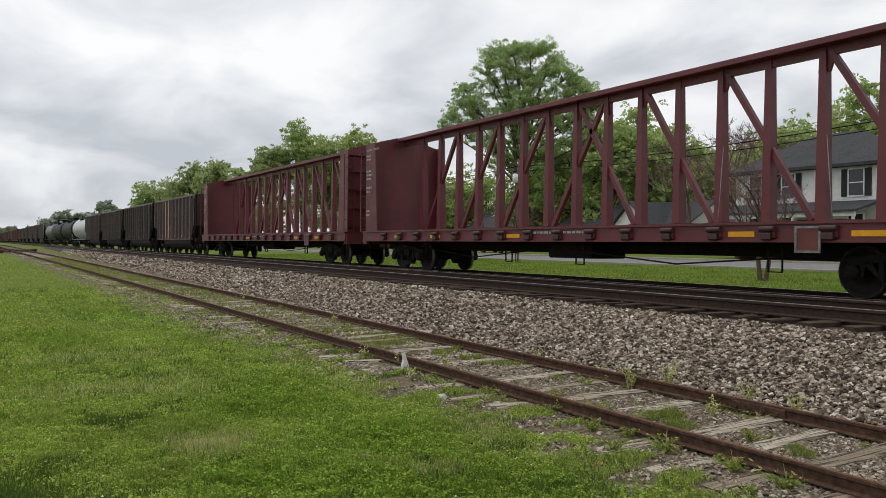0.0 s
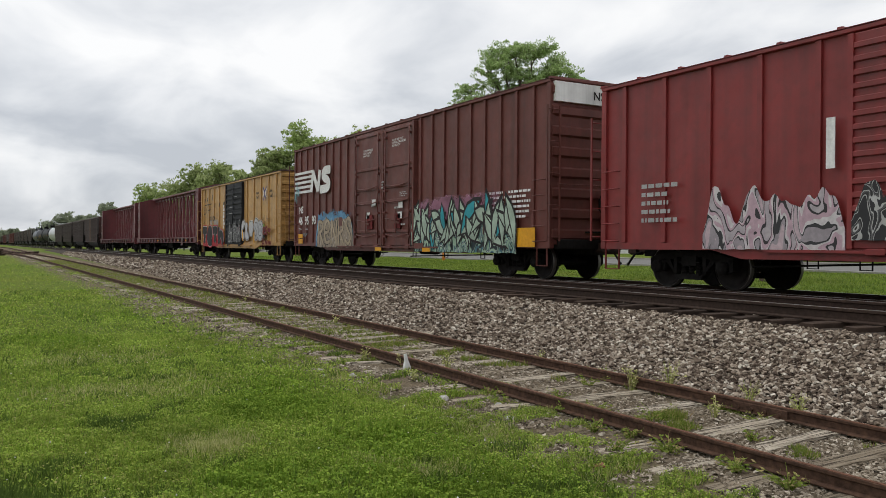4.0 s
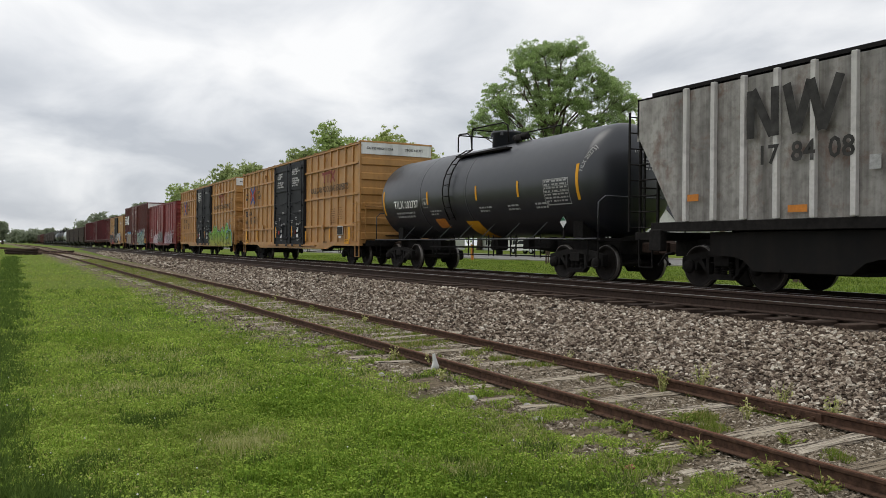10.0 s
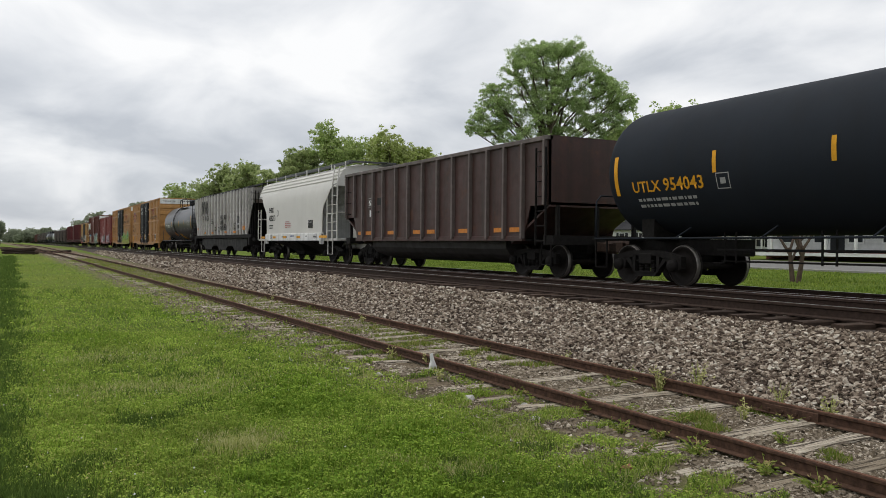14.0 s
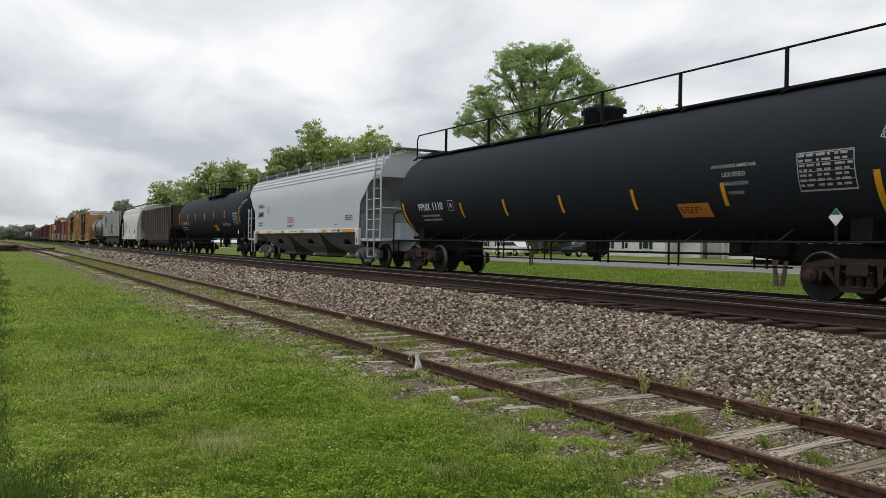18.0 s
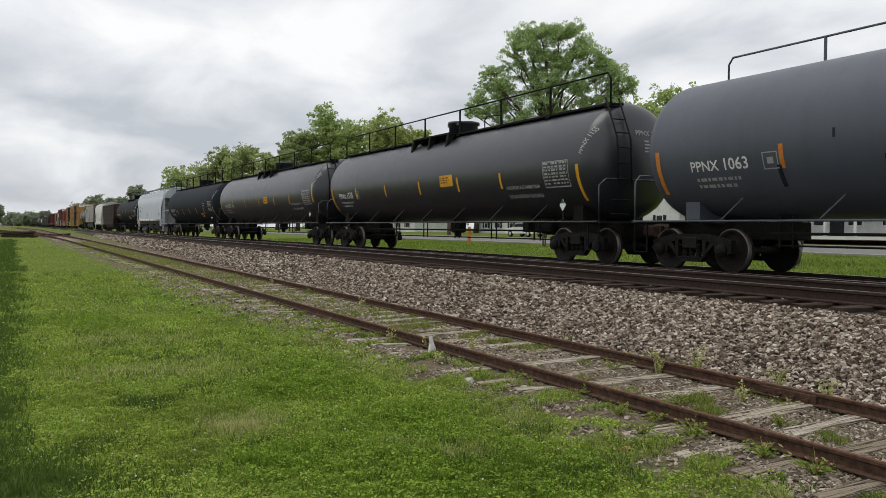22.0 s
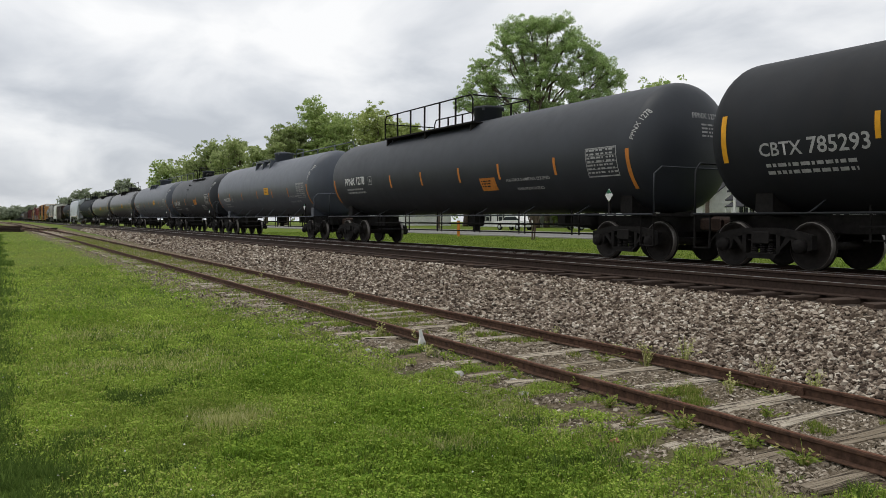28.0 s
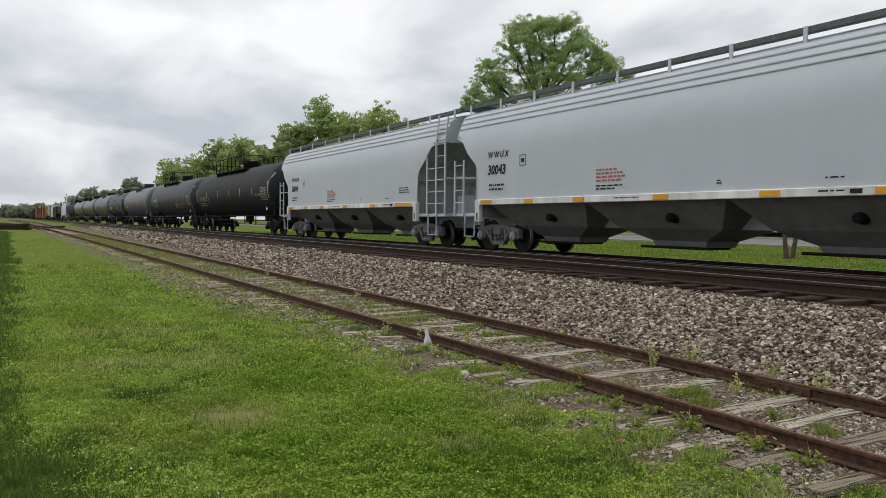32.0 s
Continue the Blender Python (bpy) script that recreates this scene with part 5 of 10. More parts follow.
    if walk_plank:
        w0, w1 = walk_plank
        part("walkway", Shape().box(min(walk_side * 0.72, walk_side * 0.3), max(walk_side * 0.72, walk_side * 0.3), w0, w1, top - 0.1, top - 0.05), rm, car)
        n = max(2, round((w1 - w0) / 2.6))
        railing(w0, w1, walk_side * 0.72, top + rail_up, n, top - 0.08, True, rail_posts)
        for i in range(n + 1):
            yy = w0 + (w1 - w0) * i / n
            part("walkway_bracket", Shape().tube([(walk_side * 0.72, yy, top - 0.1), (walk_side * 0.78, yy + 0.14, top - 0.17), (walk_side * 0.62, yy + 0.2, top - 0.12)], 0.025, 5), rm, car)
    if ladder is not None and abs(ladder) > hs - 0.6:
        # straight ladder from the walkway's end down the rounded end
        side = Vector((0.42, 0, 0))
        run = [Vector((-0.95, -hs - HEAD - 0.14, 1.95)), Vector((-0.95, -hs - HEAD - 0.08, 3.1)), Vector((-0.95, -hs - 0.3, top + 0.04))]
        lad = part("ladder", Shape().tube(run, 0.024, 6).tube([p + side for p in run], 0.024, 6), rm, car)
        for i in range(6):
            k = (i + 0.4) / 3
            p = run[0].lerp(run[1], k) if k < 1 else run[1].lerp(run[2], k - 1)
            part("rung", Shape().tube([p, p + side], 0.017, 5), rm, lad)
        for zz in (1.25, 1.6):
            part("grab_iron", Shape().tube([(-0.95, -hs - HEAD + 0.1, zz), (-0.95, -hs - HEAD - 0.05, zz), (-0.53, -hs - HEAD - 0.05, zz), (-0.53, -hs - HEAD + 0.1, zz)], 0.016, 5), rm, car)
    elif ladder is not None:
        lad = Shape()
        for dy in (0, 0.42):
            pts = []
            for i in range(9):
                a = math.radians(-35 + 100 * i / 8)
                pts.append((-math.cos(a) * (radius + 0.1), ladder + dy, cz + math.sin(a) * (radius + 0.1)))
            lad.tube(pts, 0.022, 5)
        lad = part("ladder", lad, rm, car)
        for i in range(8):
            a = math.radians(-32 + 94 * i / 7)
            part("rung", Shape().tube([(-math.cos(a) * (radius + 0.1), ladder, cz + math.sin(a) * (radius + 0.1)), (-math.cos(a) * (radius + 0.1), ladder + 0.42, cz + math.sin(a) * (radius + 0.1))], 0.016, 5), rm, lad)
    car["radius"], car["middle"], car["hs"] = radius, cz, hs
    return car


def onto_head(car, ob, x0):
    """Lays flat words on the rear rounded end: they start at x0 and read across the car."""
    cz, radius, hs = car["middle"], car["radius"], car["hs"]
    for v in ob.data.vertices:
        px, pz = x0 - v.co.y, v.co.z
        q = (px * px + (pz - cz) ** 2) / (radius * radius)
        v.co = (px, -hs - HEAD * math.sqrt(max(0.0, 1 - q)) - 0.01, pz)
    return ob


def round_the_knuckle(car, ob):
    """Bends words that run past the shell's straight part onto the rounded end."""
    cz, radius, hs = car["middle"], car["radius"], car["hs"]
    for v in ob.data.vertices:
        over = -hs - v.co.y
        if over > 0:
            k = math.sqrt(max(0.0, 1 - (over / HEAD) ** 2))
            v.co = (v.co.x * k, v.co.y, cz + (v.co.z - cz) * k)
    return ob


def tank_marks(car, mark, number, y0, y1, z, tone="white", hazard=None, panel=None, boxed=True):
    """Reporting mark between two places along the train, its data lines, hazard words, notice panel and the stencil panel near the rear."""
    cz, radius, hs, c = car["middle"], car["radius"], car["hs"], car["centre"]
    bend = (cz, radius)
    y, w = y0 - c, y0 - y1
    share = 1.16 * len(mark) / (1.16 * len(mark) + 0.5 + len(number))
    rest = len(number) / (1.16 * len(mark) + 0.5 + len(number))
    near_text(car, mark, y, z, 0.3, M[tone], 0, "reporting_mark", "", 1.0, 0, bend, w * share)
    near_text(car, number, y - w * (1 - rest), z, 0.3, M[tone], 0, "car_number", "", 1.0, 0, bend, w * rest)
    bars(car, y - 0.1, z - 0.14, w * 1.05, 0.26, 2, M["off_white"], 0.008, len(number) + int(number[-1]), "weight_line", bend)
    bars(car, -hs + 1.55, 2.6, 1.05, 0.6, 7, M["off_white"], 0.008, int(number[-2:]), "qualification_panel", bend, 3)
    s = Shape()
    for i in range(5):
        patch(s, -hs + 0.5, -hs + 1.55, 1.98 + 0.155 * i, 1.99 + 0.155 * i, 0.009, bend)
    part("panel_line", s, M["off_white"], car)
    if boxed:
        s = Shape()
        for a, b, lo, hi in ((0, 0.34, 0.3, 0.32), (0, 0.34, 0, 0.02), (0, 0.02, 0, 0.32), (0.32, 0.34, 0, 0.32), (0.1, 0.24, 0.1, 0.22)):
            patch(s, y - w - 0.35 - b, y - w - 0.35 - a, z + lo - 0.05, z + hi - 0.05, 0.008, bend)
        part("inspection_box", s, M["off_white"], car)
    if hazard:
        a, b, zz, words = hazard
        for i, wd in enumerate(words):
            near_text(car, wd, a - c - (a - b) * 0.5 * (1 - min(1.0, len(wd) / len(words[0]))), zz - (0.24 if len(words) < 3 else 0.17) * i, 0.2, M["off_white"], 0, "hazard_word", "", 1.0, 0, bend, (a - b) * min(1.0, len(wd) / len(words[0])))
    if panel:
        a, b, zz, h, col = panel
        sign(car, a - c, zz + h / 2, a - b, h, M[col], 0.008, "emergency_panel", bend, "notice panel with small print")
        bars(car, a - c - 0.06, zz + h / 2 - 0.07, a - b - 0.1, h - 0.14, 3, M["black"], 0.010, 7, "panel_print", bend)
    round_the_knuckle(car, near_text(car, mark + " " + number, -hs - 0.06, 2.72, 0.16, M["off_white"], 0, "small_mark", "", 1.0, 1.25, bend, 0.8))
    onto_head(car, near_text(car, mark + " " + number, 0, cz + 0.62, 0.2, M["off_white"], 0, "end_mark", width=0.85), -0.25)
    onto_head(car, bars(car, 0, cz + 0.5, 0.62, 0.34, 4, M["off_white"], 0, 5, "end_print"), 0.0)
    yy = -hs + 0.95
    x = -radius * 0.86
    part("placard", Shape().add([(x, yy, cz - 1.26), (x, yy - 0.14, cz - 1.1), (x, yy, cz - 0.94), (x, yy + 0.14, cz - 1.1)], [(0, 1, 2, 3)]), M["white"], car, "diamond hazard placard")
    part("placard_top", Shape().add([(x - 0.004, yy, cz - 0.95), (x - 0.004, yy + 0.1, cz - 1.06), (x - 0.004, yy - 0.1, cz - 1.06)], [(0, 1, 2)]), M["green_mark"], car, "green top of the placard")
    part("placard_stem", Shape().box(x + 0.004, x + 0.05, yy - 0.03, yy + 0.03, 1.05, cz - 0.95), M["steel_black"], car)
    s = Shape()
    for a, b, lo, hi in ((-0.02, 1.09, 0.64, 0.66), (-0.02, 1.09, -0.02, 0.0), (-0.02, 0.0, -0.02, 0.66), (1.07, 1.09, -0.02, 0.66)):
        patch(s, -hs + 1.57 - b, -hs + 1.57 - a, 1.98 + lo, 1.98 + hi, 0.009, bend)
    part("panel_edge", s, M["off_white"], car)


def covered_hopper(label, centre, half, sill, bottom, height, paint_name, tone="dark", bays=3, ribs=1.0, dark_top=None, post_gap=1.25, posts=None):
    """half: half length of the roof; sill: half length of the side sill; bottom: half length of the side's lower edge."""
    car = car_base("covered_hopper", label, "hopper car", half + 0.15, half - 2.0, tone)
    car["centre"] = centre
    m = M[paint_name]
    gear = M["steel_black"]
    hw = 1.6
    zs0 = 1.36
    edge = [(bottom, zs0), (bottom + 0.02, zs0 + 0.1), (half, height - 0.9)]
    top = height - 0.12

    def low(y):
        a = abs(y)
        if a <= edge[0][0]:
            return zs0
        for (y0, z0), (y1, z1) in zip(edge, edge[1:]):
            if y0 <= a <= y1:
                return z0 + (z1 - z0) * (a - y0) / (y1 - y0)
        return edge[-1][1]

    ys = sorted(set([e[0] for e in edge] + [-e[0] for e in edge] + [-bottom + 2 * bottom * i / 8 for i in range(9)] + [half * 0.97, -half * 0.97]))
    for sx in (-1, 1):
        rows = []
        for y in ys:
            z0 = low(y)
            rows.append([(sx * hw, y, z0 + (top - z0) * k / 9) for k in range(10)])
        s = Shape()
        s.loft(rows if sx < 0 else [list(reversed(r)) for r in rows], False, False, True)
        inner = [[(p[0] - sx * 0.05, p[1], p[2]) for p in r] for r in rows]
        s.loft([list(reversed(r)) for r in inner] if sx < 0 else inner, False, False, True)
        part("side_sheet", s, m, car)
        # side sill
        zt = 1.4
        part("side_sill", Shape().box(sx * hw - (0.03 if sx < 0 else 0.1), sx * hw + (0.1 if sx < 0 else 0.03), -sill, sill, zt - 0.2, zt, 0.01), gear, car)
    # slope sheets and end posts
    for d in (1, -1):
        pts = [(d * (half - 0.1), height - 0.55), (d * (half - 0.1), height - 0.45), (d * (bottom - 1.4), 1.25), (d * (bottom - 1.5), 1.15)]
        sh = Shape().prism(pts if d < 0 else list(reversed(pts)), -hw + 0.08, hw - 0.08)
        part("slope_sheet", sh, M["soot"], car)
        part("end_sheet", Shape().box(-hw , hw, min(d * half, d * (half - 0.05)), max(d * half, d * (half - 0.05)), height - 1.05, top), m, car)
        xo = -hw + 0.12
        for yy, nm in ((half + 0.02, "end_post"), (half - 0.55, "end_post")):
            for xx in (xo, -xo):
                part(nm, Shape().bar((xx, d * yy, 0.95), (xx, d * yy, height - 0.35), 0.05, 0.05), gear, car)
        ladder_on(car, "side_ladder", gear, d * (half + 0.02), d * (half - 0.55), 1.3, height - 0.5, 8, xo - 0.03, 0.016, False)
        ladder_on(car, "end_ladder", gear, 0, 0.45, 1.3, height - 0.5, 8, 0, 0.016, True, pose(-hw + 0.3, d * (half + 0.08), 0, 0, 0, 90))
        part("end_platform", Shape().box(-1.5, 1.5, min(d * sill, d * (half + 0.15)), max(d * sill, d * (half + 0.15)), 1.02, 1.2, 0.01), gear, car)
        part("jacking_pad", Shape().box(-hw - 0.08, -hw + 0.1, min(d * (sill - 0.35), d * sill), max(d * (sill - 0.35), d * sill), 0.78, 1.25, 0.02), gear, car)
        part("sill_step", step_shape(d * half, d * (half - 0.42), -hw + 0.08, 1.05, 0.42), gear, car)
        part("grab_iron", Shape().tube([(-hw + 0.12, d * (half + 0.02), 1.2), (-hw + 0.12, d * (half + 0.02), 2.2), (hw - 0.12, d * (half + 0.02), 2.2), (hw - 0.12, d * (half + 0.02), 1.2)], 0.02, 5), gear, car)
        part("draft_sill", Shape().box(-0.26, 0.26, min(d * (half - 2.9), d * (half + 0.15)), max(d * (half - 2.9), d * (half + 0.15)), 0.66, 1.05), gear, car)
    part("brake_wheel", Shape().tube([(0.5 + 0.28 * math.cos(a * 0.524), -half - 0.16, 2.3 + 0.28 * math.sin(a * 0.524)) for a in range(13)], 0.016, 5).bar((0.22, -half - 0.16, 2.3), (0.78, -half - 0.16, 2.3), 0.03, 0.03), gear, car)
    # roof with hatches and walk
    prof = [(-hw, top), (-0.95, height - 0.1), (-0.4, height), (0.4, height), (0.95, height - 0.1), (hw, top)]
    part("roof", Shape().loft([[(x, y, z) for x, z in reversed(prof)] + [(-hw, y, top - 0.04), (hw, y, top - 0.04)] for y in (-half, half)]), M[dark_top] if dark_top else m, car)
    part("hatch_cover", Shape().box(-0.3, 0.3, -half + 1.0, half - 1.0, height - 0.02, height + 0.1, 0.03), M[dark_top] if dark_top else m, car)
    n = max(3, round(2 * half / post_gap))
    walk_mat = M["soot"]
    part("running_board", Shape().box(-1.05, -0.72, -half - 0.1, half + 0.1, height + 0.06, height + 0.09).box(0.72, 1.05, -half - 0.1, half + 0.1, height + 0.06, height + 0.09).box(-1.05, 1.05, -half - 0.35, -half - 0.1, height + 0.06, height + 0.09), walk_mat, car)
    post = Shape().bar((-1.04, 0, height - 0.28), (-1.04, 0, height + 0.08), 0.05, 0.1).mesh("board_bracket", walk_mat)
    for i in range(n + 1):
        part("board_bracket", post, None, car, "", pose(0, -half + 2 * half * i / n, 0))
    part("board_edge", Shape().box(-1.08, -1.05, -half - 0.1, half + 0.1, height + 0.0, height + 0.1), walk_mat, car)
    rib = Shape().box(-hw - 0.09, -hw, -0.05, 0.05, zs0 + 0.05, top, 0.01).mesh("post", M["old_white"] if paint_name == "old_grey" else M["worn_post"])
    k = round(2 * bottom / ribs)
    for yy in posts or [-bottom + 2 * bottom * i / k for i in range(k + 1)]:
        part("post", rib, None, car, "", pose(0, yy, 0))
    # hopper bays
    for i in range(bays):
        w = (2 * bottom - 1.6) / bays
        yc = -bottom + 0.8 + w * (i + 0.5)
        bayside = [(yc - w / 2 + 0.003, zs0 - 0.18), (yc - w / 2 + 0.003, 0.71), (yc - w * 0.36, 0.69), (yc - w * 0.3, 0.62), (yc - w * 0.24, 0.42), (yc + w * 0.24, 0.42), (yc + w * 0.3, 0.62), (yc + w * 0.36, 0.69), (yc + w / 2 - 0.003, 0.71), (yc + w / 2 - 0.003, zs0 - 0.18)]
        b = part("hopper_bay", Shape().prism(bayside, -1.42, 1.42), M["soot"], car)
        part("outlet_gate", Shape().box(-1.1, 1.1, yc - w * 0.26, yc + w * 0.26, 0.38, 0.46, 0.01), M["steel_black"], b)
        part("gate_rod", Shape().tube([(-1.45, yc + w * 0.1, 0.46), (1.45, yc + w * 0.1, 0.46)], 0.03, 6), M["steel_black"], b)
    part("centre_sill", Shape().box(-0.3, 0.3, -half + 1.0, half - 1.0, 0.75, 1.15), gear, car)
    return car


def curved_hopper(label, centre, half, bottom, trucks, paint_name, tone, bays, sill_z=(1.36, 1.52), bay_paint="shaded_bay", strips=(), lead=None):
    """Covered hopper with rounded sides. half: from the middle to the rear end; lead: to the front end; bottom: half length of the side's lower edge."""
    car = car_base("covered_hopper", label, "hopper car", half + 0.15, trucks, tone)
    car["centre"] = centre
    lead = lead or half
    m = M[paint_name]
    hw, top, ridge = 1.6, 4.1, 4.36
    zs0 = sill_z[1] - 0.03
    edge = [(bottom, zs0), (bottom, 2.2), (bottom + 0.05, 2.42), (bottom + 0.15, 2.58), (bottom + 0.62, 2.93), (bottom + 0.74, 3.08), (bottom + 0.96, 3.29), (bottom + 1.2, 3.38), (half, 3.42)]
    ahead = edge[:-1] + [(lead, 3.42)]

    def low(y):
        a = abs(y)
        if a <= bottom:
            return zs0
        line = ahead if y > 0 else edge
        for (y0, z0), (y1, z1) in zip(line[1:], line[2:]):
            if y0 <= a <= y1:
                return z0 + (z1 - z0) * (a - y0) / max(1e-6, y1 - y0)
        return edge[-1][1]

    def bulge(z):
        return hw - 0.33 * max(0.0, min(1.0, (z - 2.9) / (top - 2.9))) ** 2.2

    ys = sorted(set([e[0] for e in ahead[1:]] + [-e[0] for e in edge[1:]] + [-bottom + 0.002, bottom - 0.002] + [-bottom * 0.98 + 1.96 * bottom * i / 8 for i in range(9)] + [bottom + 0.38, -bottom - 0.38]))
    for sx in (-1, 1):
        rows = []
        for y in ys:
            z0 = low(y) if abs(y) >= bottom else zs0
            rows.append([(sx * bulge(z0 + (top - z0) * k / 12), y, z0 + (top - z0) * k / 12) for k in range(13)])
        s = Shape()
        s.loft(rows if sx < 0 else [list(reversed(r)) for r in rows], False, False, True)
        inner = [[(p[0] - sx * 0.03, p[1], p[2]) for p in r] for r in rows]
        s.loft([list(reversed(r)) for r in inner] if sx < 0 else inner, False, False, True)
        part("side_sheet", s, m, car)
        part("side_sill", Shape().box(sx * hw - 0.05, sx * hw + 0.05, -bottom - 0.04, bottom + 0.04, sill_z[0], sill_z[1], 0.012), M["roof_white"], car)
        # rolled cap along the side's top
        for i, z in enumerate((4.04, 3.87, 3.71)):
            part("roof_seam", Shape().box(sx * bulge(z) - 0.03, sx * bulge(z) + 0.03, -half, lead, z - 0.022, z + 0.022, 0.008), m, car)
    for d, end in ((1, lead), (-1, half)):
        lo_hi = lambda p, q: (min(d * p, d * q), max(d * p, d * q))
        # slope sheet, lower bulkhead and the upright end above them
        line = [(bottom - 0.1, 1.0), (bottom - 0.1, 2.1)] + [(p + 0.01, q + 0.03) for p, q in (edge if d < 0 else ahead)[1:-1]] + [(end - 0.05, 3.46)]
        inner = [(p - 0.05, q + 0.05) for p, q in reversed(line)]
        pts = [(d * p, q) for p, q in line + inner]
        part("slope_sheet", Shape().prism(pts if d > 0 else list(reversed(pts)), -hw + 0.05, hw - 0.05), M["end_shade_grime"], car, "grimy sloping sheet under the end, darkened for the recess shadow")
        rise = [3.4 + (top - 3.4) * k / 5 for k in range(6)]
        face = [(-bulge(z), z) for z in rise] + [(-0.95, ridge - 0.1), (0.95, ridge - 0.1)] + [(bulge(z), z) for z in reversed(rise)]
        part("end_sheet", Shape().loft([[(px, yy, pz) for px, pz in (face if d > 0 else reversed(face))] for yy in (d * (end - 0.04), d * (end + 0.004))]), m, car)
        part("end_brace", Shape().box(-0.07, 0.07, *lo_hi(end - 0.5, end - 0.42), 1.1, 3.2).box(-0.3, 0.3, *lo_hi(bottom + 0.5, bottom + 1.0), 1.1, 1.75, 0.03), m, car)
        part("brake_valve", Shape().lathe([(-0.16, 0.05), (-0.14, 0.13), (0.12, 0.13), (0.16, 0.06)], 10, (0.5, d * (end - 0.5), 1.35), "z").box(0.2, 0.85, *lo_hi(end - 0.7, end - 0.35), 1.12, 1.24), M["steel_black"], car)
        # ladder beside the end, with a lower one inside it
        xo = -hw + 0.03
        for nm, yy, zt in (("ladder_post", end + 0.1, top + 0.12), ("ladder_post", end - 0.5, top + 0.2), ("grab_post", end - 1.14, 2.98)) if d < 0 else (("ladder_post", end + 0.1, 2.75), ("ladder_post", end - 0.45, 2.75)):
            part(nm, Shape().bar((xo, d * yy, 1.05), (xo, d * yy, min(zt, 3.5)), 0.045, 0.06).bar((xo, d * yy, min(zt, 3.48)), (xo + (0.1 if zt > 3.5 else 0.0), d * yy, zt), 0.045, 0.06), m, car)
            part(nm, Shape().bar((-xo, d * yy, 1.05), (-xo, d * yy, min(zt, 3.5)), 0.045, 0.06), m, car)
        for i in range(8 if d < 0 else 4):
            zz = 1.45 + 0.38 * i
            x2 = xo + (0.0 if zz < 3.5 else 0.1 * (zz - 3.48) / 0.7)
            part("rung", Shape().tube([(x2, d * (end + 0.1), zz), (x2, d * (end - 0.5), zz)], 0.017, 5), m, car)
        for i in range(4 if d < 0 else 0):
            part("rung", Shape().tube([(xo, d * (end - 0.5), 1.45 + 0.38 * i), (xo, d * (end - 1.14), 1.45 + 0.38 * i)], 0.017, 5), m, car)
        part("end_rail", Shape().tube([(xo, d * (end + 0.1), 2.25), (-xo, d * (end + 0.1), 2.25)], 0.02, 5), m, car)
        part("end_platform", Shape().box(-1.52, 1.52, *lo_hi(bottom - 0.05, end + 0.15), 1.02, 1.12, 0.012), m, car)
        part("jacking_pad", Shape().box(-hw - 0.06, -hw + 0.06, *lo_hi(bottom - 0.2, bottom + 0.05), 0.86, sill_z[1], 0.02), M["roof_white"], car)
        part("pad_slot", Shape().box(-hw - 0.066, -hw - 0.058, *lo_hi(bottom - 0.12, bottom - 0.05), 0.93, 1.13), M["black"], car)
        part("sill_step", step_shape(d * (end - 0.5), d * (end - 1.08), -hw + 0.05, 1.05, 0.43), m, car)
        part("draft_sill", Shape().box(-0.26, 0.26, *lo_hi(end - 2.9, end + 0.15), 0.66, 1.02), m, car)
    part("brake_wheel", Shape().tube([(0.45 + 0.3 * math.cos(a * 0.524), -half - 0.1, 2.1 + 0.3 * math.sin(a * 0.524)) for a in range(13)], 0.018, 5).bar((0.15, -half - 0.1, 2.1), (0.75, -half - 0.1, 2.1), 0.03, 0.03).bar((0.45, -half - 0.1, 1.8), (0.45, -half - 0.1, 2.4), 0.03, 0.03).box(0.3, 0.6, -half - 0.06, -half + 0.1, 1.9, 2.3), m, car)
    prof = [(-bulge(top), top), (-0.95, ridge - 0.09), (-0.4, ridge), (0.4, ridge), (0.95, ridge - 0.09), (bulge(top), top)]
    part("roof", Shape().loft([[(x, y, z) for x, z in reversed(prof)] + [(-bulge(top), y, top - 0.04), (bulge(top), y, top - 0.04)] for y in (-half, lead)]), m, car)
    part("hatch_cover", Shape().box(-0.3, 0.3, -half + 1.0, lead - 1.0, ridge - 0.02, ridge + 0.1, 0.03), m, car)
    grate = M["grating"]
    part("running_board", Shape().box(-1.1, -0.68, -half - 0.3, lead + 0.3, ridge + 0.07, ridge + 0.1).box(0.68, 1.1, -half - 0.3, lead + 0.3, ridge + 0.07, ridge + 0.1), grate, car)
    for y0, y1 in ((lead - 0.25, lead + 0.3), (-half - 0.3, -half + 0.25)):
        part("cross_board", Shape().box(-1.1, 1.1, y0, y1, ridge + 0.1, ridge + 0.13), grate, car)
    part("board_edge", Shape().box(-1.115, -1.1, -half - 0.3, lead + 0.3, ridge + 0.0, ridge + 0.11).box(1.1, 1.115, -half - 0.3, lead + 0.3, ridge + 0.0, ridge + 0.11), grate, car)
    post = Shape().box(-1.14, -1.115, -0.045, 0.045, ridge - 0.2, ridge + 0.115).mesh("board_bracket", m)
    n = round(2 * half / 1.72)
    for i in range(n + 1):
        part("board_bracket", post, None, car, "", pose(0, -half + 0.1 + (half + lead - 0.2) * i / n, 0))
    # hopper bays: sides that slope in to an outlet
    w = (2 * bottom - 0.9) / bays
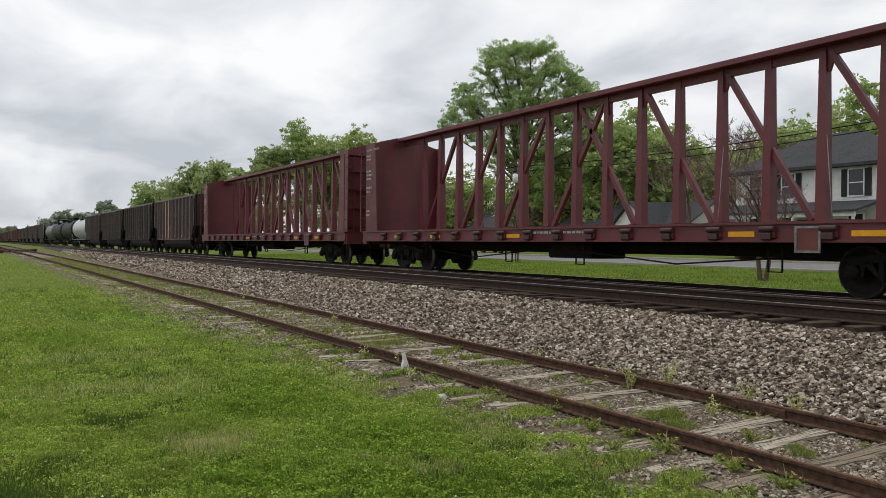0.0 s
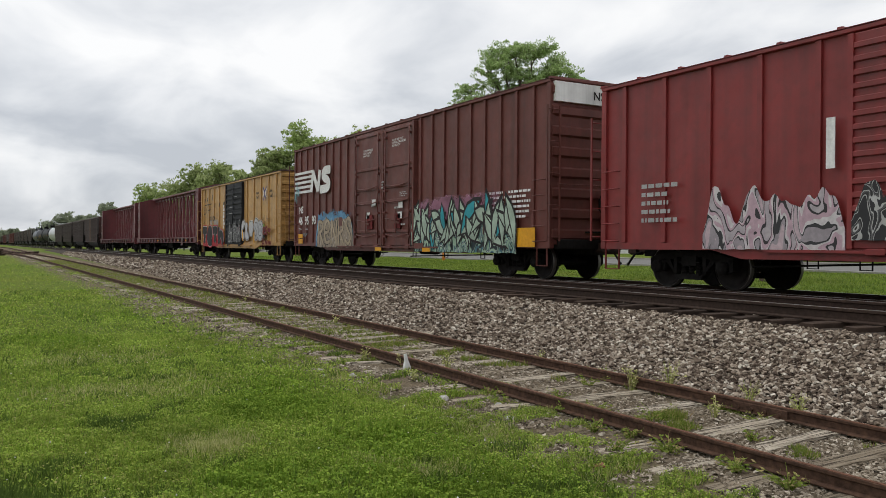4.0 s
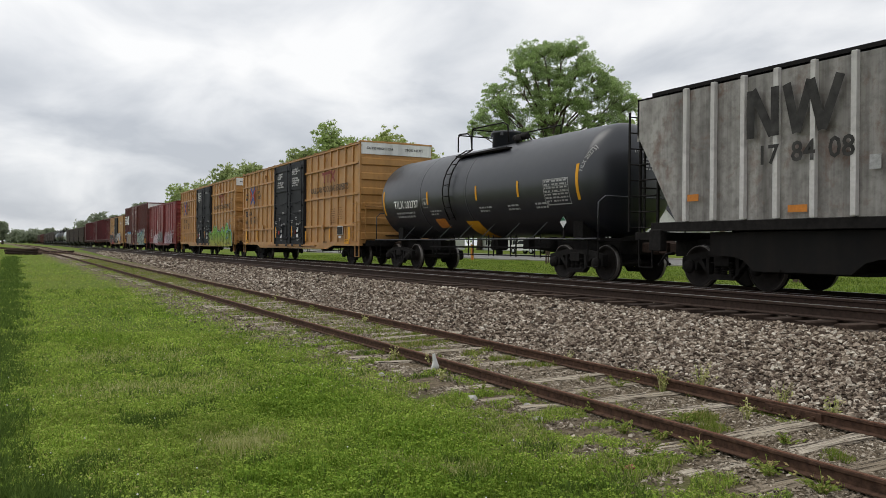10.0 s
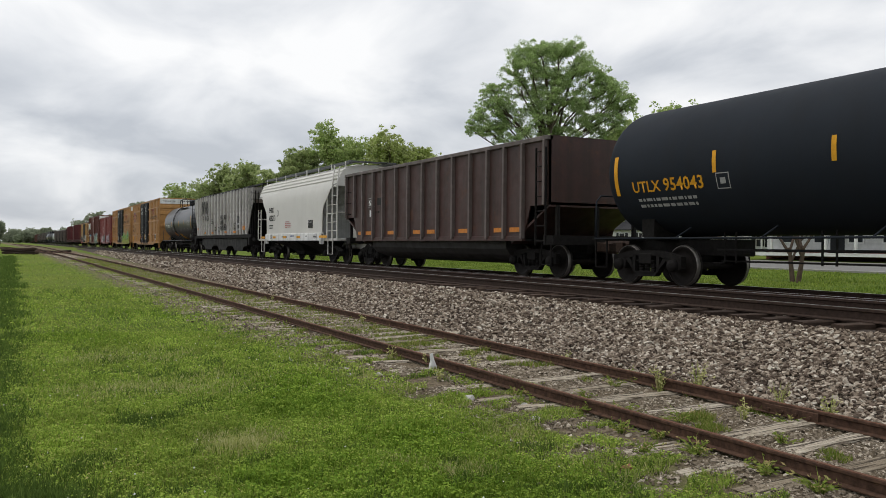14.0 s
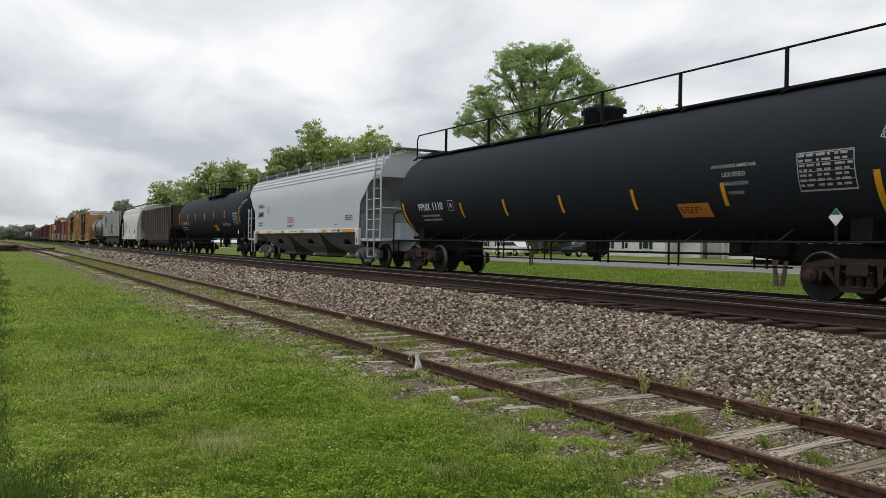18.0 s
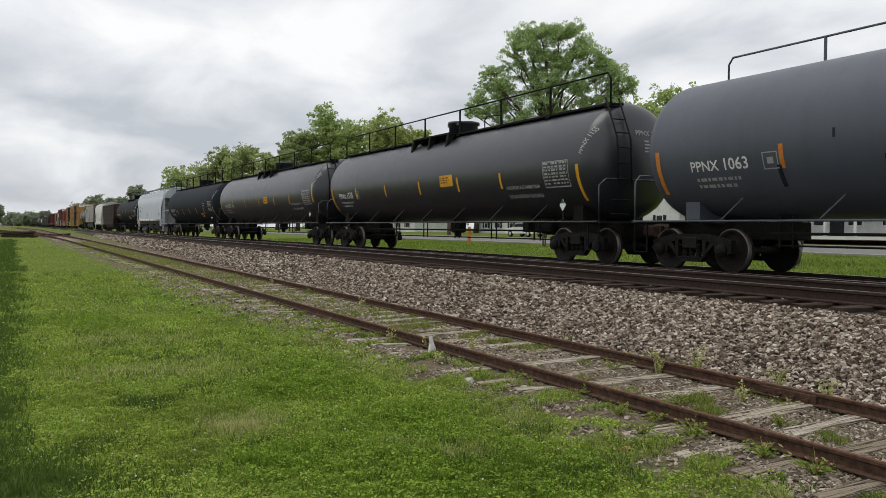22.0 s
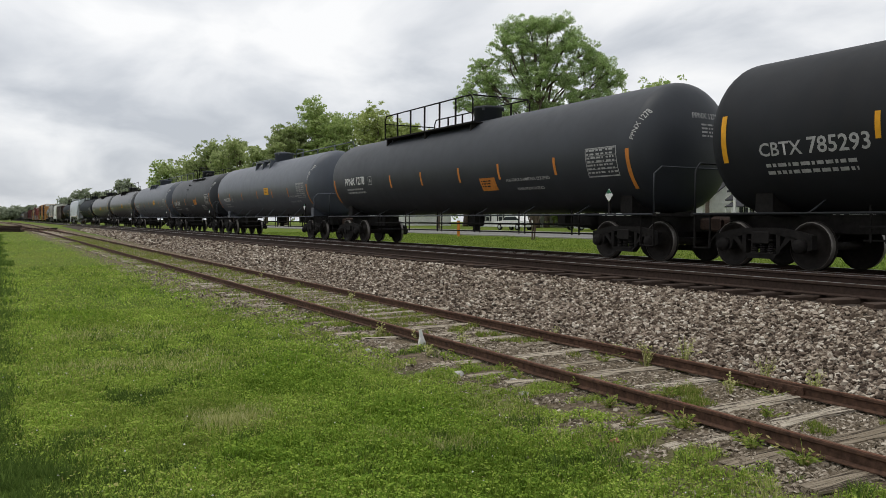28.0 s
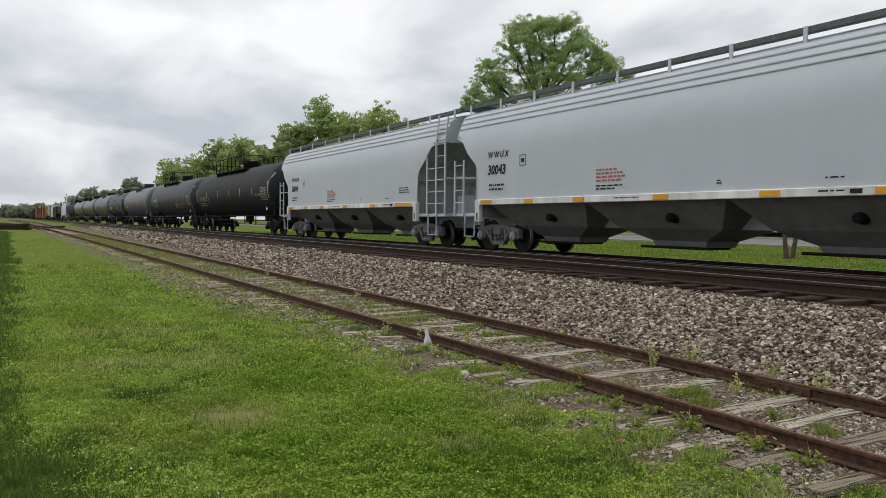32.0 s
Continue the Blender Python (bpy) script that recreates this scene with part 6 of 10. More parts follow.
    for i in range(bays):
        yc = -bottom + 0.45 + w * (i + 0.5)
        ring = lambda hx, hy, z: [(-hx, yc - hy, z), (hx, yc - hy, z), (hx, yc + hy, z), (-hx, yc + hy, z)]
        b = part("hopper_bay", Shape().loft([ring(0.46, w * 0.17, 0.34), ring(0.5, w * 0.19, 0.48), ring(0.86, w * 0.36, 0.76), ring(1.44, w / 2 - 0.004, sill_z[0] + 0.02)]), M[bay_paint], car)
        part("outlet_gate", Shape().box(-0.42, 0.42, yc - w * 0.15, yc + w * 0.15, 0.29, 0.35, 0.01), M["steel_black"], b)
        part("gate_rod", Shape().tube([(-0.6, yc - w * 0.25, 0.33), (-0.6, yc + w * 0.25, 0.33)], 0.035, 6), M["steel_black"], b)
        part("bay_vent", Shape().lathe([(-1.28, 0.02), (-1.28, 0.09), (-1.05, 0.12)], 10, (0, yc - 0.45, 1.0), "x"), M["steel_black"], b)
    part("centre_sill", Shape().box(-0.3, 0.3, -half + 1.0, half - 1.0, 0.75, 1.15), m, car)
    for yy, ln in strips:
        part("reflective_strip", Shape().box(-hw - 0.062, -hw - 0.05, yy - ln / 2, yy + ln / 2, (sill_z[0] + sill_z[1]) / 2 - 0.055, (sill_z[0] + sill_z[1]) / 2 + 0.055), M["yellow_strip"], car)
    return car


# end slopes are grimy; the recess's shadow is also darkened into the colour
M["end_shade_grime"] = paint("shaded_grimy_end_paint", (0.3, 0.305, 0.3), 0.6, 0.6, (0.1, 0.095, 0.09), 0.6)
# bays share the sides' paint; shade under the car is put into this colour
M["shaded_bay"] = paint("shaded_bay_paint", (0.18, 0.182, 0.18), 0.55, 0.45, (0.08, 0.075, 0.07), 0.5)
M["grating"] = plain("steel_grating", (0.13, 0.135, 0.14), 0.6, 0.3, 40.0, 0.4, 0.3)
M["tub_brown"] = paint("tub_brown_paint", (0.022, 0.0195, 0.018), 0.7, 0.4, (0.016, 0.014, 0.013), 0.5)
M["worn_black"] = plain("worn_black_lettering", (0.045, 0.043, 0.04), 0.7, 0.0, 3.5, 0.7, 0.05)
M["worn_post"] = paint("worn_post_paint", (0.135, 0.108, 0.098), 0.6, 0.6, (0.04, 0.03, 0.026), 0.8, 0.35)


def open_hopper(label, front, rear, height, paint_name, ribs=1.05, tub=True, panels=None, posts=None, strips=None):
    L, c = front - rear, (front + rear) / 2
    half = L / 2
    car = car_base("coal_gondola", label, "gondola car", half + 0.1, half - 1.5)
    car["centre"] = c
    m = M[paint_name]
    hw = 1.55
    cut = [(-half, 1.95), (-half + 0.9, 1.95), (-half + 1.25, 1.05), (half - 1.25, 1.05), (half - 0.9, 1.95), (half, 1.95), (half, height), (-half, height)]
    for sx in (-1, 1):
        part("side_wall", Shape().prism(cut, sx * hw - (0.0 if sx < 0 else 0.04), sx * hw + (0.04 if sx < 0 else 0.0)), m, car)
        part("top_chord", Shape().box(sx * hw - 0.08, sx * hw + 0.08, -half, half, height - 0.12, height, 0.012), M["worn_post"], car)
        part("side_sill", Shape().box(sx * hw - 0.05, sx * hw + 0.05, -half + 1.2, half - 1.2, 1.0, 1.14, 0.01), m, car)
    for d in (1, -1):
        part("end_wall", Shape().box(-hw, hw, min(d * half, d * (half - 0.06)), max(d * half, d * (half - 0.06)), 1.9, height), m, car)
        pts = [(d * half, 1.95), (d * half, 2.02), (d * (half - 1.9), 1.0), (d * (half - 1.9), 0.92)]
        part("slope_sheet", Shape().prism(pts if d < 0 else list(reversed(pts)), -hw + 0.05, hw - 0.05), m, car)
        if d < 0:
            ladder_on(car, "end_ladder", M["steel_black"], d * half - d * 0.1, d * half - d * 0.55, 1.0, height - 0.4, 7, -hw - 0.06, 0.016)
        else:
            ladder_on(car, "side_ladder", M["steel_black"], half - 0.1, half - 0.55, 2.1, 3.0, 3, -hw - 0.08, 0.016, False)
        part("end_sill", Shape().box(-1.5, 1.5, min(d * (half - 0.35), d * (half + 0.1)), max(d * (half - 0.35), d * (half + 0.1)), 0.9, 1.15), M["steel_black"], car)
        for xx in (-1.3, 0, 1.3):
            part("end_strut", Shape().bar((xx, d * half, 1.1), (xx, d * half, 1.95), 0.1, 0.1), M["steel_black"], car)
        part("sill_step", step_shape(d * half, d * (half - 0.42), -hw + 0.05, 1.0), M["steel_black"], car)
    if tub:
        w = half - 2.4
        arc = [(-1.38 * math.cos(math.pi * k / 12), 1.06 - 0.74 * math.sin(math.pi * k / 12) ** 0.7) for k in range(13)]
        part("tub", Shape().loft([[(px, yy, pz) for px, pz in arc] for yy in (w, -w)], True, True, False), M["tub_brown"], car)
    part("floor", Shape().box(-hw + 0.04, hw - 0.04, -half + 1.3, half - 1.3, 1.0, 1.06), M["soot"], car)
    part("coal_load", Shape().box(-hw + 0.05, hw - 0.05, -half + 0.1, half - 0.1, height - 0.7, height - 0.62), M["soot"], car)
    part("centre_sill", Shape().box(-0.3, 0.3, -half, half, 0.7, 1.0), M["steel_black"], car)
    k = round((L - 0.5) / ribs)
    rib = Shape().box(-hw - 0.11, -hw, -0.045, 0.045, 1.06, height - 0.1, 0.01).mesh("post", M["old_white"] if paint_name == "old_grey" else M["worn_post"])
    rib_s = Shape().box(-hw - 0.11, -hw, -0.045, 0.045, 1.95, height - 0.1, 0.01).mesh("post", M["old_white"] if paint_name == "old_grey" else M["worn_post"])
    for i, yy in enumerate(posts or [-half + 0.15 + (L - 0.3) * i / k for i in range(k + 1)]):
        part("post", rib_s if abs(yy) > half - 1.1 else rib, None, car, "", pose(0, yy, 0))
        if strips is None and 0 < i < k and abs(yy) < half - 1.3 and i % 2:
            part("reflective_strip", Shape().box(-hw - 0.02, -hw - 0.008, yy + 0.3, yy + 0.72, 1.2, 1.32), M["orange_strip"], car)
    for yy in strips or ():
        part("reflective_strip", Shape().box(-hw - 0.02, -hw - 0.008, yy - 0.27, yy + 0.27, 1.25, 1.38), M["orange_strip"], car)
    for y0, y1, name in panels or ():
        part("patch_panel", Shape().box(-hw - 0.012, -hw, y0, y1, 1.06, height - 0.1), M[name], car, "paler painted panel between the posts")
    return car


def centerbeam(label, front, rear, height=4.8):
    """Lumber flat car: end walls, a truss along the middle, stanchions and diagonals."""
    L, c = front - rear, (front + rear) / 2
    half = L / 2
    car = car_base("centerbeam_flat_car", label, "flat car", half + 0.1, half - 2.6)
    car["centre"] = c
    m = M["maroon"]
    for sx in (-1, 1):
        part("side_sill", Shape().box(sx * 1.5 - 0.05, sx * 1.5 + 0.05, -half, half, 0.98, 1.32, 0.012).box(sx * 1.5 - 0.1, sx * 1.5 + 0.1, -half, half, 1.28, 1.33).box(sx * 1.5 - 0.1, sx * 1.5 + 0.1, -half, half, 0.96, 1.0), m, car)
    part("deck", Shape().box(-1.45, 1.45, -half, half, 1.2, 1.27), m, car)
    part("centre_sill", Shape().box(-0.3, 0.3, -half, half, 0.68, 1.2), M["steel_black"], car)
    part("top_chord", Shape().box(-0.3, 0.3, -half + 0.3, half - 0.3, height - 0.13, height, 0.012).box(-0.045, 0.045, -half + 0.3, half - 0.3, height - 0.3, height - 0.1), m, car)
    for d in (1, -1):
        e0, e1 = min(d * half, d * (half - 0.32)), max(d * half, d * (half - 0.32))
        yb = d * (half - 0.16)
        part("bulkhead", Shape().loft([[(-1.42, yy, 1.25), (1.42, yy, 1.25), (1.42, yy, 4.52), (0.3, yy, height + 0.02), (-0.3, yy, height + 0.02), (-1.42, yy, 4.52)] for yy in (yb + 0.03, yb - 0.03)]), m, car, "end wall of the car")
        for sx in (-1, 1):
            # tapered side plates of the end wall
            q = [(d * half, 1.25), (d * half, 4.52), (d * (half - 0.75), 4.52), (d * (half - 0.95), 1.25)]
            part("bulkhead_plate", Shape().prism(q if d < 0 else list(reversed(q)), sx * 1.42 - 0.03, sx * 1.42 + 0.03), m, car)
        for z in (1.6, 2.3, 3.0, 3.7, 4.35):
            part("bulkhead_rib", Shape().box(-1.4, 1.4, min(d * (half - 0.16), d * half), max(d * (half - 0.16), d * half), z - 0.05, z + 0.06), m, car)
        ladder_on(car, "end_ladder", m, 0, 0.42, 1.4, 4.2, 8, 0, 0.014, True, pose(-1.2, d * (half + 0.05), 0, 0, 0, 90))
        part("end_sill", Shape().box(-1.5, 1.5, min(d * (half - 0.2), d * (half + 0.1)), max(d * (half - 0.2), d * (half + 0.1)), 0.85, 1.25), m, car)
        part("sill_step", step_shape(d * half, d * (half - 0.42), -1.45, 1.0), M["steel_black"], car)
    gap = 1.213
    post = Shape().loft([[(-0.12, -0.11, 1.25), (0.12, -0.11, 1.25), (0.12, 0.11, 1.25), (-0.12, 0.11, 1.25)], [(-0.08, -0.07, height - 0.1), (0.08, -0.07, height - 0.1), (0.08, 0.07, height - 0.1), (-0.08, 0.07, height - 0.1)]]).mesh("stanchion", m)
    foot = Shape().box(-1.48, 1.48, -0.06, 0.06, 1.25, 1.36).box(-1.6, -1.5, -0.16, 0.16, 1.02, 1.26, 0.03).mesh("cross_foot", m)
    winch = Shape().box(-1.66, -1.56, -0.11, 0.11, 0.99, 1.14, 0.03).lathe([(-0.16, 0.03), (-0.15, 0.055), (0.15, 0.055), (0.16, 0.03)], 8, (-1.62, 0, 1.2), "y").mesh("winch", M["coal_brown"])
    for i in range(-8, 9):
        yy = -0.34 + gap * i
        st = part("stanchion", post, None, car, "", pose(0, yy, 0))
        part("cross_foot", foot, None, st)
        part("winch", winch, None, st)
    # two runs of diagonals fall towards the ends from a crossing amidships
    for start, d in ((0, 1), (1, -1)):
        for k in range(4):
            ya = -0.34 + gap * (start + 2 * d * k)
            part("diagonal", Shape().bar((0, ya + d * 0.15, height - 0.25), (0, ya + d * (2 * gap - 0.22), 1.4), 0.11, 0.12), m, car)
            part("gusset", Shape().prism([(ya - 0.12, height - 0.6), (ya + 0.12, height - 0.6), (ya + 0.2 + 0.1 * d, height - 0.1), (ya - 0.2 + 0.1 * d, height - 0.1)], -0.03, 0.03), m, car)
    for i in (2, 4, 11):
        yy = -0.34 - 8 * gap + gap * i
        part("tie_cable", Shape().tube([(-1.5, yy, 1.3), (-0.1, yy + gap * 0.9, 3.0)], 0.008, 4), M["steel_grey"], car, "slack steel tie-down cable")
    for yy in (-half + 2.9, -half + 5.4, -half + 12.8, half - 5.4, half - 2.9):
        part("reflective_strip", Shape().box(-1.565, -1.55, yy - 0.3, yy + 0.3, 1.06, 1.16), M["yellow_strip"], car)
    plate = sign(car, -half + 4.2, 1.24, 0.5, 0.46, M["brown"], -1.63, "data_plate")
    for k in (0, 0.42):
        part("plate_edge", Shape().box(-1.65, -1.63, -half + 3.7, -half + 4.2, 0.78 + k, 0.82 + k), M["steel_grey"], plate)
        part("plate_edge", Shape().box(-1.65, -1.63, -half + 3.7 + k * 1.09, -half + 3.74 + k * 1.09, 0.82, 1.2), M["steel_grey"], plate)
    hanger = Shape().tube([(-1.3, 0, 1.0), (-1.3, 0, 0.42), (-1.3, 0.3, 0.42), (-1.3, 0.3, 1.0)], 0.025, 4).mesh("rod_hanger", M["steel_black"])
    for a, b in ((-half + 4.2, -0.5), (1.5, half - 4.2)):
        part("brake_rod", Shape().tube([(-1.1, a, 0.72), (-1.1, (a + b) / 2, 0.5), (-1.1, b, 0.74)], 0.018, 5), M["steel_black"], car)
        for yy in (a + 0.5, b - 0.5):
            part("rod_hanger", hanger, None, car, "", pose(0, yy, 0))
    part("equipment_box", Shape().box(-0.9, 0.2, -0.8, 0.9, 0.55, 0.95, 0.03), M["steel_black"], car)
    return car

# ---- the train, from the head car to the last one seen ----
CARS = []


def build_train():
    add = CARS.append
    # far head of the train
    u = 737.9
    for i, kind in enumerate(("box", "hop", "box", "box", "hop", "hop", "box", "box", "box", "hop", "hop", "box", "box", "box", "hop", "hop", "hop", "hop", "hop", "hop")):
        if kind == "box":
            add(boxcar("rust-brown boxcar far ahead in the train", u, u - 15.3, 4.6, "brown", (u - 6.0, u - 9.3), M["brown"], 1.6))
            u -= 17.3
        else:
            add(covered_hopper("weathered grey covered hopper far ahead in the train", u - 9.2, 8.2, 7.6, 6.9, 4.5, "far_grey", "dark", 3, 1.6))
            u -= 18.5
    for col in ("tank_grey", "black_paint", "black_paint", "silver"):
        add(tank_car("%s tank car ahead of the coal gondolas" % {"tank_grey": "grey", "black_paint": "black", "silver": "silver"}[col], u - 1.7, u - 15.6, col, platform=(-1.6, 1.6)))
        u -= 17.3
    for a, b in ((308.5, 294.6), (293.4, 279.0), (277.6, 263.8)):
        add(open_hopper("soot-black ribbed open coal gondola", a, b, 4.0, "soot", 1.1))
    add(open_hopper("dark brown coal gondola with a tan panel", 262.6, 249.2, 4.0, "coal_brown", 1.05, True, [(1.0, 2.0, "tan"), (2.1, 3.0, "tan")]))
    # centerbeams
    for a, b in ((247.5, 224.9), (223.2, 200.8)):
        car = centerbeam("maroon centerbeam lumber flat car, empty", a, b)
        h = (a - b) / 2
        near_text(car, "BUILT AND OPERATED", h - 0.05, 4.25, 0.1, M["off_white"], -1.455, "stencil_word")
        for k, (zz, hh, rows) in enumerate(((4.1, 0.25, 2), (3.55, 0.42, 3), (2.95, 0.3, 2), (2.1, 0.3, 2))):
            bars(car, h - 0.06, zz, 0.55 - 0.04 * k, hh, rows, M["off_white"], -1.455, 4 + k)
        bars(car, 1.0, 1.22, 3.0, 0.12, 1, M["off_white"], -1.56, 9)
        add(car)
    # yellow boxcar with a black door
    car = boxcar("faded yellow ribbed boxcar with a black door and graffiti", 199.35, 183.94, 4.36, "yellow", (193.35, 190.1), M["black_paint"], 1.2, (), 9, None, M["coal_brown"], None, tuple(1.15 + 0.28 * i for i in range(11)), "dark", False, 1.58)
    x = -1.63
    for k in range(4):
        lay("logo_stroke", [[(0, 0), (0.05, 0.24 + 0.1 * (k > 1))]], 0.2 - 0.09 * (k > 1), car, M["black"], x, 6.6 - 0.6 * k, 3.44 + 0.02 * k, "slanting black stroke of a word logo")
    for k in range(3):
        lay("logo_stroke", [[(0, 0), (0.05, 0.25)], [(0.0, 0.0), (0.25, 0.25)]][:1 + (k == 2)], 0.24 - 0.12 * (k == 2), car, M["black"], x, 4.2 - 0.95 * k, 3.05, "slanting black stroke of a word logo")
    lay("logo_stroke", [[(0.0, 0.0), (0.2, 0.58)], [(0.2, 0.56), (1.85, 0.6)], [(1.82, 0.6), (1.62, 0.24)], [(1.64, 0.24), (0.95, 0.24)], [(0.97, 0.24), (1.1, 0.56)], [(0, 0.02), (0.62, 0.04)], [(0.6, 0.02), (0.72, 0.4)]], 0.07, car, M["black"], x, 6.85, 2.7, "angular black logo")
    near_text(car, "RB  OX", 5.49, 2.25, 0.36, M["black"], x, "reporting_mark", width=1.4, bold=0.03)
    near_text(car, "36   896", 5.45, 1.9, 0.34, M["off_white"], x, "car_number", width=2.0, bold=0.025)
    near_text(car, "next\nload", -4.0, 3.41, 0.22, M["black"], x, "slogan", bold=0.03, shear=0.2)
    near_text(car, "any\nroad", -6.15, 3.41, 0.24, M["black"], x, "slogan", bold=0.03, shear=0.2)
    crossed_sign(car, -5.05, 3.04, 0.66, 0.68, "logo_blue", "white", x)
    spray_panel(car, 6.9, 0.74, 4.9, 1.05, M["graf_red"], x - 0.03, 30, 0.3, "sprayed_background", "red sprayed background")
    sprayed(car, "TeTh", 7.0, 0.95, 5.0, 0.82, [("graf_red", 0.62), ("graf_white", 0.5), ("black", 0.44)], x - 0.05, 0.06, 3)
    spray_panel(car, 0.95, 0.98, 2.4, 1.25, M["wild_pale"], x - 0.075, 31, 0.4, "sprayed_piece", "pale line graffiti on the door")
    sprayed(car, "CLv", -1.5, 1.24, 2.1, 0.7, [("graf_white", 0.5), ("black", 0.43), ("graf_silver", 0.36)], x - 0.03, 0.06, 5)
    sprayed(car, "SO", -3.8, 1.26, 1.35, 0.68, [("graf_white", 0.6), ("black", 0.53), ("graf_silver", 0.46), ("black", 0.04)], x - 0.03, 0.04, 6)
    sprayed(car, "Rew", -5.2, 1.35, 1.3, 0.4, [("graf_rust", 0.2)], x - 0.05, 0.1, 7)
    sprayed(car, "Aww", -5.1, 0.75, 1.5, 0.45, [("graf_rust", 0.12)], x - 0.05, 0.1, 8)
    sprayed(car, "wuw", -5.0, 1.95, 1.3, 0.4, [("black", 0.035)], x - 0.03, 0.2, 9)
    sprayed(car, "uwe", 7.0, 2.1, 0.7, 0.22, [("black", 0.03)], x - 0.03, 0.2, 10)
    sign(car, -5.1, 1.74, 0.45, 0.36, M["white"], x - 0.02)
    sign(car, -5.13, 1.71, 0.39, 0.3, M["black"], x - 0.03)
    sign(car, -5.22, 1.36, 0.24, 0.18, M["black"], x - 0.02)
    sign(car, -5.2, 1.86, 0.2, 0.1, M["graf_green"], x - 0.02)
    for k in range(7):
        sign(car, 2.25 - 0.03 * (k % 3), 3.12 - 0.2 * k, 0.2 + 0.06 * (k % 2), 0.15, M["white"], x - 0.02, "paper_sheet")
    for dy, zz, w in ((0.7, 2.95, 0.7), (0.75, 2.6, 0.8), (-0.3, 3.5, 0.6)):
        bars(car, dy, zz, w, 0.1, 1, M["off_white"], x - 0.08, int(zz * 10))
    for yy, zz in ((-2.0, 1.62), (-4.0, 1.5)):
        sign(car, yy, zz, 0.14, 0.55, M["yellow_strip"], x - 0.13)
    add(car)
    # maroon boxcar with white logo
    car = boxcar("dark red-brown high boxcar with white logo and graffiti", 182.05, 163.4, 5.08, "brown", (175.3, 172.85, 170.47), M["brown"], 0.98, (), 8, None, None, None, (1.36, 2.4, 2.88, 3.6, 4.82), "dark", False, 1.58, None, (8.61, 7.86, 7.12, 6.4, 5.66, 4.94, 4.2, 3.46, 2.72, -2.5, -3.25, -4.0, -4.77, -5.53, -6.29, -7.08, -7.84, -8.6), True)
    x = -1.64
    for k in range(5):
        lay("logo_stripe", [[(0, 0), (1.98 + 0.05 * k, 0.0)]], 0.155, car, M["white"], x, 9.1, 3.16 + 0.205 * k, "white stripe of a logo")
    lay("logo_stroke", [[(0, 0), (0.22, 0.86)], [(0.2, 0.86), (0.78, 0.0)], [(0.78, 0.0), (1.0, 0.86)]], 0.4, car, M["white"], x - 0.004, 7.1, 3.11, "thick white letter shape of a logo")
    lay("logo_stroke", [rounded([(1.15, 0.8), (0.45, 0.82), (0.3, 0.55), (1.0, 0.36), (0.95, 0.06), (0.0, 0.04)])], 0.34, car, M["white"], x - 0.008, 6.1, 3.11, "thick white letter shape of a logo")
    near_text(car, "NS", 8.55, 2.25, 0.28, M["white"], x, "reporting_mark", width=0.5, bold=0.03)
    for txt, yy in (("46", 8.6), ("95", 7.86), ("93", 7.02)):
        near_text(car, txt, yy, 1.75, 0.27, M["white"], x, "car_number", width=0.47, bold=0.03)
    bars(car, 8.6, 1.6, 0.5, 0.12, 2, M["off_white"], x, 3)
    bars(car, 7.8, 1.6, 0.5, 0.12, 2, M["off_white"], x, 4)
    sign(car, 8.62, 1.33, 0.5, 0.18, M["yellow_strip"], x)
    sign(car, 8.62, 1.12, 0.5, 0.2, M["yellow_strip"], x)
    near_text(car, "CLOSE THIS DOOR\nBEFORE CLOSING\nMAIN DOOR", 1.66, 4.26, 0.12, M["white"], x - 0.05, "door_word", width=0.8)
    near_text(car, "CLOSE AND LOCK\nBOTH DOORS BEFORE\nMOVING CAR", -0.7, 4.42, 0.12, M["white"], x - 0.05, "door_word", width=1.0)
    for k, (yy, zz, w, h) in enumerate(((0.1, 3.1, 0.2, 0.3), (-1.3, 2.66, 0.6, 0.18), (-0.9, 2.18, 0.5, 0.14), (-1.4, 1.6, 0.4, 0.1), (0.95, 2.3, 0.3, 0.1))):
        bars(car, yy, zz, w, h, 3 if h > 0.15 else 1, M["off_white"], x - 0.06, 70 + k)
    for yy in (1.3, -0.9):
        sign(car, yy, 1.95, 0.45, 0.5, M["graf_rust"], x - 0.05, "primer_patch")
    for yy, zz in ((0.9, 2.5), (1.4, 2.05), (-1.2, 2.35), (-1.15, 2.0)):
        sign(car, yy, zz, 0.3, 0.22, M["white"], x - 0.05, "paper_sheet")
    spray_panel(car, 6.5, 0.8, 4.0, 1.5, M["mist_blue"], x - 0.01, 2, 0.15, "paint_cloud", "soft cloud of blue spray")
    spray_panel(car, 6.5, 0.8, 3.9, 1.38, M["wild_blue"], x - 0.014, 4, 0.3, "sprayed_background", "sprayed blue background")
    spray_panel(car, 6.35, 0.78, 3.75, 1.26, M["wild_tan"], x - 0.02, 6, 0.2)
    sprayed(car, "ReNRS", 6.25, 0.9, 3.55, 0.95, [("graf_dark", 0.2), ("graf_tan", 0.155)], x - 0.026, 0.04, 11)
    sprayed(car, "wuw", 8.0, 1.2, 0.45, 0.28, [("graf_sky", 0.05)], x, 0.1, 31)
    sprayed(car, "wuw", 9.1, 2.7, 0.6, 0.9, [("graf_sky", 0.09)], x - 0.02, 0.2, 32)
    sign(car, 4.0, 1.95, 0.34, 0.34, M["brown"], x - 0.03, "patch_plate")
    spray_panel(car, -2.0, 1.6, 5.6, 0.85, M["mist_pink"], x - 0.012, 12, 0.12, "paint_cloud", "soft cloud of pink spray")
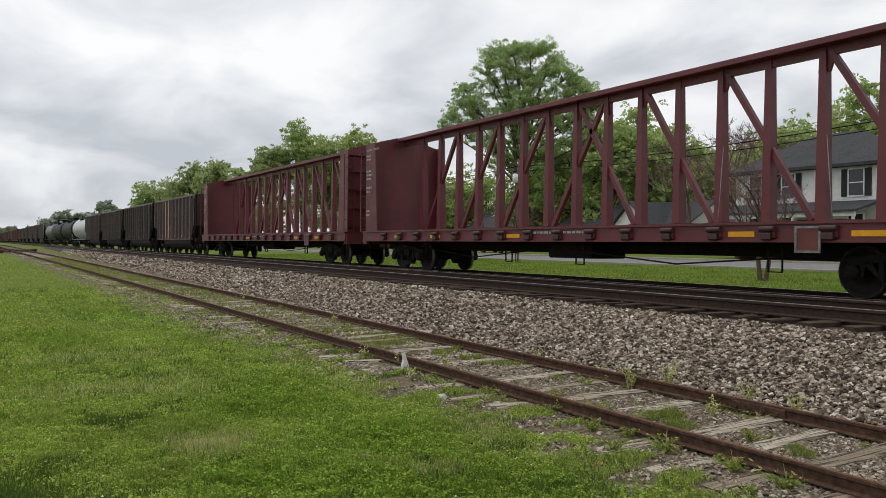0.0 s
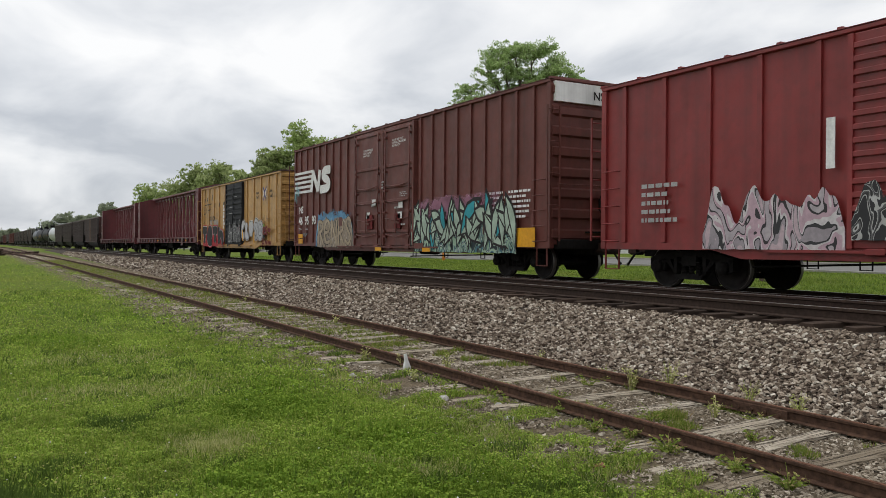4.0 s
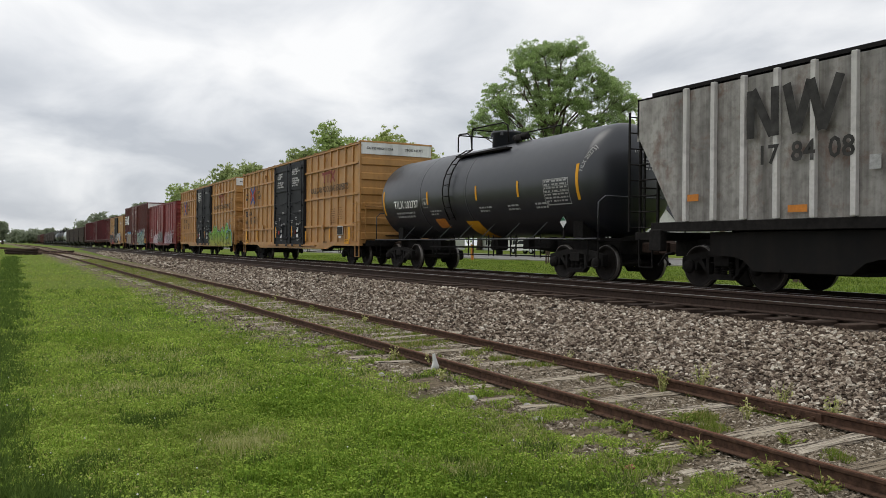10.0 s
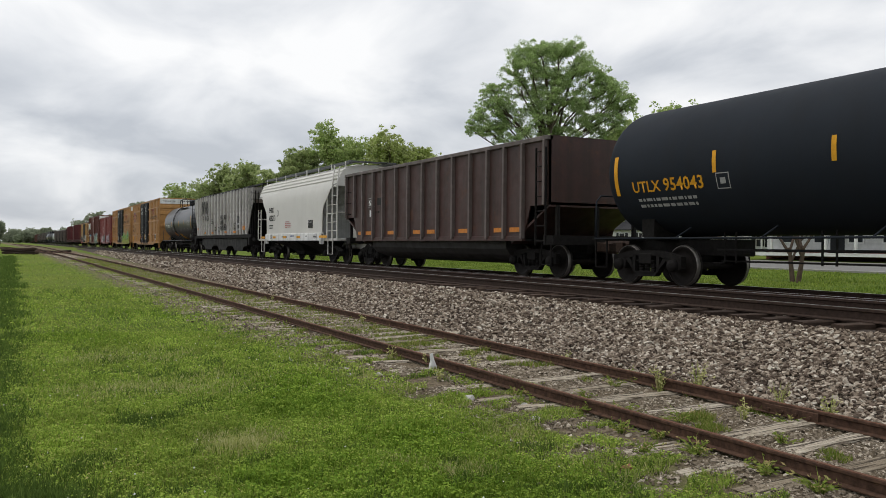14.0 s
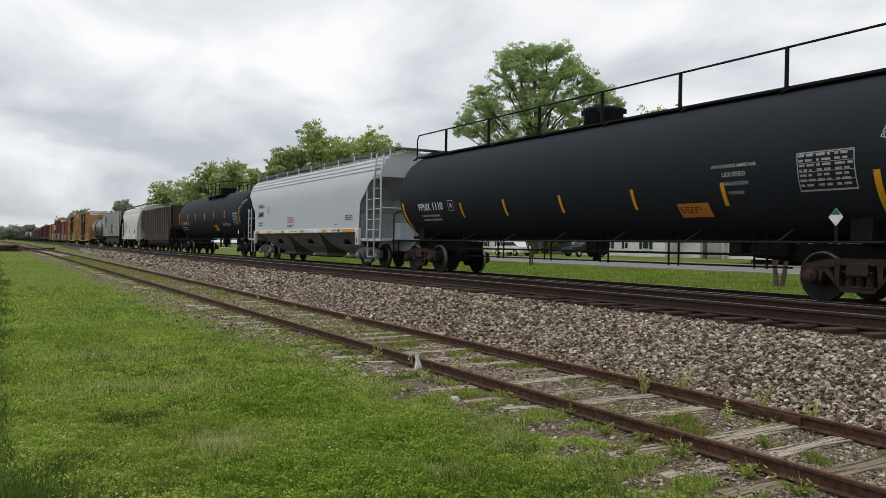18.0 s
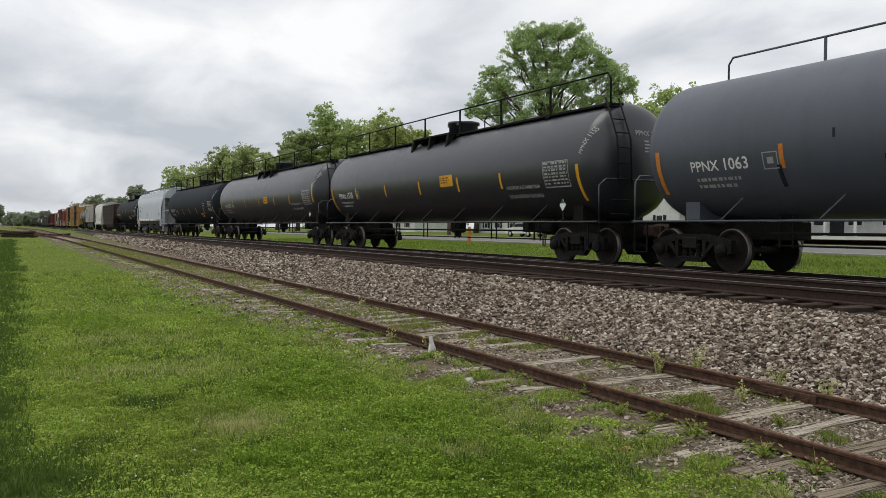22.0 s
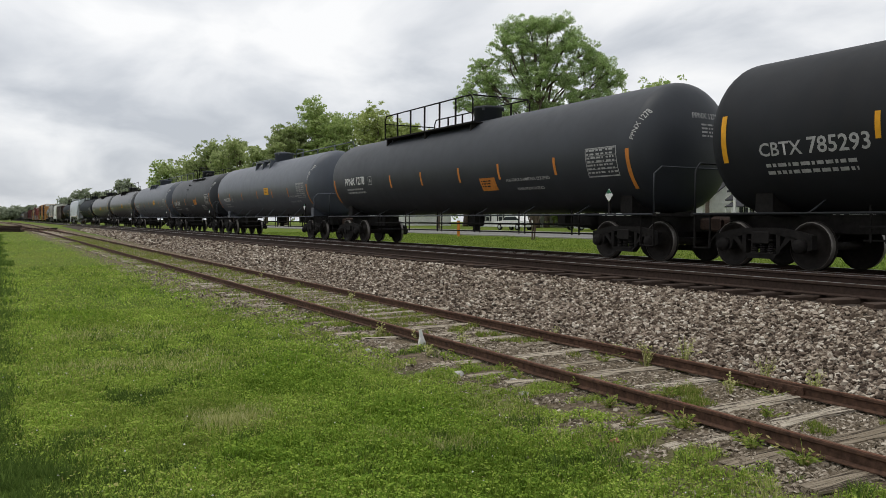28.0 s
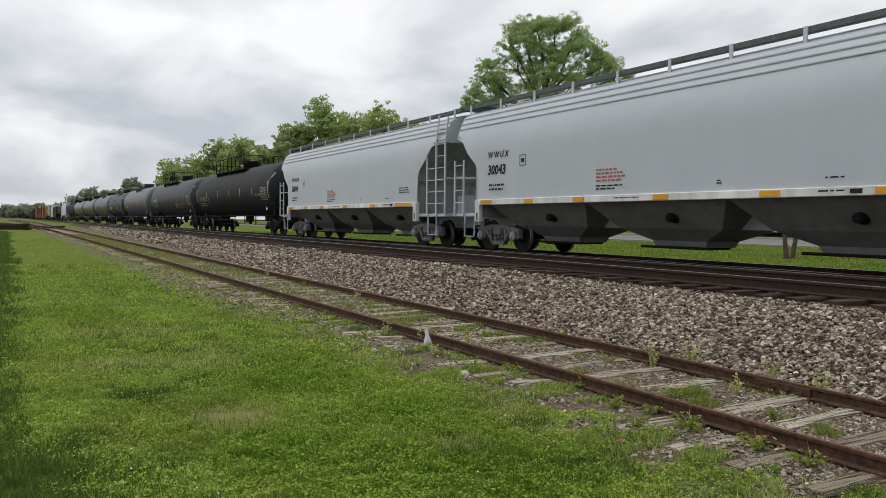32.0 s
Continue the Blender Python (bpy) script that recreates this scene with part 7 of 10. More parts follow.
    spray_panel(car, -2.25, 0.68, 5.75, 1.42, M["wild_mint"], x - 0.018, 14, 0.5)
    shards(car, -2.2, 0.72, 5.85, 1.45, 44, 14, x - 0.022, ("graf_mint", "graf_mint", "graf_mint", "graf_teal", "graf_mint", "graf_mint"))
    sprayed(car, "NA", -2.35, 1.62, 0.72, 0.42, [("graf_mint", 0.12)], x - 0.024, 0.1, 33)
    for yy, zz, w, h in ((-2.3, 0.95, 0.62, 0.18), (-6.4, 1.4, 0.55, 0.2)):
        sign(car, yy, zz, w, h, M["brown"], x - 0.03, "patch_plate")
    for yy in (0.6, -2.9):
        sign(car, yy, 0.8, 0.5, 0.12, M["yellow_strip"], x - 0.06, "reflective_strip")
    bars(car, -6.5, 2.35, 2.2, 0.8, 6, M["white"], x, 3, cols=2)
    sign(car, -8.0, 1.35, 0.8, 0.5, M["yellow_strip"], x)
    part("end_panel", Shape().box(-1.5, 1.5, -9.43, -9.33, 4.5, 5.0), M["roof_white"], car, "dirty white panel across the top of the end")
    ob = near_text(car, "NS 469593", 0, 0, 0.3, M["black"], 0, "end_number")
    ob.matrix_basis = pose(-0.3, -9.445, 4.62, 0, 0, 90)
    add(car)
    # red boxcar
    car = boxcar("bright red ribbed boxcar with silver graffiti", 161.45, 146.2, 4.5, "red", (155.4, 152.4), M["red"], 1.2, (), 9, None, None, None, tuple(1.3 + 0.22 * i for i in range(14)), "dark", False, 1.58)
    x = -1.64
    spray_panel(car, 4.6, 0.84, 3.0, 1.2, M["wild_chrome"], x - 0.012, 21, 0.45)
    spray_panel(car, 1.45, 1.0, 2.8, 1.05, M["wild_pale"], x - 0.08, 22, 0.4)
    spray_panel(car, -1.95, 0.84, 4.15, 1.2, M["wild_chrome"], x - 0.012, 23, 0.45)
    sprayed(car, "ANuL", -2.05, 0.95, 3.7, 0.9, [("graf_dark", 0.25), ("graf_lilac", 0.17)], x - 0.018, 0.08, 24)
    for k in range(3):
        sprayed(car, "wuw", -6.2, 1.85 - 0.26 * k, 0.8, 0.2, [("graf_white", 0.09)], x - 0.04, 0.1, 30 + k)
    sign(car, 1.95, 3.05, 0.16, 0.85, M["white"], x - 0.02, "paper_sheet")
    bars(car, 6.3, 2.2, 1.2, 0.9, 5, M["off_white"], x, 5)
    add(car)
    # two tall ochre boxcars
    for num, a, b in (("67  17  51", 143.85, 125.07), ("64  13  71", 123.08, 104.3)):
        c = (a + b) / 2
        doors = (136.9, 134.35, 132.0) if a > 130 else (116.17, 113.49, 111.22)
        car = boxcar("tall ochre boxcar with a grid of ribs and black doors", a, b, 5.05, "ochre", doors, M["black_paint"], 1.0, (1.68, 2.96, 4.22), 6, None, None, True, (1.14, 2.46, 3.59, 4.62), "dark", True, posts=(8.6, 7.77, 6.88, 6.02, 5.17, 4.3, 3.42, -3.27, -4.16, -5.02, -5.91, -6.8, -7.68, -8.55), door_rods=True)
        x = -1.665
        near_text(car, "next\nload", 8.49, 3.71, 0.29, M["black"], x, "slogan", bold=0.03, shear=0.2)
        near_text(car, "any\nroad", 5.9, 3.73, 0.31, M["black"], x, "slogan", bold=0.03, shear=0.2)
        crossed_sign(car, 7.5, 3.12, 1.24, 1.05, "logo_blue", "logo_red", x - 0.02)
        first = a > 130
        near_text(car, "TB", 7.58 if first else 8.5, 2.48, 0.28, M["black"], x, "reporting_mark", width=0.5, bold=0.03)
        near_text(car, "OX", 6.73 if first else 7.66, 2.49, 0.28, M["black"], x, "reporting_mark", width=0.54, bold=0.03)
        for txt, yy in zip(num.split(), (7.62, 6.71, 5.84) if first else (8.56, 7.6, 6.66)):
            near_text(car, txt, yy, 2.03, 0.29, M["black"], x, "car_number", width=0.46, bold=0.03)
        bars(car, 8.5, 1.85, 1.6, 0.16, 2, M["faint_print"], x, 17, cols=2)
        ly, lz = (7.71, 1.38) if first else (8.5, 1.09)
        sign(car, ly, lz, 0.54, 0.2, M["yellow_strip"], x + 0.02)
        bars(car, ly - 0.04, lz - 0.03, 0.46, 0.13, 2, M["black"], x + 0.012, 8)
        if not first:
            sign(car, 8.62, 1.61, 0.3, 0.5, M["yellow_strip"], x + 0.03)
            sign(car, 6.15, 1.6, 0.16, 0.5, M["yellow_strip"], x + 0.03)
        near_text(car, "RAILCAR POOLING EXPERTS", -3.52, 3.2, 0.34, M["black"], x, "slogan", width=4.75, bold=0.02)
        for k, pts in enumerate(([(0, 0.42), (1.1, 0.44)], [(0.33, 0.0), (0.33, 0.42)], [(0.8, 0.0), (0.8, 0.42)], [(1.12, 0.0), (1.7, 0.5)], [(1.2, 0.5), (1.68, 0.0)])):
            lay("logo_stroke", [pts], 0.17, car, M["logo_maroon"], x - 0.003 * k, -5.0, 3.6, "faded maroon stroke of a logo")
        bars(car, -6.1, 2.43, 0.6, 0.67, 7, M["faint_print"], x + 0.02, 6, cols=2)
        bars(car, -6.98, 2.46, 0.6, 0.55, 6, M["faint_print"], x + 0.02, 7, cols=2)
        sign(car, -6.96, 1.66, 0.61, 0.39, M["white"], x + 0.02)
        sign(car, -6.99, 1.63, 0.55, 0.33, M["black"], x)
        sign(car, -7.1, 1.24, 0.3, 0.1, M["white"], x + 0.02)
        sign(car, -8.21, 1.61, 0.25, 0.5, M["yellow_strip"], x + 0.02)
        sign(car, -5.9, 1.55, 0.1, 0.5, M["yellow_strip"], x + 0.02)
        sign(car, -2.6, 1.5, 0.1, 0.5, M["yellow_strip"], x + 0.02)
        sign(car, -7.83, 1.09, 0.47, 0.2, M["yellow_strip"], x + 0.02)
        bars(car, -7.87, 1.06, 0.4, 0.13, 2, M["black"], x + 0.012, 9)
        near_text(car, "XGH61E", -5.1, 0.92, 0.15, M["black"], x + 0.02, "small_mark")
        for yy, zz in ((4.3, 4.45), (4.6, 1.7), (-5.3, 4.55), (-5.2, 1.55)):
            part("door_stop", Shape().box(x - 0.06, x + 0.03, yy - 0.1, yy + 0.1, zz, zz + 0.2, 0.02), M["ochre"], car)
        y0 = doors[0] - c
        if first:
            near_text(car, "CERRAR Y BLOQUEAR\nAMBAS PUERTAS ANTES\nDE MOVER EL CARRO\nCLOSE AND LOCK\nBOTH DOORS BEFORE\nMOVING CAR", y0 - 0.62, 4.52, 0.12, M["white"], x - 0.05, "door_word", width=1.28)
            bars(car, doors[1] - c - 0.8, 4.55, 0.95, 0.16, 2, M["off_white"], x - 0.05, 21)
        else:
            near_text(car, "CLOSE THIS DOOR\nBEFORE CLOSING\nMAIN DOOR\n\nCIERRE ESTA PUERTA\nANTES DE CERRAR\nLA PUERTA PRINCIPAL", y0 - 0.72, 4.42, 0.12, M["white"], x - 0.05, "door_word", width=1.08)
            near_text(car, "CLOSE AND LOCK\nBOTH DOORS BEFORE\nMOVING CAR\n\nCIERRE Y PONGA\nEL SEGURO EN AMBAS\nPUERTAS ANTES DE\nMOVER EL CARRO", doors[1] - c - 0.55, 4.52, 0.12, M["white"], x - 0.05, "door_word", width=1.15)
        for dd in (y0 - 0.2, doors[1] - c - 0.25):
            for k, (dy, zz, w, h) in enumerate(((0.15, 2.05, 0.35, 0.18), (0.8, 2.2, 0.4, 0.2), (0.95, 1.9, 0.5, 0.12), (1.4, 2.5, 0.5, 0.12), (1.5, 1.95, 0.5, 0.12), (0.15, 1.6, 0.3, 0.2), (1.1, 1.1, 0.35, 0.08))):
                bars(car, dd - dy, zz, w, h, 2, M["off_white"], x - 0.06, k)
            sign(car, dd - 1.05, 1.68, 0.25, 0.22, M["white"], x - 0.06)
            sign(car, dd - 1.05, 1.36, 0.25, 0.2, M["white"], x - 0.06)
            sign(car, dd - 0.72, 1.55, 0.18, 0.18, M["logo_red"], x - 0.06)
            sign(car, dd - 0.2, 1.75, 0.1, 0.55, M["yellow_strip"], x - 0.06)
        if a > 130:
            mural(car, -2.2, 0.72, 6.95, x - 0.07)
            for k in range(4):
                sprayed(car, ("SAw", "RuNv", "wAZR", "NeuLw")[k], -8.35, 3.55 - 0.27 * k, 0.9, 0.24, [("graf_dark", 0.06)], x - 0.03, 0.15, 43 + k)
        ob = near_text(car, "EXCESS HEIGHT CAR", 0, 0, 0.125, M["black"], 0, "end_word")
        ob.matrix_basis = pose(-1.35, -9.46, 4.75, 0, 0, 90)
        ob = near_text(car, "TBOX " + num.replace(" ", ""), 0, 0, 0.14, M["black"], 0, "end_word")
        ob.matrix_basis = pose(0.35, -9.46, 4.75, 0, 0, 90)
        add(car)
    # tank with centre ladder
    car = tank_car("glossy black tank car with a railed platform and yellow panel", 102.2, 90.22, "black_gloss", 1.47, 2.6, "yellow_strip", (98.56, 95.26, 92.94), None, None, -0.36, 0.44, None, "dark", True, 0.62, (2.9, -0.3), 2.47, -1, ((0.2, 1.1, 0.46), (-2.0, 0.2, 0.54)), end_z=(2.44, 2.5))
    tank_marks(car, "TILX", "202737", 101.3, 99.3, 2.2)
    for a, b, zz, hh, col in ((98.4, 97.7, 1.62, 0.3, "orange_strip"), (96.42, 95.64, 1.4, 0.5, "yellow_strip")):
        sign(car, a - 96.21, zz + hh / 2, a - b, hh, M[col], 0.008, "notice_panel", (2.6, 1.47))
    for place in (98.5, 95.2, 93.6, 92.2):
        bars(car, place - 96.21, 2.05, 0.85, 0.2, 2, M["off_white"], 0.008, int(place * 3), "stencil_block", (2.6, 1.47))
    add(car)
    # old grey hopper with black bays
    car = covered_hopper("weathered grey ribbed covered hopper with soot-black bays", 79.45, 8.4, 7.9, 7.2, 4.28, "old_grey", "dark", 3, 1.03, "soot", posts=(6.86, 6.11, 5.36, 4.6, 3.82, 3.04, 2.22, 1.27, 0.34, -0.6, -1.54, -2.45, -3.28, -4.08, -4.87, -5.64, -6.38, -7.08))
    x = -1.7
    lay("logo_stroke", [[(0, 0), (0.0, 0.9)], [(0.04, 0.9), (0.5, 0.02)], [(0.55, 0.0), (0.55, 0.9)], [(0.8, 0.9), (1.02, 0.0)], [(1.02, 0), (1.3, 0.9)], [(1.3, 0.9), (1.54, 0.0)], [(1.54, 0.0), (1.88, 0.9)]], 0.26, car, M["worn_black"], x, 5.15, 2.92, "large worn black logo")
    for txt, yy in (("17", 5.0), ("84", 4.25), ("08", 3.5)):
        near_text(car, txt, yy, 2.42, 0.38, M["worn_black"], x, "car_number", width=0.5, bold=0.02)
    for k, (yy, w, zz) in enumerate(((-0.61, 0.70, 2.70), (-1.58, 0.74, 2.71), (-0.61, 0.74, 2.37), (-0.62, 0.82, 2.03), (-1.55, 0.79, 2.02))):
        bars(car, yy, zz, w, 0.6, 1, M["worn_black"], x, 50 + k, "name_bars")
    bars(car, 2.15, 2.5, 0.55, 0.36, 3, M["black"], x, 52)
    sign(car, 2.75, 2.4, 0.2, 0.24, M["off_white"], x + 0.02)
    for k, (yy, zz) in enumerate(((1.2, 2.05), (0.2, 1.95), (-1.5, 2.1), (-4.1, 2.1))):
        bars(car, yy, zz, 0.6, 0.4, 4, M["worn_black"], x + 0.02, 60 + k)
    sign(car, -4.98, 2.55, 0.56, 0.46, M["dark_bay"], x + 0.04)
    sign(car, -5.0, 2.1, 0.52, 0.42, M["off_white"], x + 0.04)
    sign(car, -5.07, 2.0, 0.38, 0.22, M["black"], x + 0.03)
    for yy, ln in ((4.3, 0.4), (2.0, 0.5), (-1.78, 0.55), (-4.15, 0.6)):
        sign(car, yy, 1.64, ln, 0.13, M["orange_strip"], x)
    sign(car, 6.75, 1.95, 0.3, 0.14, M["orange_strip"], x)
    sign(car, -6.42, 1.92, 0.52, 0.24, M["orange_strip"], x)
    add(car)
    # short cream hopper
    car = curved_hopper("short cream covered hopper with curved sides", 63.75, 6.15, 4.45, 4.5, "cream", "dark", 2, (1.02, 1.38), "dark_bay", ((5.0, 0.7), (2.85, 0.5), (1.0, 0.5), (-1.2, 0.5), (-4.7, 1.0)))
    near_text(car, "SHPX", 3.99, 2.53, 0.34, M["black"], -1.612, "reporting_mark", width=0.87, bold=0.03)
    near_text(car, "435213", 3.99, 2.09, 0.32, M["black"], -1.612, "car_number", width=1.16, bold=0.03)
    bars(car, 3.9, 1.86, 0.95, 0.26, 2, M["black"], -1.612, 3)
    bars(car, 1.1, 2.0, 1.0, 0.36, 4, M["red_text"], -1.612, 4)
    for k in (0, 1):
        sign(car, 2.55 - 0.03 * k, 2.6 - 0.03 * k, 0.24 - 0.06 * k, 0.3 - 0.06 * k, M["black" if k == 0 else "cream"], -1.608 - 0.004 * k, "inspection_box")
    sign(car, -2.55, 1.98, 0.62, 0.36, M["black"], -1.612)
    for k in range(2):
        bars(car, -2.6 - 0.3 * k, 1.94, 0.25, 0.12, 2, M["off_white"], -1.622, 11 + k)
    bars(car, 1.5, 1.26, 1.0, 0.12, 2, M["black"], -1.656, 6)
    bars(car, 0.1, 1.28, 0.9, 0.13, 1, M["logo_blue"], -1.656, 7, "slogan_bars")
    bars(car, -3.4, 1.3, 0.7, 0.2, 3, M["black"], -1.656, 8)
    bars(car, -2.3, 1.26, 0.3, 0.1, 1, M["black"], -1.656, 9)
    for yy in (3.5, -4.55):
        sign(car, yy, 1.33, 0.14, 0.2, M["black"], -1.652, "jacking_slot")
    add(car)
    # brown gondola
    car = open_hopper("dark brown ribbed coal gondola with a black tub", 56.5, 41.97, 3.77, "coal_brown", 1.0, posts=(7.1, 6.20, 5.31, 4.27, 3.34, 2.20, 1.16, 0.04, -1.05, -2.10, -3.19, -4.20, -5.13, -6.05, -7.1), strips=(5.59, 4.81, 2.70, 0.55, -0.52, -2.70, -4.80, -5.64))
    near_text(car, "NS", 4.8, 2.38, 0.32, M["white"], -1.566, "reporting_mark", width=0.4, bold=0.03)
    for a, b, lo, hi in ((4.82, 4.2, 2.66, 2.68), (4.82, 4.2, 2.32, 2.34)):
        sign(car, a, hi, a - b, hi - lo, M["off_white"], -1.56, "mark_frame")
    sign(car, 4.7, 2.2, 0.12, 0.25, M["white"], -1.56, "paper_tag")
    sign(car, 3.98, 2.65, 0.48, 0.27, M["black"], -1.556, "patch_plate")
    bars(car, 4.5, 2.15, 1.0, 0.14, 1, M["worn_black"], -1.56, 12)
    add(car)
    # tank with yellow lettering
    car = tank_car("dull black tank car with yellow lettering", 39.42, 22.2, "black_satin", 1.5, 2.62, "yellow_strip", (36.44, 33.75, 30.91, 28.29, 25.6), None, (-3.2, 1.1), -0.2, 0.5, None, "dark", False, None, (), 2.6, end_z=(2.5, 2.5))
    tank_marks(car, "UTLX", "954043", 38.91, 36.77, 2.1, "yellow_strip", (26.4, 24.6, 1.9, ("EMPTY RETURN",)), (28.77, 27.9, 1.82, 0.36, "yellow_strip"))
    add(car)
    # long grey hopper
    ww = []
    for num, cc in (("30048", 11.4), ("30014", -165.95), ("30043", -184.1)):
        car = curved_hopper("new pale grey covered hopper with rounded sides", cc - 0.04, 8.9, 7.08, 6.78, "hopper_grey", "grey", 3, strips=((6.5, 0.6), (4.35, 0.4), (2.2, 0.4), (-0.6, 0.45), (-3.4, 0.45), (-6.1, 1.3)), lead=8.4)
        near_text(car, "W W U X", 6.5, 2.7, 0.36, M["black"], -1.612, "reporting_mark", width=1.12, bold=0.03, shear=0.2)
        near_text(car, num, 6.5, 2.23, 0.36, M["black"], -1.612, "car_number", width=0.95, bold=0.03, shear=0.12)
        bars(car, 6.42, 1.95, 0.85, 0.24, 2, M["black"], -1.612, 2)
        bars(car, 1.6, 2.14, 1.05, 0.34, 4, M["red_text"], -1.612, 4)
        bars(car, 1.6, 1.76, 1.1, 0.14, 2, M["black"], -1.612, 5)
        bars(car, -5.68, 2.05, 0.85, 0.24, 3, M["black"], -1.612, 4, cols=2)
        bars(car, -2.1, 1.74, 0.16, 0.1, 2, M["black"], -1.612, 14)
        bars(car, -4.5, 1.7, 0.4, 0.05, 1, M["black"], -1.612, 15)
        s = Shape()
        for a, b, lo, hi in ((0, 0.3, 0.28, 0.3), (0, 0.3, 0, 0.02), (0, 0.02, 0, 0.3), (0.28, 0.3, 0, 0.3), (0.08, 0.22, 0.1, 0.2)):
            patch(s, 4.85 - b, 4.85 - a, 2.4 + lo, 2.4 + hi, -1.612)
        part("inspection_box", s, M["black"], car)
        bars(car, 0.9, 1.46, 0.9, 0.05, 1, M["black"], -1.652, 6)
        bars(car, -4.4, 1.47, 0.8, 0.06, 1, M["black"], -1.652, 8)
        sign(car, -5.0, 1.48, 0.22, 0.08, M["black"], -1.652)
        ww.append(car)
    add(ww[0])
    # ammonia tanks
    amm = ("ANHYDROUS AMMONIA", "INHALATION HAZARD")
    car = tank_car("dull black tank car with a full-length top walkway", 0.73, -16.6, "black_satin", 1.5, 2.6, "yellow_strip", (-3.18, -5.57, -8.15, -10.82, -13.4), None, None, -0.17, 0.5, (-8.98, 9.1), "rusty", False, None, (), 2.0, end_z=(1.9, 1.8), rail_posts=(-8.46, -6.34, -3.59, -0.96, 1.7, 4.33, 7.0))
    tank_marks(car, "PPNX", "1110", -0.39, -2.06, 2.05, "white", (-13.17, -14.25, 2.5, ("ANHYDROUS AMMONIA", "LIQUEFIED", "INHALATION", "HAZARD")), (-12.07, -12.93, 1.72, 0.28, "orange_strip"))
    add(car)
    car = tank_car("glossy black ammonia tank car with walkway and yellow panel", -19.35, -37.77, "black_gloss", 1.5, 2.6, "yellow_strip", (-22.6, -25.52, -28.5, -31.52, -34.19), None, (-1.04, 1.5), -0.2, 0.5, (-9.65, 9.4), "dark", True, -9.85, end_z=(2.07, 2.5))
    tank_marks(car, "PPNX", "1227", -20.37, -21.86, 2.08, "white", (-34.34, -36.0, 1.98, amm), (-29.52, -30.34, 2.33, 0.36, "yellow_strip"))
    add(car)
    car = tank_car("glossy black ammonia tank car with walkway, ladder and yellow panel", -40.5, -57.82, "black_gloss", 1.5, 2.6, "yellow_strip", (-43.2, -46.1, -48.97, -51.69, -54.22), None, (-1.1, 1.5), -0.3, 0.5, (-9.0, 8.9), "dark", True, -9.45, end_z=(2.07, 2.05))
    tank_marks(car, "PPNX", "1155", -41.24, -42.8, 2.08, "white", (-54.44, -56.1, 1.98, amm), (-50.54, -51.4, 2.4, 0.36, "yellow_strip"))
    add(car)
    car = tank_car("matt grey ammonia tank car with yellow panel", -60.7, -77.89, "tank_grey", 1.52, 2.62, "orange_strip", (-63.88, -66.6, -69.3, -71.64, -74.38), None, (-1.1, 1.5), -0.3, 0.5, (-8.9, 8.7), "dark", True, None, (), 2.25, 1)
    for yy, zz, w, h in ((-63.75, 2.1, 0.1, 0.4), (-65.85, 2.15, 0.14, 0.65), (-64.95, 2.65, 0.05, 0.16)):
        sign(car, yy + 69.295, zz, w, h, M["black_satin"], 0.008, "scuff", (2.62, 1.52), "dark scuff on the paint")
    tank_marks(car, "PPNX", "1063", -61.61, -63.1, 2.08, "white", (-74.71, -76.2, 2.0, amm), (-71.78, -72.5, 2.42, 0.36, "yellow_strip"))
    add(car)
    car = tank_car("matt black shorter tank car with orange panel", -80.73, -93.48, "dull_black", 1.5, 2.58, "orange_strip", (-82.37, -85.45, -89.29), None, None, 0.35, 0.42, None, "dark", False, None, (0.9,), 2.25, -1, ((-0.4, 0.78, 0.5), (-2.8, -1.0, 0.56)), end_z=(2.22, 2.22))
    for k in range(5):
        a = math.radians(20 + 14 * k)
        part("rung", Shape().tube([(-1.5 * math.cos(a), 0.85, 2.58 + 1.5 * math.sin(a)), (-1.58 * math.cos(a), 0.85, 2.58 + 1.58 * math.sin(a)), (-1.58 * math.cos(a), 0.4, 2.58 + 1.58 * math.sin(a)), (-1.5 * math.cos(a), 0.4, 2.58 + 1.5 * math.sin(a))], 0.017, 5), M["steel_black"], car)
    for yy in (0.9, 0.35):
        part("stirrup_rail", Shape().tube([(-1.3, yy, 1.3), (-1.5, yy, 1.0), (-1.5, yy, 0.45)], 0.02, 5), M["steel_black"], car)
    part("stirrup_step", Shape().box(-1.56, -1.42, 0.35, 0.9, 0.44, 0.47), M["steel_black"], car)
    bars(car, 1.0 - 1.55, 1.95, 0.85, 0.2, 2, M["off_white"], 0.008, 301, "stencil_block", (2.58, 1.5))
    bars(car, 2.2, 1.78, 0.6, 0.22, 3, M["off_white"], 0.008, 302, "stencil_block", (2.58, 1.5))
    bars(car, -3.6, 1.9, 1.4, 0.32, 4, M["off_white"], 0.008, 303, "stencil_block", (2.58, 1.5))
    tank_marks(car, "CGTX", "22039", -81.41, -83.58, 2.02, "white", None, (-88.39, -89.17, 2.15, 0.36, "orange_strip"), False)
    add(car)
    car = tank_car("matt grey ammonia tank car with yellow panel", -96.2, -112.8, "tank_grey", 1.52, 2.62, "orange_strip", (-98.92, -101.62, -104.72, -107.4, -110.0), None, (-1.3, 1.3), -0.4, 0.5, (-8.6, 8.4), "dark", True, None, (), 2.25, 1, rail_up=0.44)
    tank_marks(car, "PPNX", "1109", -97.39, -98.84, 2.02, "white", (-110.0, -111.5, 2.0, amm), (-106.1, -106.88, 2.4, 0.36, "yellow_strip"))
    add(car)
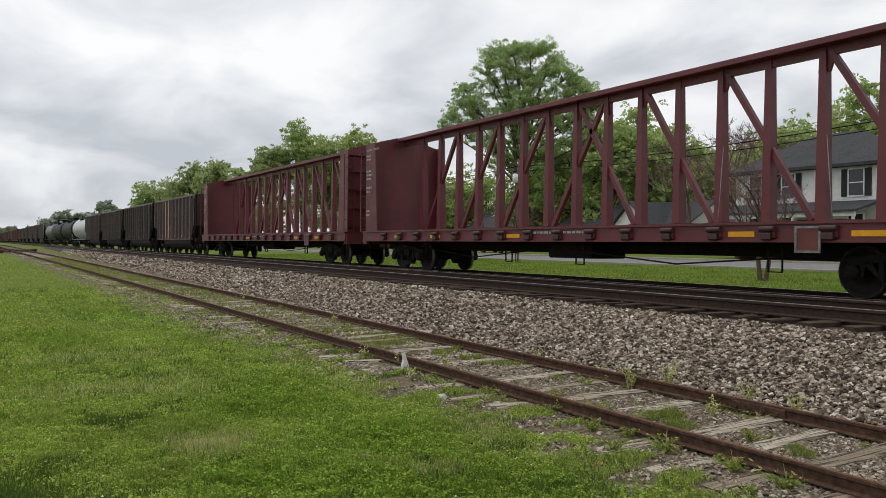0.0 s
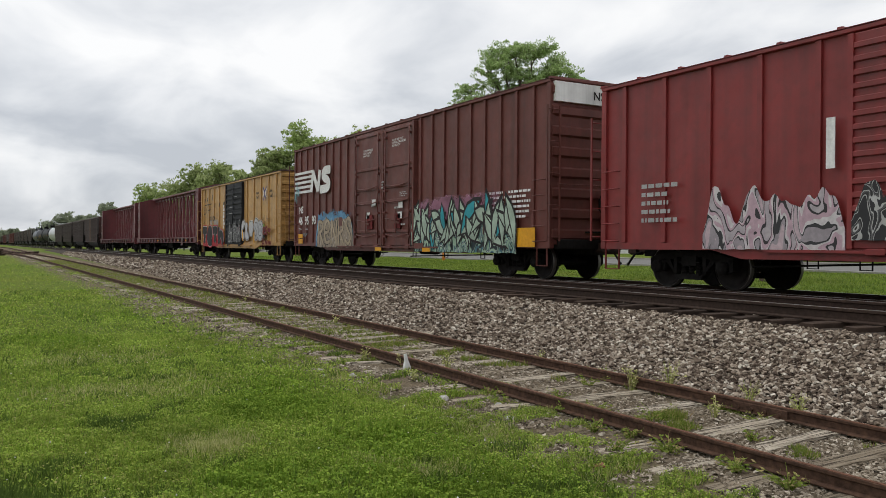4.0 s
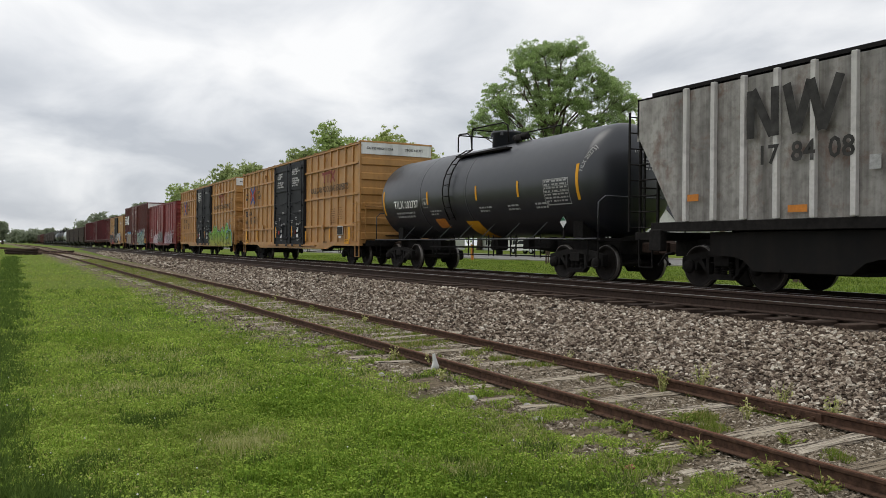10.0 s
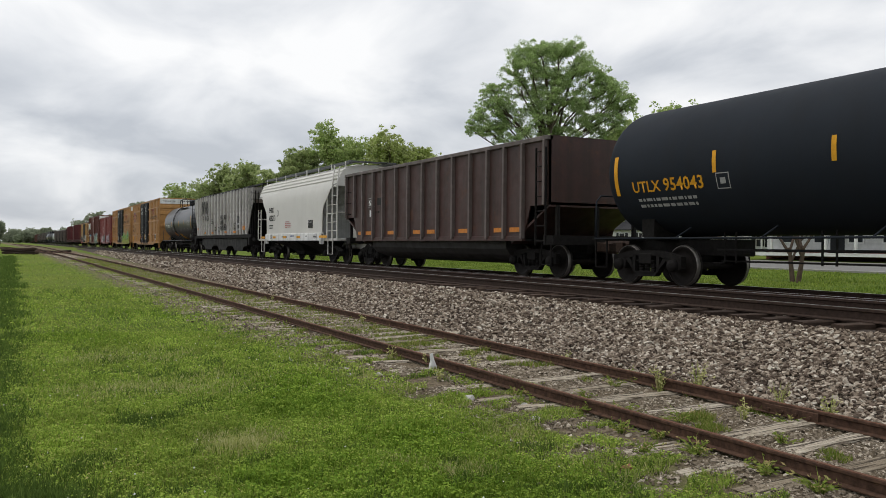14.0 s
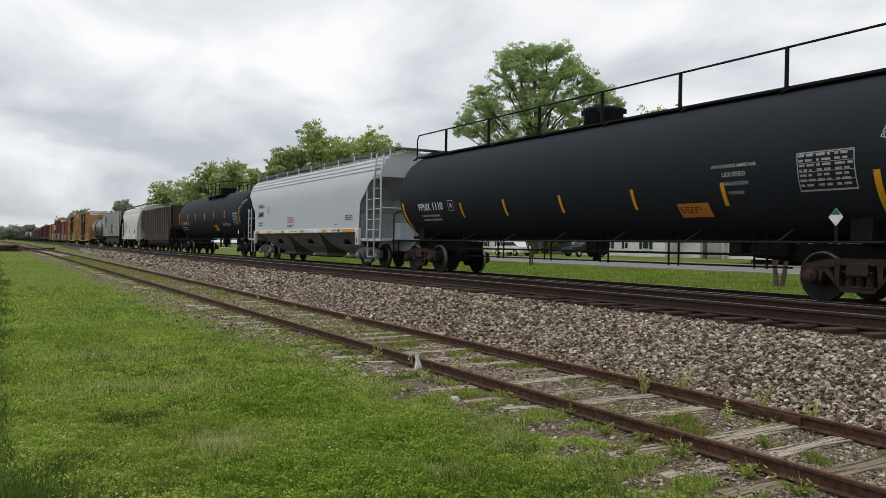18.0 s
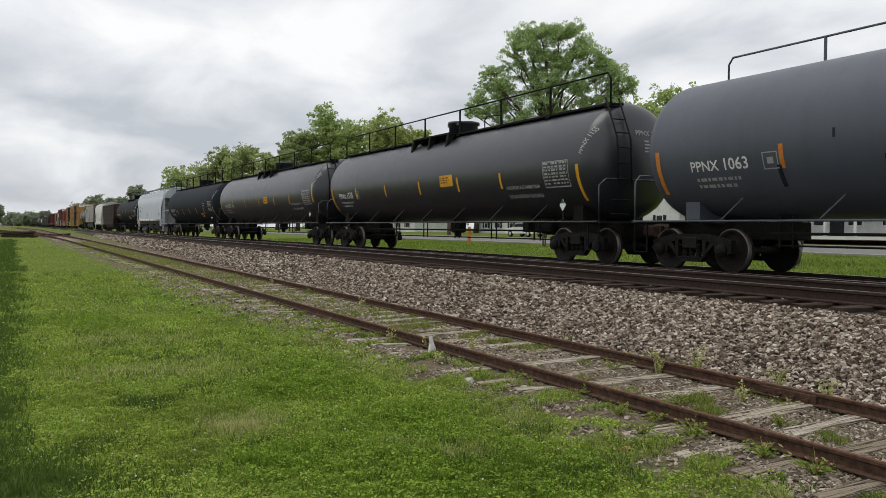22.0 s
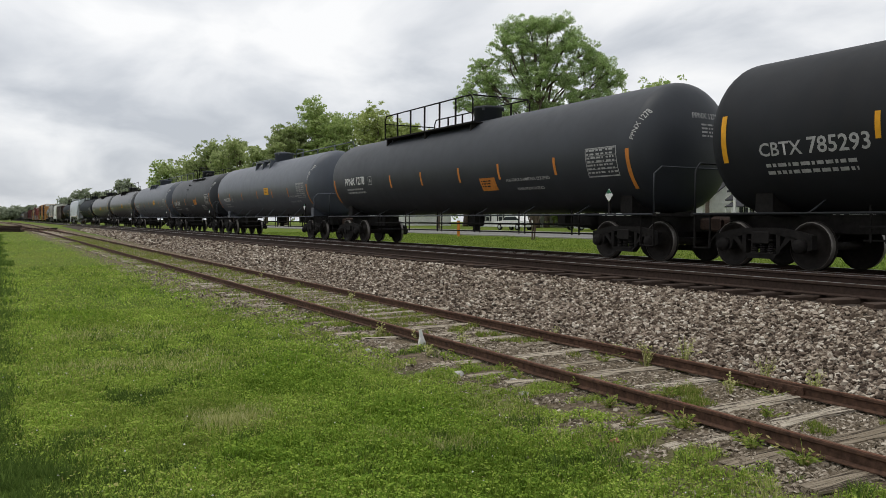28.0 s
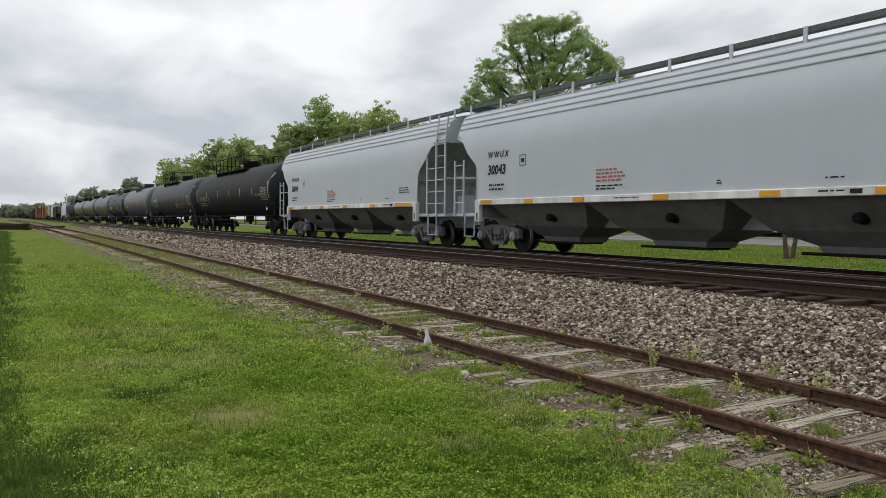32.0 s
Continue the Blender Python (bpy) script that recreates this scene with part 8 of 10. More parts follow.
    car = tank_car("matt black ammonia tank car with faded orange strips", -116.3, -134.25, "dull_black", 1.5, 2.62, "orange_strip", (-121.71, -124.11, -126.64, -128.88, -131.51), None, (-1.5, 4.9), -0.7, 0.45, None, "dark", False, None, (), 2.3)
    tank_marks(car, "PPNX", "1278", -117.45, -119.4, 2.3, "white", (-129.17, -131.21, 2.0, ("ANHYDROUS AMMONIA, LIQUEFIED", "INHALATION HAZARD")), (-127.78, -128.61, 1.97, 0.36, "orange_strip"))
    add(car)
    car = tank_car("matt black long tank car with yellow strips", -137.04, -155.03, "black_paint", 1.52, 2.6, "yellow_strip", (-140.19, -143.47, -146.58, -149.17, -151.8), None, (-2.5, 4.8), -0.25, 0.5, None, "dark", False, None, (), 2.48, end_z=(2.5, 2.5))
    tank_marks(car, "CBTX", "785293", -137.84, -140.05, 2.12, "off_white", (-152.33, -153.7, 2.2, ("NON-ODORIZED",)))
    add(car)
    add(ww[1])
    add(ww[2])


build_train()


# ---- what moves: the whole train, and its wheels ----
def travelled(t):
    k = (t - 16) / 16
    return 12.32857 * (t - 16) + 0.9133 * k * k - 0.4434 * k ** 3


def motions():
    steps = [2.0 * i for i in range(17)]
    for car in CARS:
        c = car["centre"]
        walk(car, [(t, pose(X_FAR, c + travelled(t), Z_FAR)) for t in steps])
    # all wheels turn alike, once a frame
    for wheels, dy in ((WHEELS_LEAD, BASE), (WHEELS_TRAIL, -BASE)):
        rows = []
        for i in range(961):
            a = math.degrees(travelled(i / 30) / WHEEL_R)
            rows.append((i / 30, pose(0, dy, WHEEL_R, -(a % 360))))
        walk(wheels[0], rows)
        keys = wheels[0].animation_data
        for w in wheels[1:]:
            w.rotation_mode = "QUATERNION"
            data = w.animation_data_create()
            data.action = keys.action
            data.action_slot = keys.action_slot



# ---- beyond the tracks: verge, road, houses, trees ----
def strip(name, x0, x1, ys, lift, material, label, category, thick=0.15):
    rings = []
    for y in ys:
        za, zb = ground_height(x0, y) + lift, ground_height(x1, y) + lift
        rings.append([(x0, y, za - thick), (x0, y, za), (x1, y, zb), (x1, y, zb - thick)])
    return thing(name, Shape().loft(rings), material, label, category, "", "structure")


ROAD_Y = [-120 + 15 * i for i in range(32)]
strip("road", 34.3, 41.2, ROAD_Y, 0.03, M["asphalt"], "pale grey asphalt street beyond the tracks", "road")
strip("kerb", 34.0, 34.3, ROAD_Y, 0.09, M["kerb"], "low concrete kerb along the street", "kerb")
strip("kerb", 41.2, 41.7, ROAD_Y, 0.13, M["kerb"], "pale concrete kerb along the street", "kerb")

M["clapboard"] = plain("white_clapboard", (0.7, 0.7, 0.68), 0.7, 0, 3.0, 0.1, 0.1)
M["shingle"] = plain("dark_shingles", (0.055, 0.055, 0.06), 0.9, 0, 7.0, 0.35, 0.4)
M["glass"] = plain("window_glass", (0.03, 0.035, 0.04), 0.12, 0, 2.0, 0.2, 0)
M["shutter"] = plain("dark_shutters", (0.025, 0.028, 0.03), 0.7, 0, 5.0, 0.2, 0.1)
M["trim"] = plain("white_trim", (0.78, 0.78, 0.76), 0.6, 0, 5.0, 0.08, 0.05)
M["brick"] = plain("red_brick", (0.2, 0.085, 0.06), 0.9, 0, 18.0, 0.35, 0.3)


def window(house, x, y, z, w, h, shutters=True, d=-1):
    """A window in a wall that faces d along x."""
    wn_ = part("window", Shape().box(min(x, x + d * 0.03), max(x, x + d * 0.03), y - w / 2, y + w / 2, z, z + h), M["glass"], house)
    f = Shape()
    a, b = min(x, x + d * 0.07), max(x, x + d * 0.07)
    for y0, y1, z0, z1 in ((y - w / 2 - 0.08, y - w / 2, z - 0.08, z + h + 0.08), (y + w / 2, y + w / 2 + 0.08, z - 0.08, z + h + 0.08), (y - w / 2, y + w / 2, z + h, z + h + 0.08), (y - w / 2, y + w / 2, z - 0.08, z), (y - w / 2, y + w / 2, z + h / 2 - 0.03, z + h / 2 + 0.03)):
        f.box(a, b, y0, y1, z0, z1)
    part("frame", f, M["trim"], wn_)
    if shutters:
        for sgn in (-1, 1):
            yc = y + sgn * (w / 2 + 0.30)
            part("shutter", Shape().box(a, b, yc - 0.2, yc + 0.2, z - 0.05, z + h + 0.05), M["shutter"], wn_)


def clapboards(x0, x1, y0, y1, z0, z1, d=0.02, step=0.16):
    """Walls of overlapping boards round a box."""
    rings = []
    z = z0
    while z < z1 - 1e-3:
        t = min(z1, z + step)
        rings += [[(x0 - d, y0 - d, z), (x1 + d, y0 - d, z), (x1 + d, y1 + d, z), (x0 - d, y1 + d, z)], [(x0, y0, t), (x1, y0, t), (x1, y1, t), (x0, y1, t)]]
        z = t
    return Shape().loft(rings)


def gable_roof(x0, x1, y0, y1, z, rise, along="y", over=0.4, thick=0.12):
    s = Shape()
    if along == "y":
        xm = (x0 + x1) / 2
        for a, b in ((x0 - over, xm), (x1 + over, xm)):
            k = rise / ((x1 - x0) / 2)
            za = z - over * k
            q = [(a, za), (a, za + thick), (b, z + rise + thick), (b, z + rise)]
            ring = lambda y: [(p, y, h) for p, h in (q if a < b else reversed(q))]
            s.loft([ring(y0 - over), ring(y1 + over)])
    else:
        ym = (y0 + y1) / 2
        for a, b in ((y0 - over, ym), (y1 + over, ym)):
            k = rise / ((y1 - y0) / 2)
            za = z - over * k
            q = [(a, za), (a, za + thick), (b, z + rise + thick), (b, z + rise)]
            ring = lambda x: [(x, p, h) for p, h in (reversed(q) if a < b else q)]
            s.loft([ring(x0 - over), ring(x1 + over)])
    return s


def gable_wall(x, y0, y1, z, rise, thick=0.15):
    return Shape().prism([(y0, z), (y1, z), ((y0 + y1) / 2, z + rise)], x, x + thick)


def base_at(x, y):
    return ground_height(x, y) - 0.1


# two-storey white house with a porch
def two_storey():
    x0, x1, y0, y1 = 47.0, 55.0, 29.1, 39.5
    g = base_at(50, 31)
    h = thing("house", None, None, "white clapboard two-storey house with a dark hipped roof and porch", "house")
    part("wall", clapboards(x0, x1, y0, y1, g, g + 6.05), M["clapboard"], h)
    part("foundation", Shape().box(x0 - 0.05, x1 + 0.05, y0 - 0.05, y1 + 0.05, g - 0.2, g + 0.55), M["brick"], h)
    o = 0.6
    zr = g + 6.05
    part("roof", Shape().add([(x0 - o, y0 - o, zr), (x1 + o, y0 - o, zr), (x1 + o, y1 + o, zr), (x0 - o, y1 + o, zr), (51, y0 + 3.6, zr + 2.6), (51, y1 - 3.6, zr + 2.6), (x0 - o, y0 - o, zr - 0.2), (x1 + o, y0 - o, zr - 0.2), (x1 + o, y1 + o, zr - 0.2), (x0 - o, y1 + o, zr - 0.2)], [(0, 1, 4), (1, 2, 5, 4), (2, 3, 5), (3, 0, 4, 5), (6, 7, 1, 0), (7, 8, 2, 1), (8, 9, 3, 2), (9, 6, 0, 3), (9, 8, 7, 6)]), M["shingle"], h)
    for yy in (30.4, 32.7, 35.2, 37.8):
        window(h, x0 - 0.02, yy, g + 4.05, 0.95, 1.6, yy in (30.4, 35.2))
        window(h, x0 - 0.02, yy, g + 1.2, 0.95, 1.7, False)
    for zz in (g + 4.2, g + 1.2):
        s = Shape().box(49.5, 50.5, y0 - 0.06, y0 - 0.02, zz, zz + 1.6)
        part("window", s, M["glass"], h)
    part("porch_floor", Shape().box(x0 - 2.2, x0, y0, y1, g + 0.3, g + 0.5), M["trim"], h)
    q = Shape().loft([[(x0 - 2.5, yy, g + 2.95), (x0 - 2.5, yy, g + 3.08), (x0, yy, g + 3.75), (x0, yy, g + 3.6)] for yy in (y0 - 0.3, y1 + 0.3)])
    part("porch_roof", q, M["shingle"], h)
    part("porch_beam", Shape().box(x0 - 2.25, x0 - 2.05, y0, y1, g + 2.7, g + 2.98), M["trim"], h)
    for i in range(6):
        yy = y0 + 0.1 + (y1 - y0 - 0.2) * i / 5
        part("porch_column", Shape().box(x0 - 2.22, x0 - 2.08, yy - 0.07, yy + 0.07, g + 0.5, g + 2.7), M["trim"], h)
    part("door", Shape().box(x0 - 0.06, x0 - 0.02, 33.5, 34.5, g + 0.5, g + 2.6), M["shutter"], h)


two_storey()


def cottage(x0, x1, y0, y1, wall_h, rise, label, wins, cross=None, porch=False):
    g = base_at((x0 + x1) / 2, (y0 + y1) / 2)
    h = thing("house", None, None, label, "house")
    part("wall", clapboards(x0, x1, y0, y1, g, g + wall_h), M["clapboard"], h)
    part("roof", gable_roof(x0, x1, y0, y1, g + wall_h, rise), M["shingle"], h)
    for yy in (y0, y1 - 0.15):
        part("gable", Shape().add([(x0, yy, g + wall_h), (x1, yy, g + wall_h), ((x0 + x1) / 2, yy, g + wall_h + rise), (x0, yy + 0.15, g + wall_h), (x1, yy + 0.15, g + wall_h), ((x0 + x1) / 2, yy + 0.15, g + wall_h + rise)], [(0, 1, 2), (5, 4, 3), (0, 3, 4, 1), (1, 4, 5, 2), (2, 5, 3, 0)]), M["clapboard"], h)
    for yy in wins:
        window(h, x0 - 0.02, yy, g + 0.95, 0.9, 1.35)
    if cross:
        c0, c1, out, r = cross
        part("wing_wall", clapboards(x0 - out, x0, c0, c1, g, g + wall_h), M["clapboard"], h)
        part("wing_gable", gable_wall(x0 - out, c0, c1, g + wall_h, r), M["clapboard"], h)
        part("wing_roof", gable_roof(x0 - out, (x0 + x1) / 2, c0, c1, g + wall_h, r, "x"), M["shingle"], h)
        window(h, x0 - out - 0.02, (c0 + c1) / 2, g + 0.95, 0.9, 1.35)
    if porch:
        part("porch_roof", Shape().loft([[(x0 - 2.0, yy, g + 2.3), (x0 - 2.0, yy, g + 2.4), (x0, yy, g + wall_h), (x0, yy, g + wall_h - 0.1)] for yy in (y0 + 1, y1 - 1)]), M["shingle"], h)
        for i in range(4):
            yy = y0 + 1.1 + (y1 - y0 - 2.2) * i / 3
            part("porch_column", Shape().box(x0 - 1.95, x0 - 1.83, yy - 0.06, yy + 0.06, g, g + 2.32), M["trim"], h)
    part("chimney", Shape().box((x0 + x1) / 2 - 0.3, (x0 + x1) / 2 + 0.3, y0 + 2.0, y0 + 2.6, g + wall_h + rise * 0.6, g + wall_h + rise + 0.9), M["brick"], h)


cottage(62, 71, 58.5, 79, 2.9, 2.7, "white clapboard cottage with dark roof and shuttered windows", (69, 72.3, 76), (61.2, 66.8, 2.0, 2.5))
cottage(61, 69, 44, 54, 3.2, 2.4, "small white cottage with a dark roof and porch", (46, 49, 52), None, True)
cottage(64, 73, 92, 108, 3.2, 2.4, "white cottage with a dark roof among trees", (94.5, 98.5, 102, 105.5))
cottage(60, 69, 122, 140, 3.4, 2.6, "far white cottage with a dark roof", (125, 129, 133, 137))


# parked cars along the street
def parked_car(x, y, colour, label, turn=0.0):
    g = ground_height(x, y)
    car = thing("parked_car", None, None, label, "car", "", "", pose(x, y, g, 0, 0, turn))
    prof = [(-2.15, 0.35), (2.15, 0.35), (2.2, 0.62), (2.05, 0.86), (1.0, 0.98), (0.45, 1.42), (-1.1, 1.45), (-1.75, 1.0), (-2.15, 0.92), (-2.2, 0.6)]
    rings = []
    for xx, k in ((-0.86, 0.9), (-0.8, 1.0), (0.8, 1.0), (0.86, 0.9)):
        rings.append([(xx, py * (1 if k == 1 else 0.985), 0.35 + (pz - 0.35) * (1 if k == 1 else 0.96)) for py, pz in prof])
    part("body", Shape().loft(rings), colour, car)
    glass = [(0.9, 1.0), (0.42, 1.36), (-1.05, 1.38), (-1.6, 1.03)]
    for xx in (-0.868, 0.862):
        part("side_window", Shape().prism([(p, z) for p, z in reversed(glass)], xx, xx + 0.006), M["glass"], car)
    part("windscreen", Shape().add([(-0.7, 0.98, 1.02), (0.7, 0.98, 1.02), (0.66, 0.5, 1.40), (-0.66, 0.5, 1.40)], [(0, 1, 2, 3)]), M["glass"], car)
    for yy in (-1.35, 1.35):
        for xx in (-0.8, 0.8):
            w = part("wheel", Shape().lathe([(-0.1, 0.2), (-0.1, 0.31), (0.1, 0.31), (0.1, 0.2)], 16, (0, 0, 0), "x"), M["steel_black"], car, "", pose(xx, yy, 0.31))
            part("rim", Shape().lathe([(-0.11, 0.03), (-0.105, 0.19), (0.105, 0.19), (0.11, 0.03)], 12, (0, 0, 0), "x"), M["silver"], w)
    return car


parked_car(46.5, 69.0, M["trim"], "white parked saloon car beside the street", 8)
parked_car(47.5, 118.0, M["trim"], "white parked saloon car farther along the street", 0)
parked_car(49.0, 60.5, M["shutter"], "dark parked saloon car near the cottage", 90)

# utility line
def utility_pole(y):
    g = ground_height(44.0, y)
    p = thing("utility_pole", None, None, "weathered wooden utility pole with crossarm", "utility pole", "poles of the wire line")
    part("post", Shape().tube([(44, y, g - 0.2), (44, y, 9.6)], [0.17, 0.12], 10), M["bark"], p)
    part("crossarm", Shape().box(43.0, 45.0, y - 0.06, y + 0.06, 9.05, 9.18), M["bark"], p)
    for xx in (43.1, 43.9, 44.9):
        part("insulator", Shape().lathe([(9.18, 0.05), (9.24, 0.08), (9.33, 0.04)], 8, (xx, y, 0), "z"), M["trim"], p)
    part("transformer", Shape().lathe([(7.4, 0.05), (7.42, 0.26), (8.2, 0.26), (8.25, 0.1)], 12, (43.65, y, 0), "z"), M["roof_white"], p, "pale grey transformer can")


POLES = [-16, 23, 62, 101, 140, 180]
for yy in POLES:
    utility_pole(yy)
for xx, zz, r in ((43.1, 9.33, 0.012), (44.9, 9.33, 0.012), (43.9, 8.95, 0.035), (43.9, 8.5, 0.03)):
    for a, b in zip(POLES, POLES[1:]):
        pts = [(xx, a + (b - a) * i / 10, zz - 0.5 * 4 * (i / 10) * (1 - i / 10)) for i in range(11)]
        thing("wire", Shape().tube(pts, r, 4), M["steel_black"], "black overhead wire sagging between utility poles", "wire", "overhead wires")
post = thing("marker_post", None, None, "short rust-orange marker post on the verge", "post", "", "", pose(39.3 * 0.82, 68 * 0.82, ground_height(32, 56)))
part("shaft", Shape().box(-0.09, 0.09, -0.09, 0.09, -0.1, 1.25, 0.01), M["orange_strip"], post)
part("cap", Shape().box(-0.11, 0.11, -0.11, 0.11, 1.25, 1.32, 0.01), M["trim"], post)


# ---- trees ----
def leaf_material(name, lo, mid_, hi):
    return varied(name, [(0.0, lo), (0.5, mid_), (1.0, hi)], 0.75, 2.0, "island", 0.0, None, 0.15, 0.5)


M["leaf_a"] = leaf_material("spring_leaves", (0.31, 0.38, 0.12), (0.45, 0.52, 0.19), (0.6, 0.65, 0.31))
M["leaf_tall"] = leaf_material("pale_spring_leaves", (0.3, 0.41, 0.15), (0.43, 0.56, 0.23), (0.58, 0.69, 0.36))
M["leaf_b"] = leaf_material("deep_green_leaves", (0.28, 0.38, 0.13), (0.42, 0.52, 0.195), (0.55, 0.63, 0.28))
M["leaf_c"] = leaf_material("hazy_green_leaves", (0.28, 0.35, 0.145), (0.39, 0.455, 0.2), (0.5, 0.56, 0.27))

# far trees: the haze of distance is mixed into the leaf colour
M["leaf_haze"] = leaf_material("haze_tinted_leaves", (0.25, 0.29, 0.2), (0.33, 0.37, 0.26), (0.42, 0.46, 0.34))


def leaves_mesh(name, centres, sizes, material, rng):
    """A flat leaf clump for each centre: a bent diamond of two triangles."""
    n = len(centres)
    a = rng.normal(size=(n, 3)); a /= np.linalg.norm(a, axis=1)[:, None]
    b = np.cross(a, rng.normal(size=(n, 3))); b /= np.linalg.norm(b, axis=1)[:, None]
    s = sizes[:, None]
    nrm = np.cross(a, b) * s * 0.25
    v = np.stack([centres - a * s, centres + b * s * 0.55 + nrm, centres + a * s, centres - b * s * 0.55 + nrm], 1).reshape(-1, 3)
    i = np.arange(n)[:, None] * 4
    f = np.concatenate([i + np.array([[0, 1, 2]]), i + np.array([[0, 2, 3]])], 0)
    return array_mesh(name, v, 3, f, material)


def tree(x, y, lobes, leaves, leaf, material, label, seed, trunk_r=0.45, thin=0.6):
    """lobes: (side, depth, height, radius) of the masses of the crown; side is to the right as seen from the lawn."""
    rng = np.random.default_rng(seed)
    r = random.Random(seed)
    g = ground_height(x, y) - 0.2
    k = math.hypot(x, y)
    sx, sy, dx, dy = y / k, -x / k, x / k, y / k
    ob = thing("tree", None, None, label, "tree", "trees beyond the street")
    top = max(l[2] for l in lobes)
    low = min(l[2] - l[3] for l in lobes)
    fork = max(2.0, min(low + 1.0, top * 0.35))
    pt = lambda s, d, z: (x + sx * s + dx * d, y + sy * s + dy * d, g + z)
    part("trunk", Shape().tube([pt(0, 0, 0), pt(0.1, 0, fork * 0.5), pt(0, 0.1, fork), pt(0.2, 0, (fork + top) / 2), pt(0, 0, top * 0.93)], [trunk_r * 1.3, trunk_r, trunk_r * 0.85, trunk_r * 0.45, 0.05], 9), M["bark"], ob)
    cen, siz = [], []
    weights = np.array([l[3] ** 2 for l in lobes])
    weights = weights / weights.sum()
    for (s, d, z, rad), w in zip(lobes, weights):
        z0 = min(fork + r.uniform(0, 0.5) * (z - fork), z - 0.2)
        m1 = (s * 0.45 + r.uniform(-0.4, 0.4), d * 0.45, z0 + (z - z0) * 0.62)
        wood = Shape().tube([pt(0, 0, z0), pt(*m1), pt(s, d, z), pt(s * 1.08, d * 1.1, z + rad * 0.6)], [trunk_r * 0.5, trunk_r * 0.32, trunk_r * 0.16, 0.02], 6)
        n_leaf = int(leaves * w)
        n_cl = max(6, int(16 * rad))
        u = rng.normal(size=(n_cl, 3)); u /= np.linalg.norm(u, axis=1)[:, None]
        u *= rad * (0.45 + 0.55 * rng.random((n_cl, 1)) ** 0.6)
        u[:, 2] *= 0.8
        for j in range(min(6, n_cl)):
            e = u[j]
            wood.tube([pt(s * 0.85, d * 0.85, z - rad * 0.3), pt(s + e[0] * 0.6, d + e[1] * 0.6, z + e[2] * 0.5), pt(s + e[0], d + e[1], z + e[2])], [0.09, 0.05, 0.02], 4)
        part("limb", wood, M["bark"], ob)
        for e in u:
            m = max(1, int(n_leaf / n_cl))
            cr = rad * r.uniform(0.14, 0.27)
            q = rng.normal(size=(m, 3)) * cr * np.array([0.62, 0.62, 0.42]) + e
            cen.append(np.stack([x + sx * (s + q[:, 0]) + dx * (d + q[:, 1]), y + sy * (s + q[:, 0]) + dy * (d + q[:, 1]), g + z + q[:, 2]], 1))
            siz.append(leaf * (0.6 + 0.8 * rng.random(m)))
    part("crown", leaves_mesh("crown", np.concatenate(cen), np.concatenate(siz), material, rng), None, ob)
    return ob


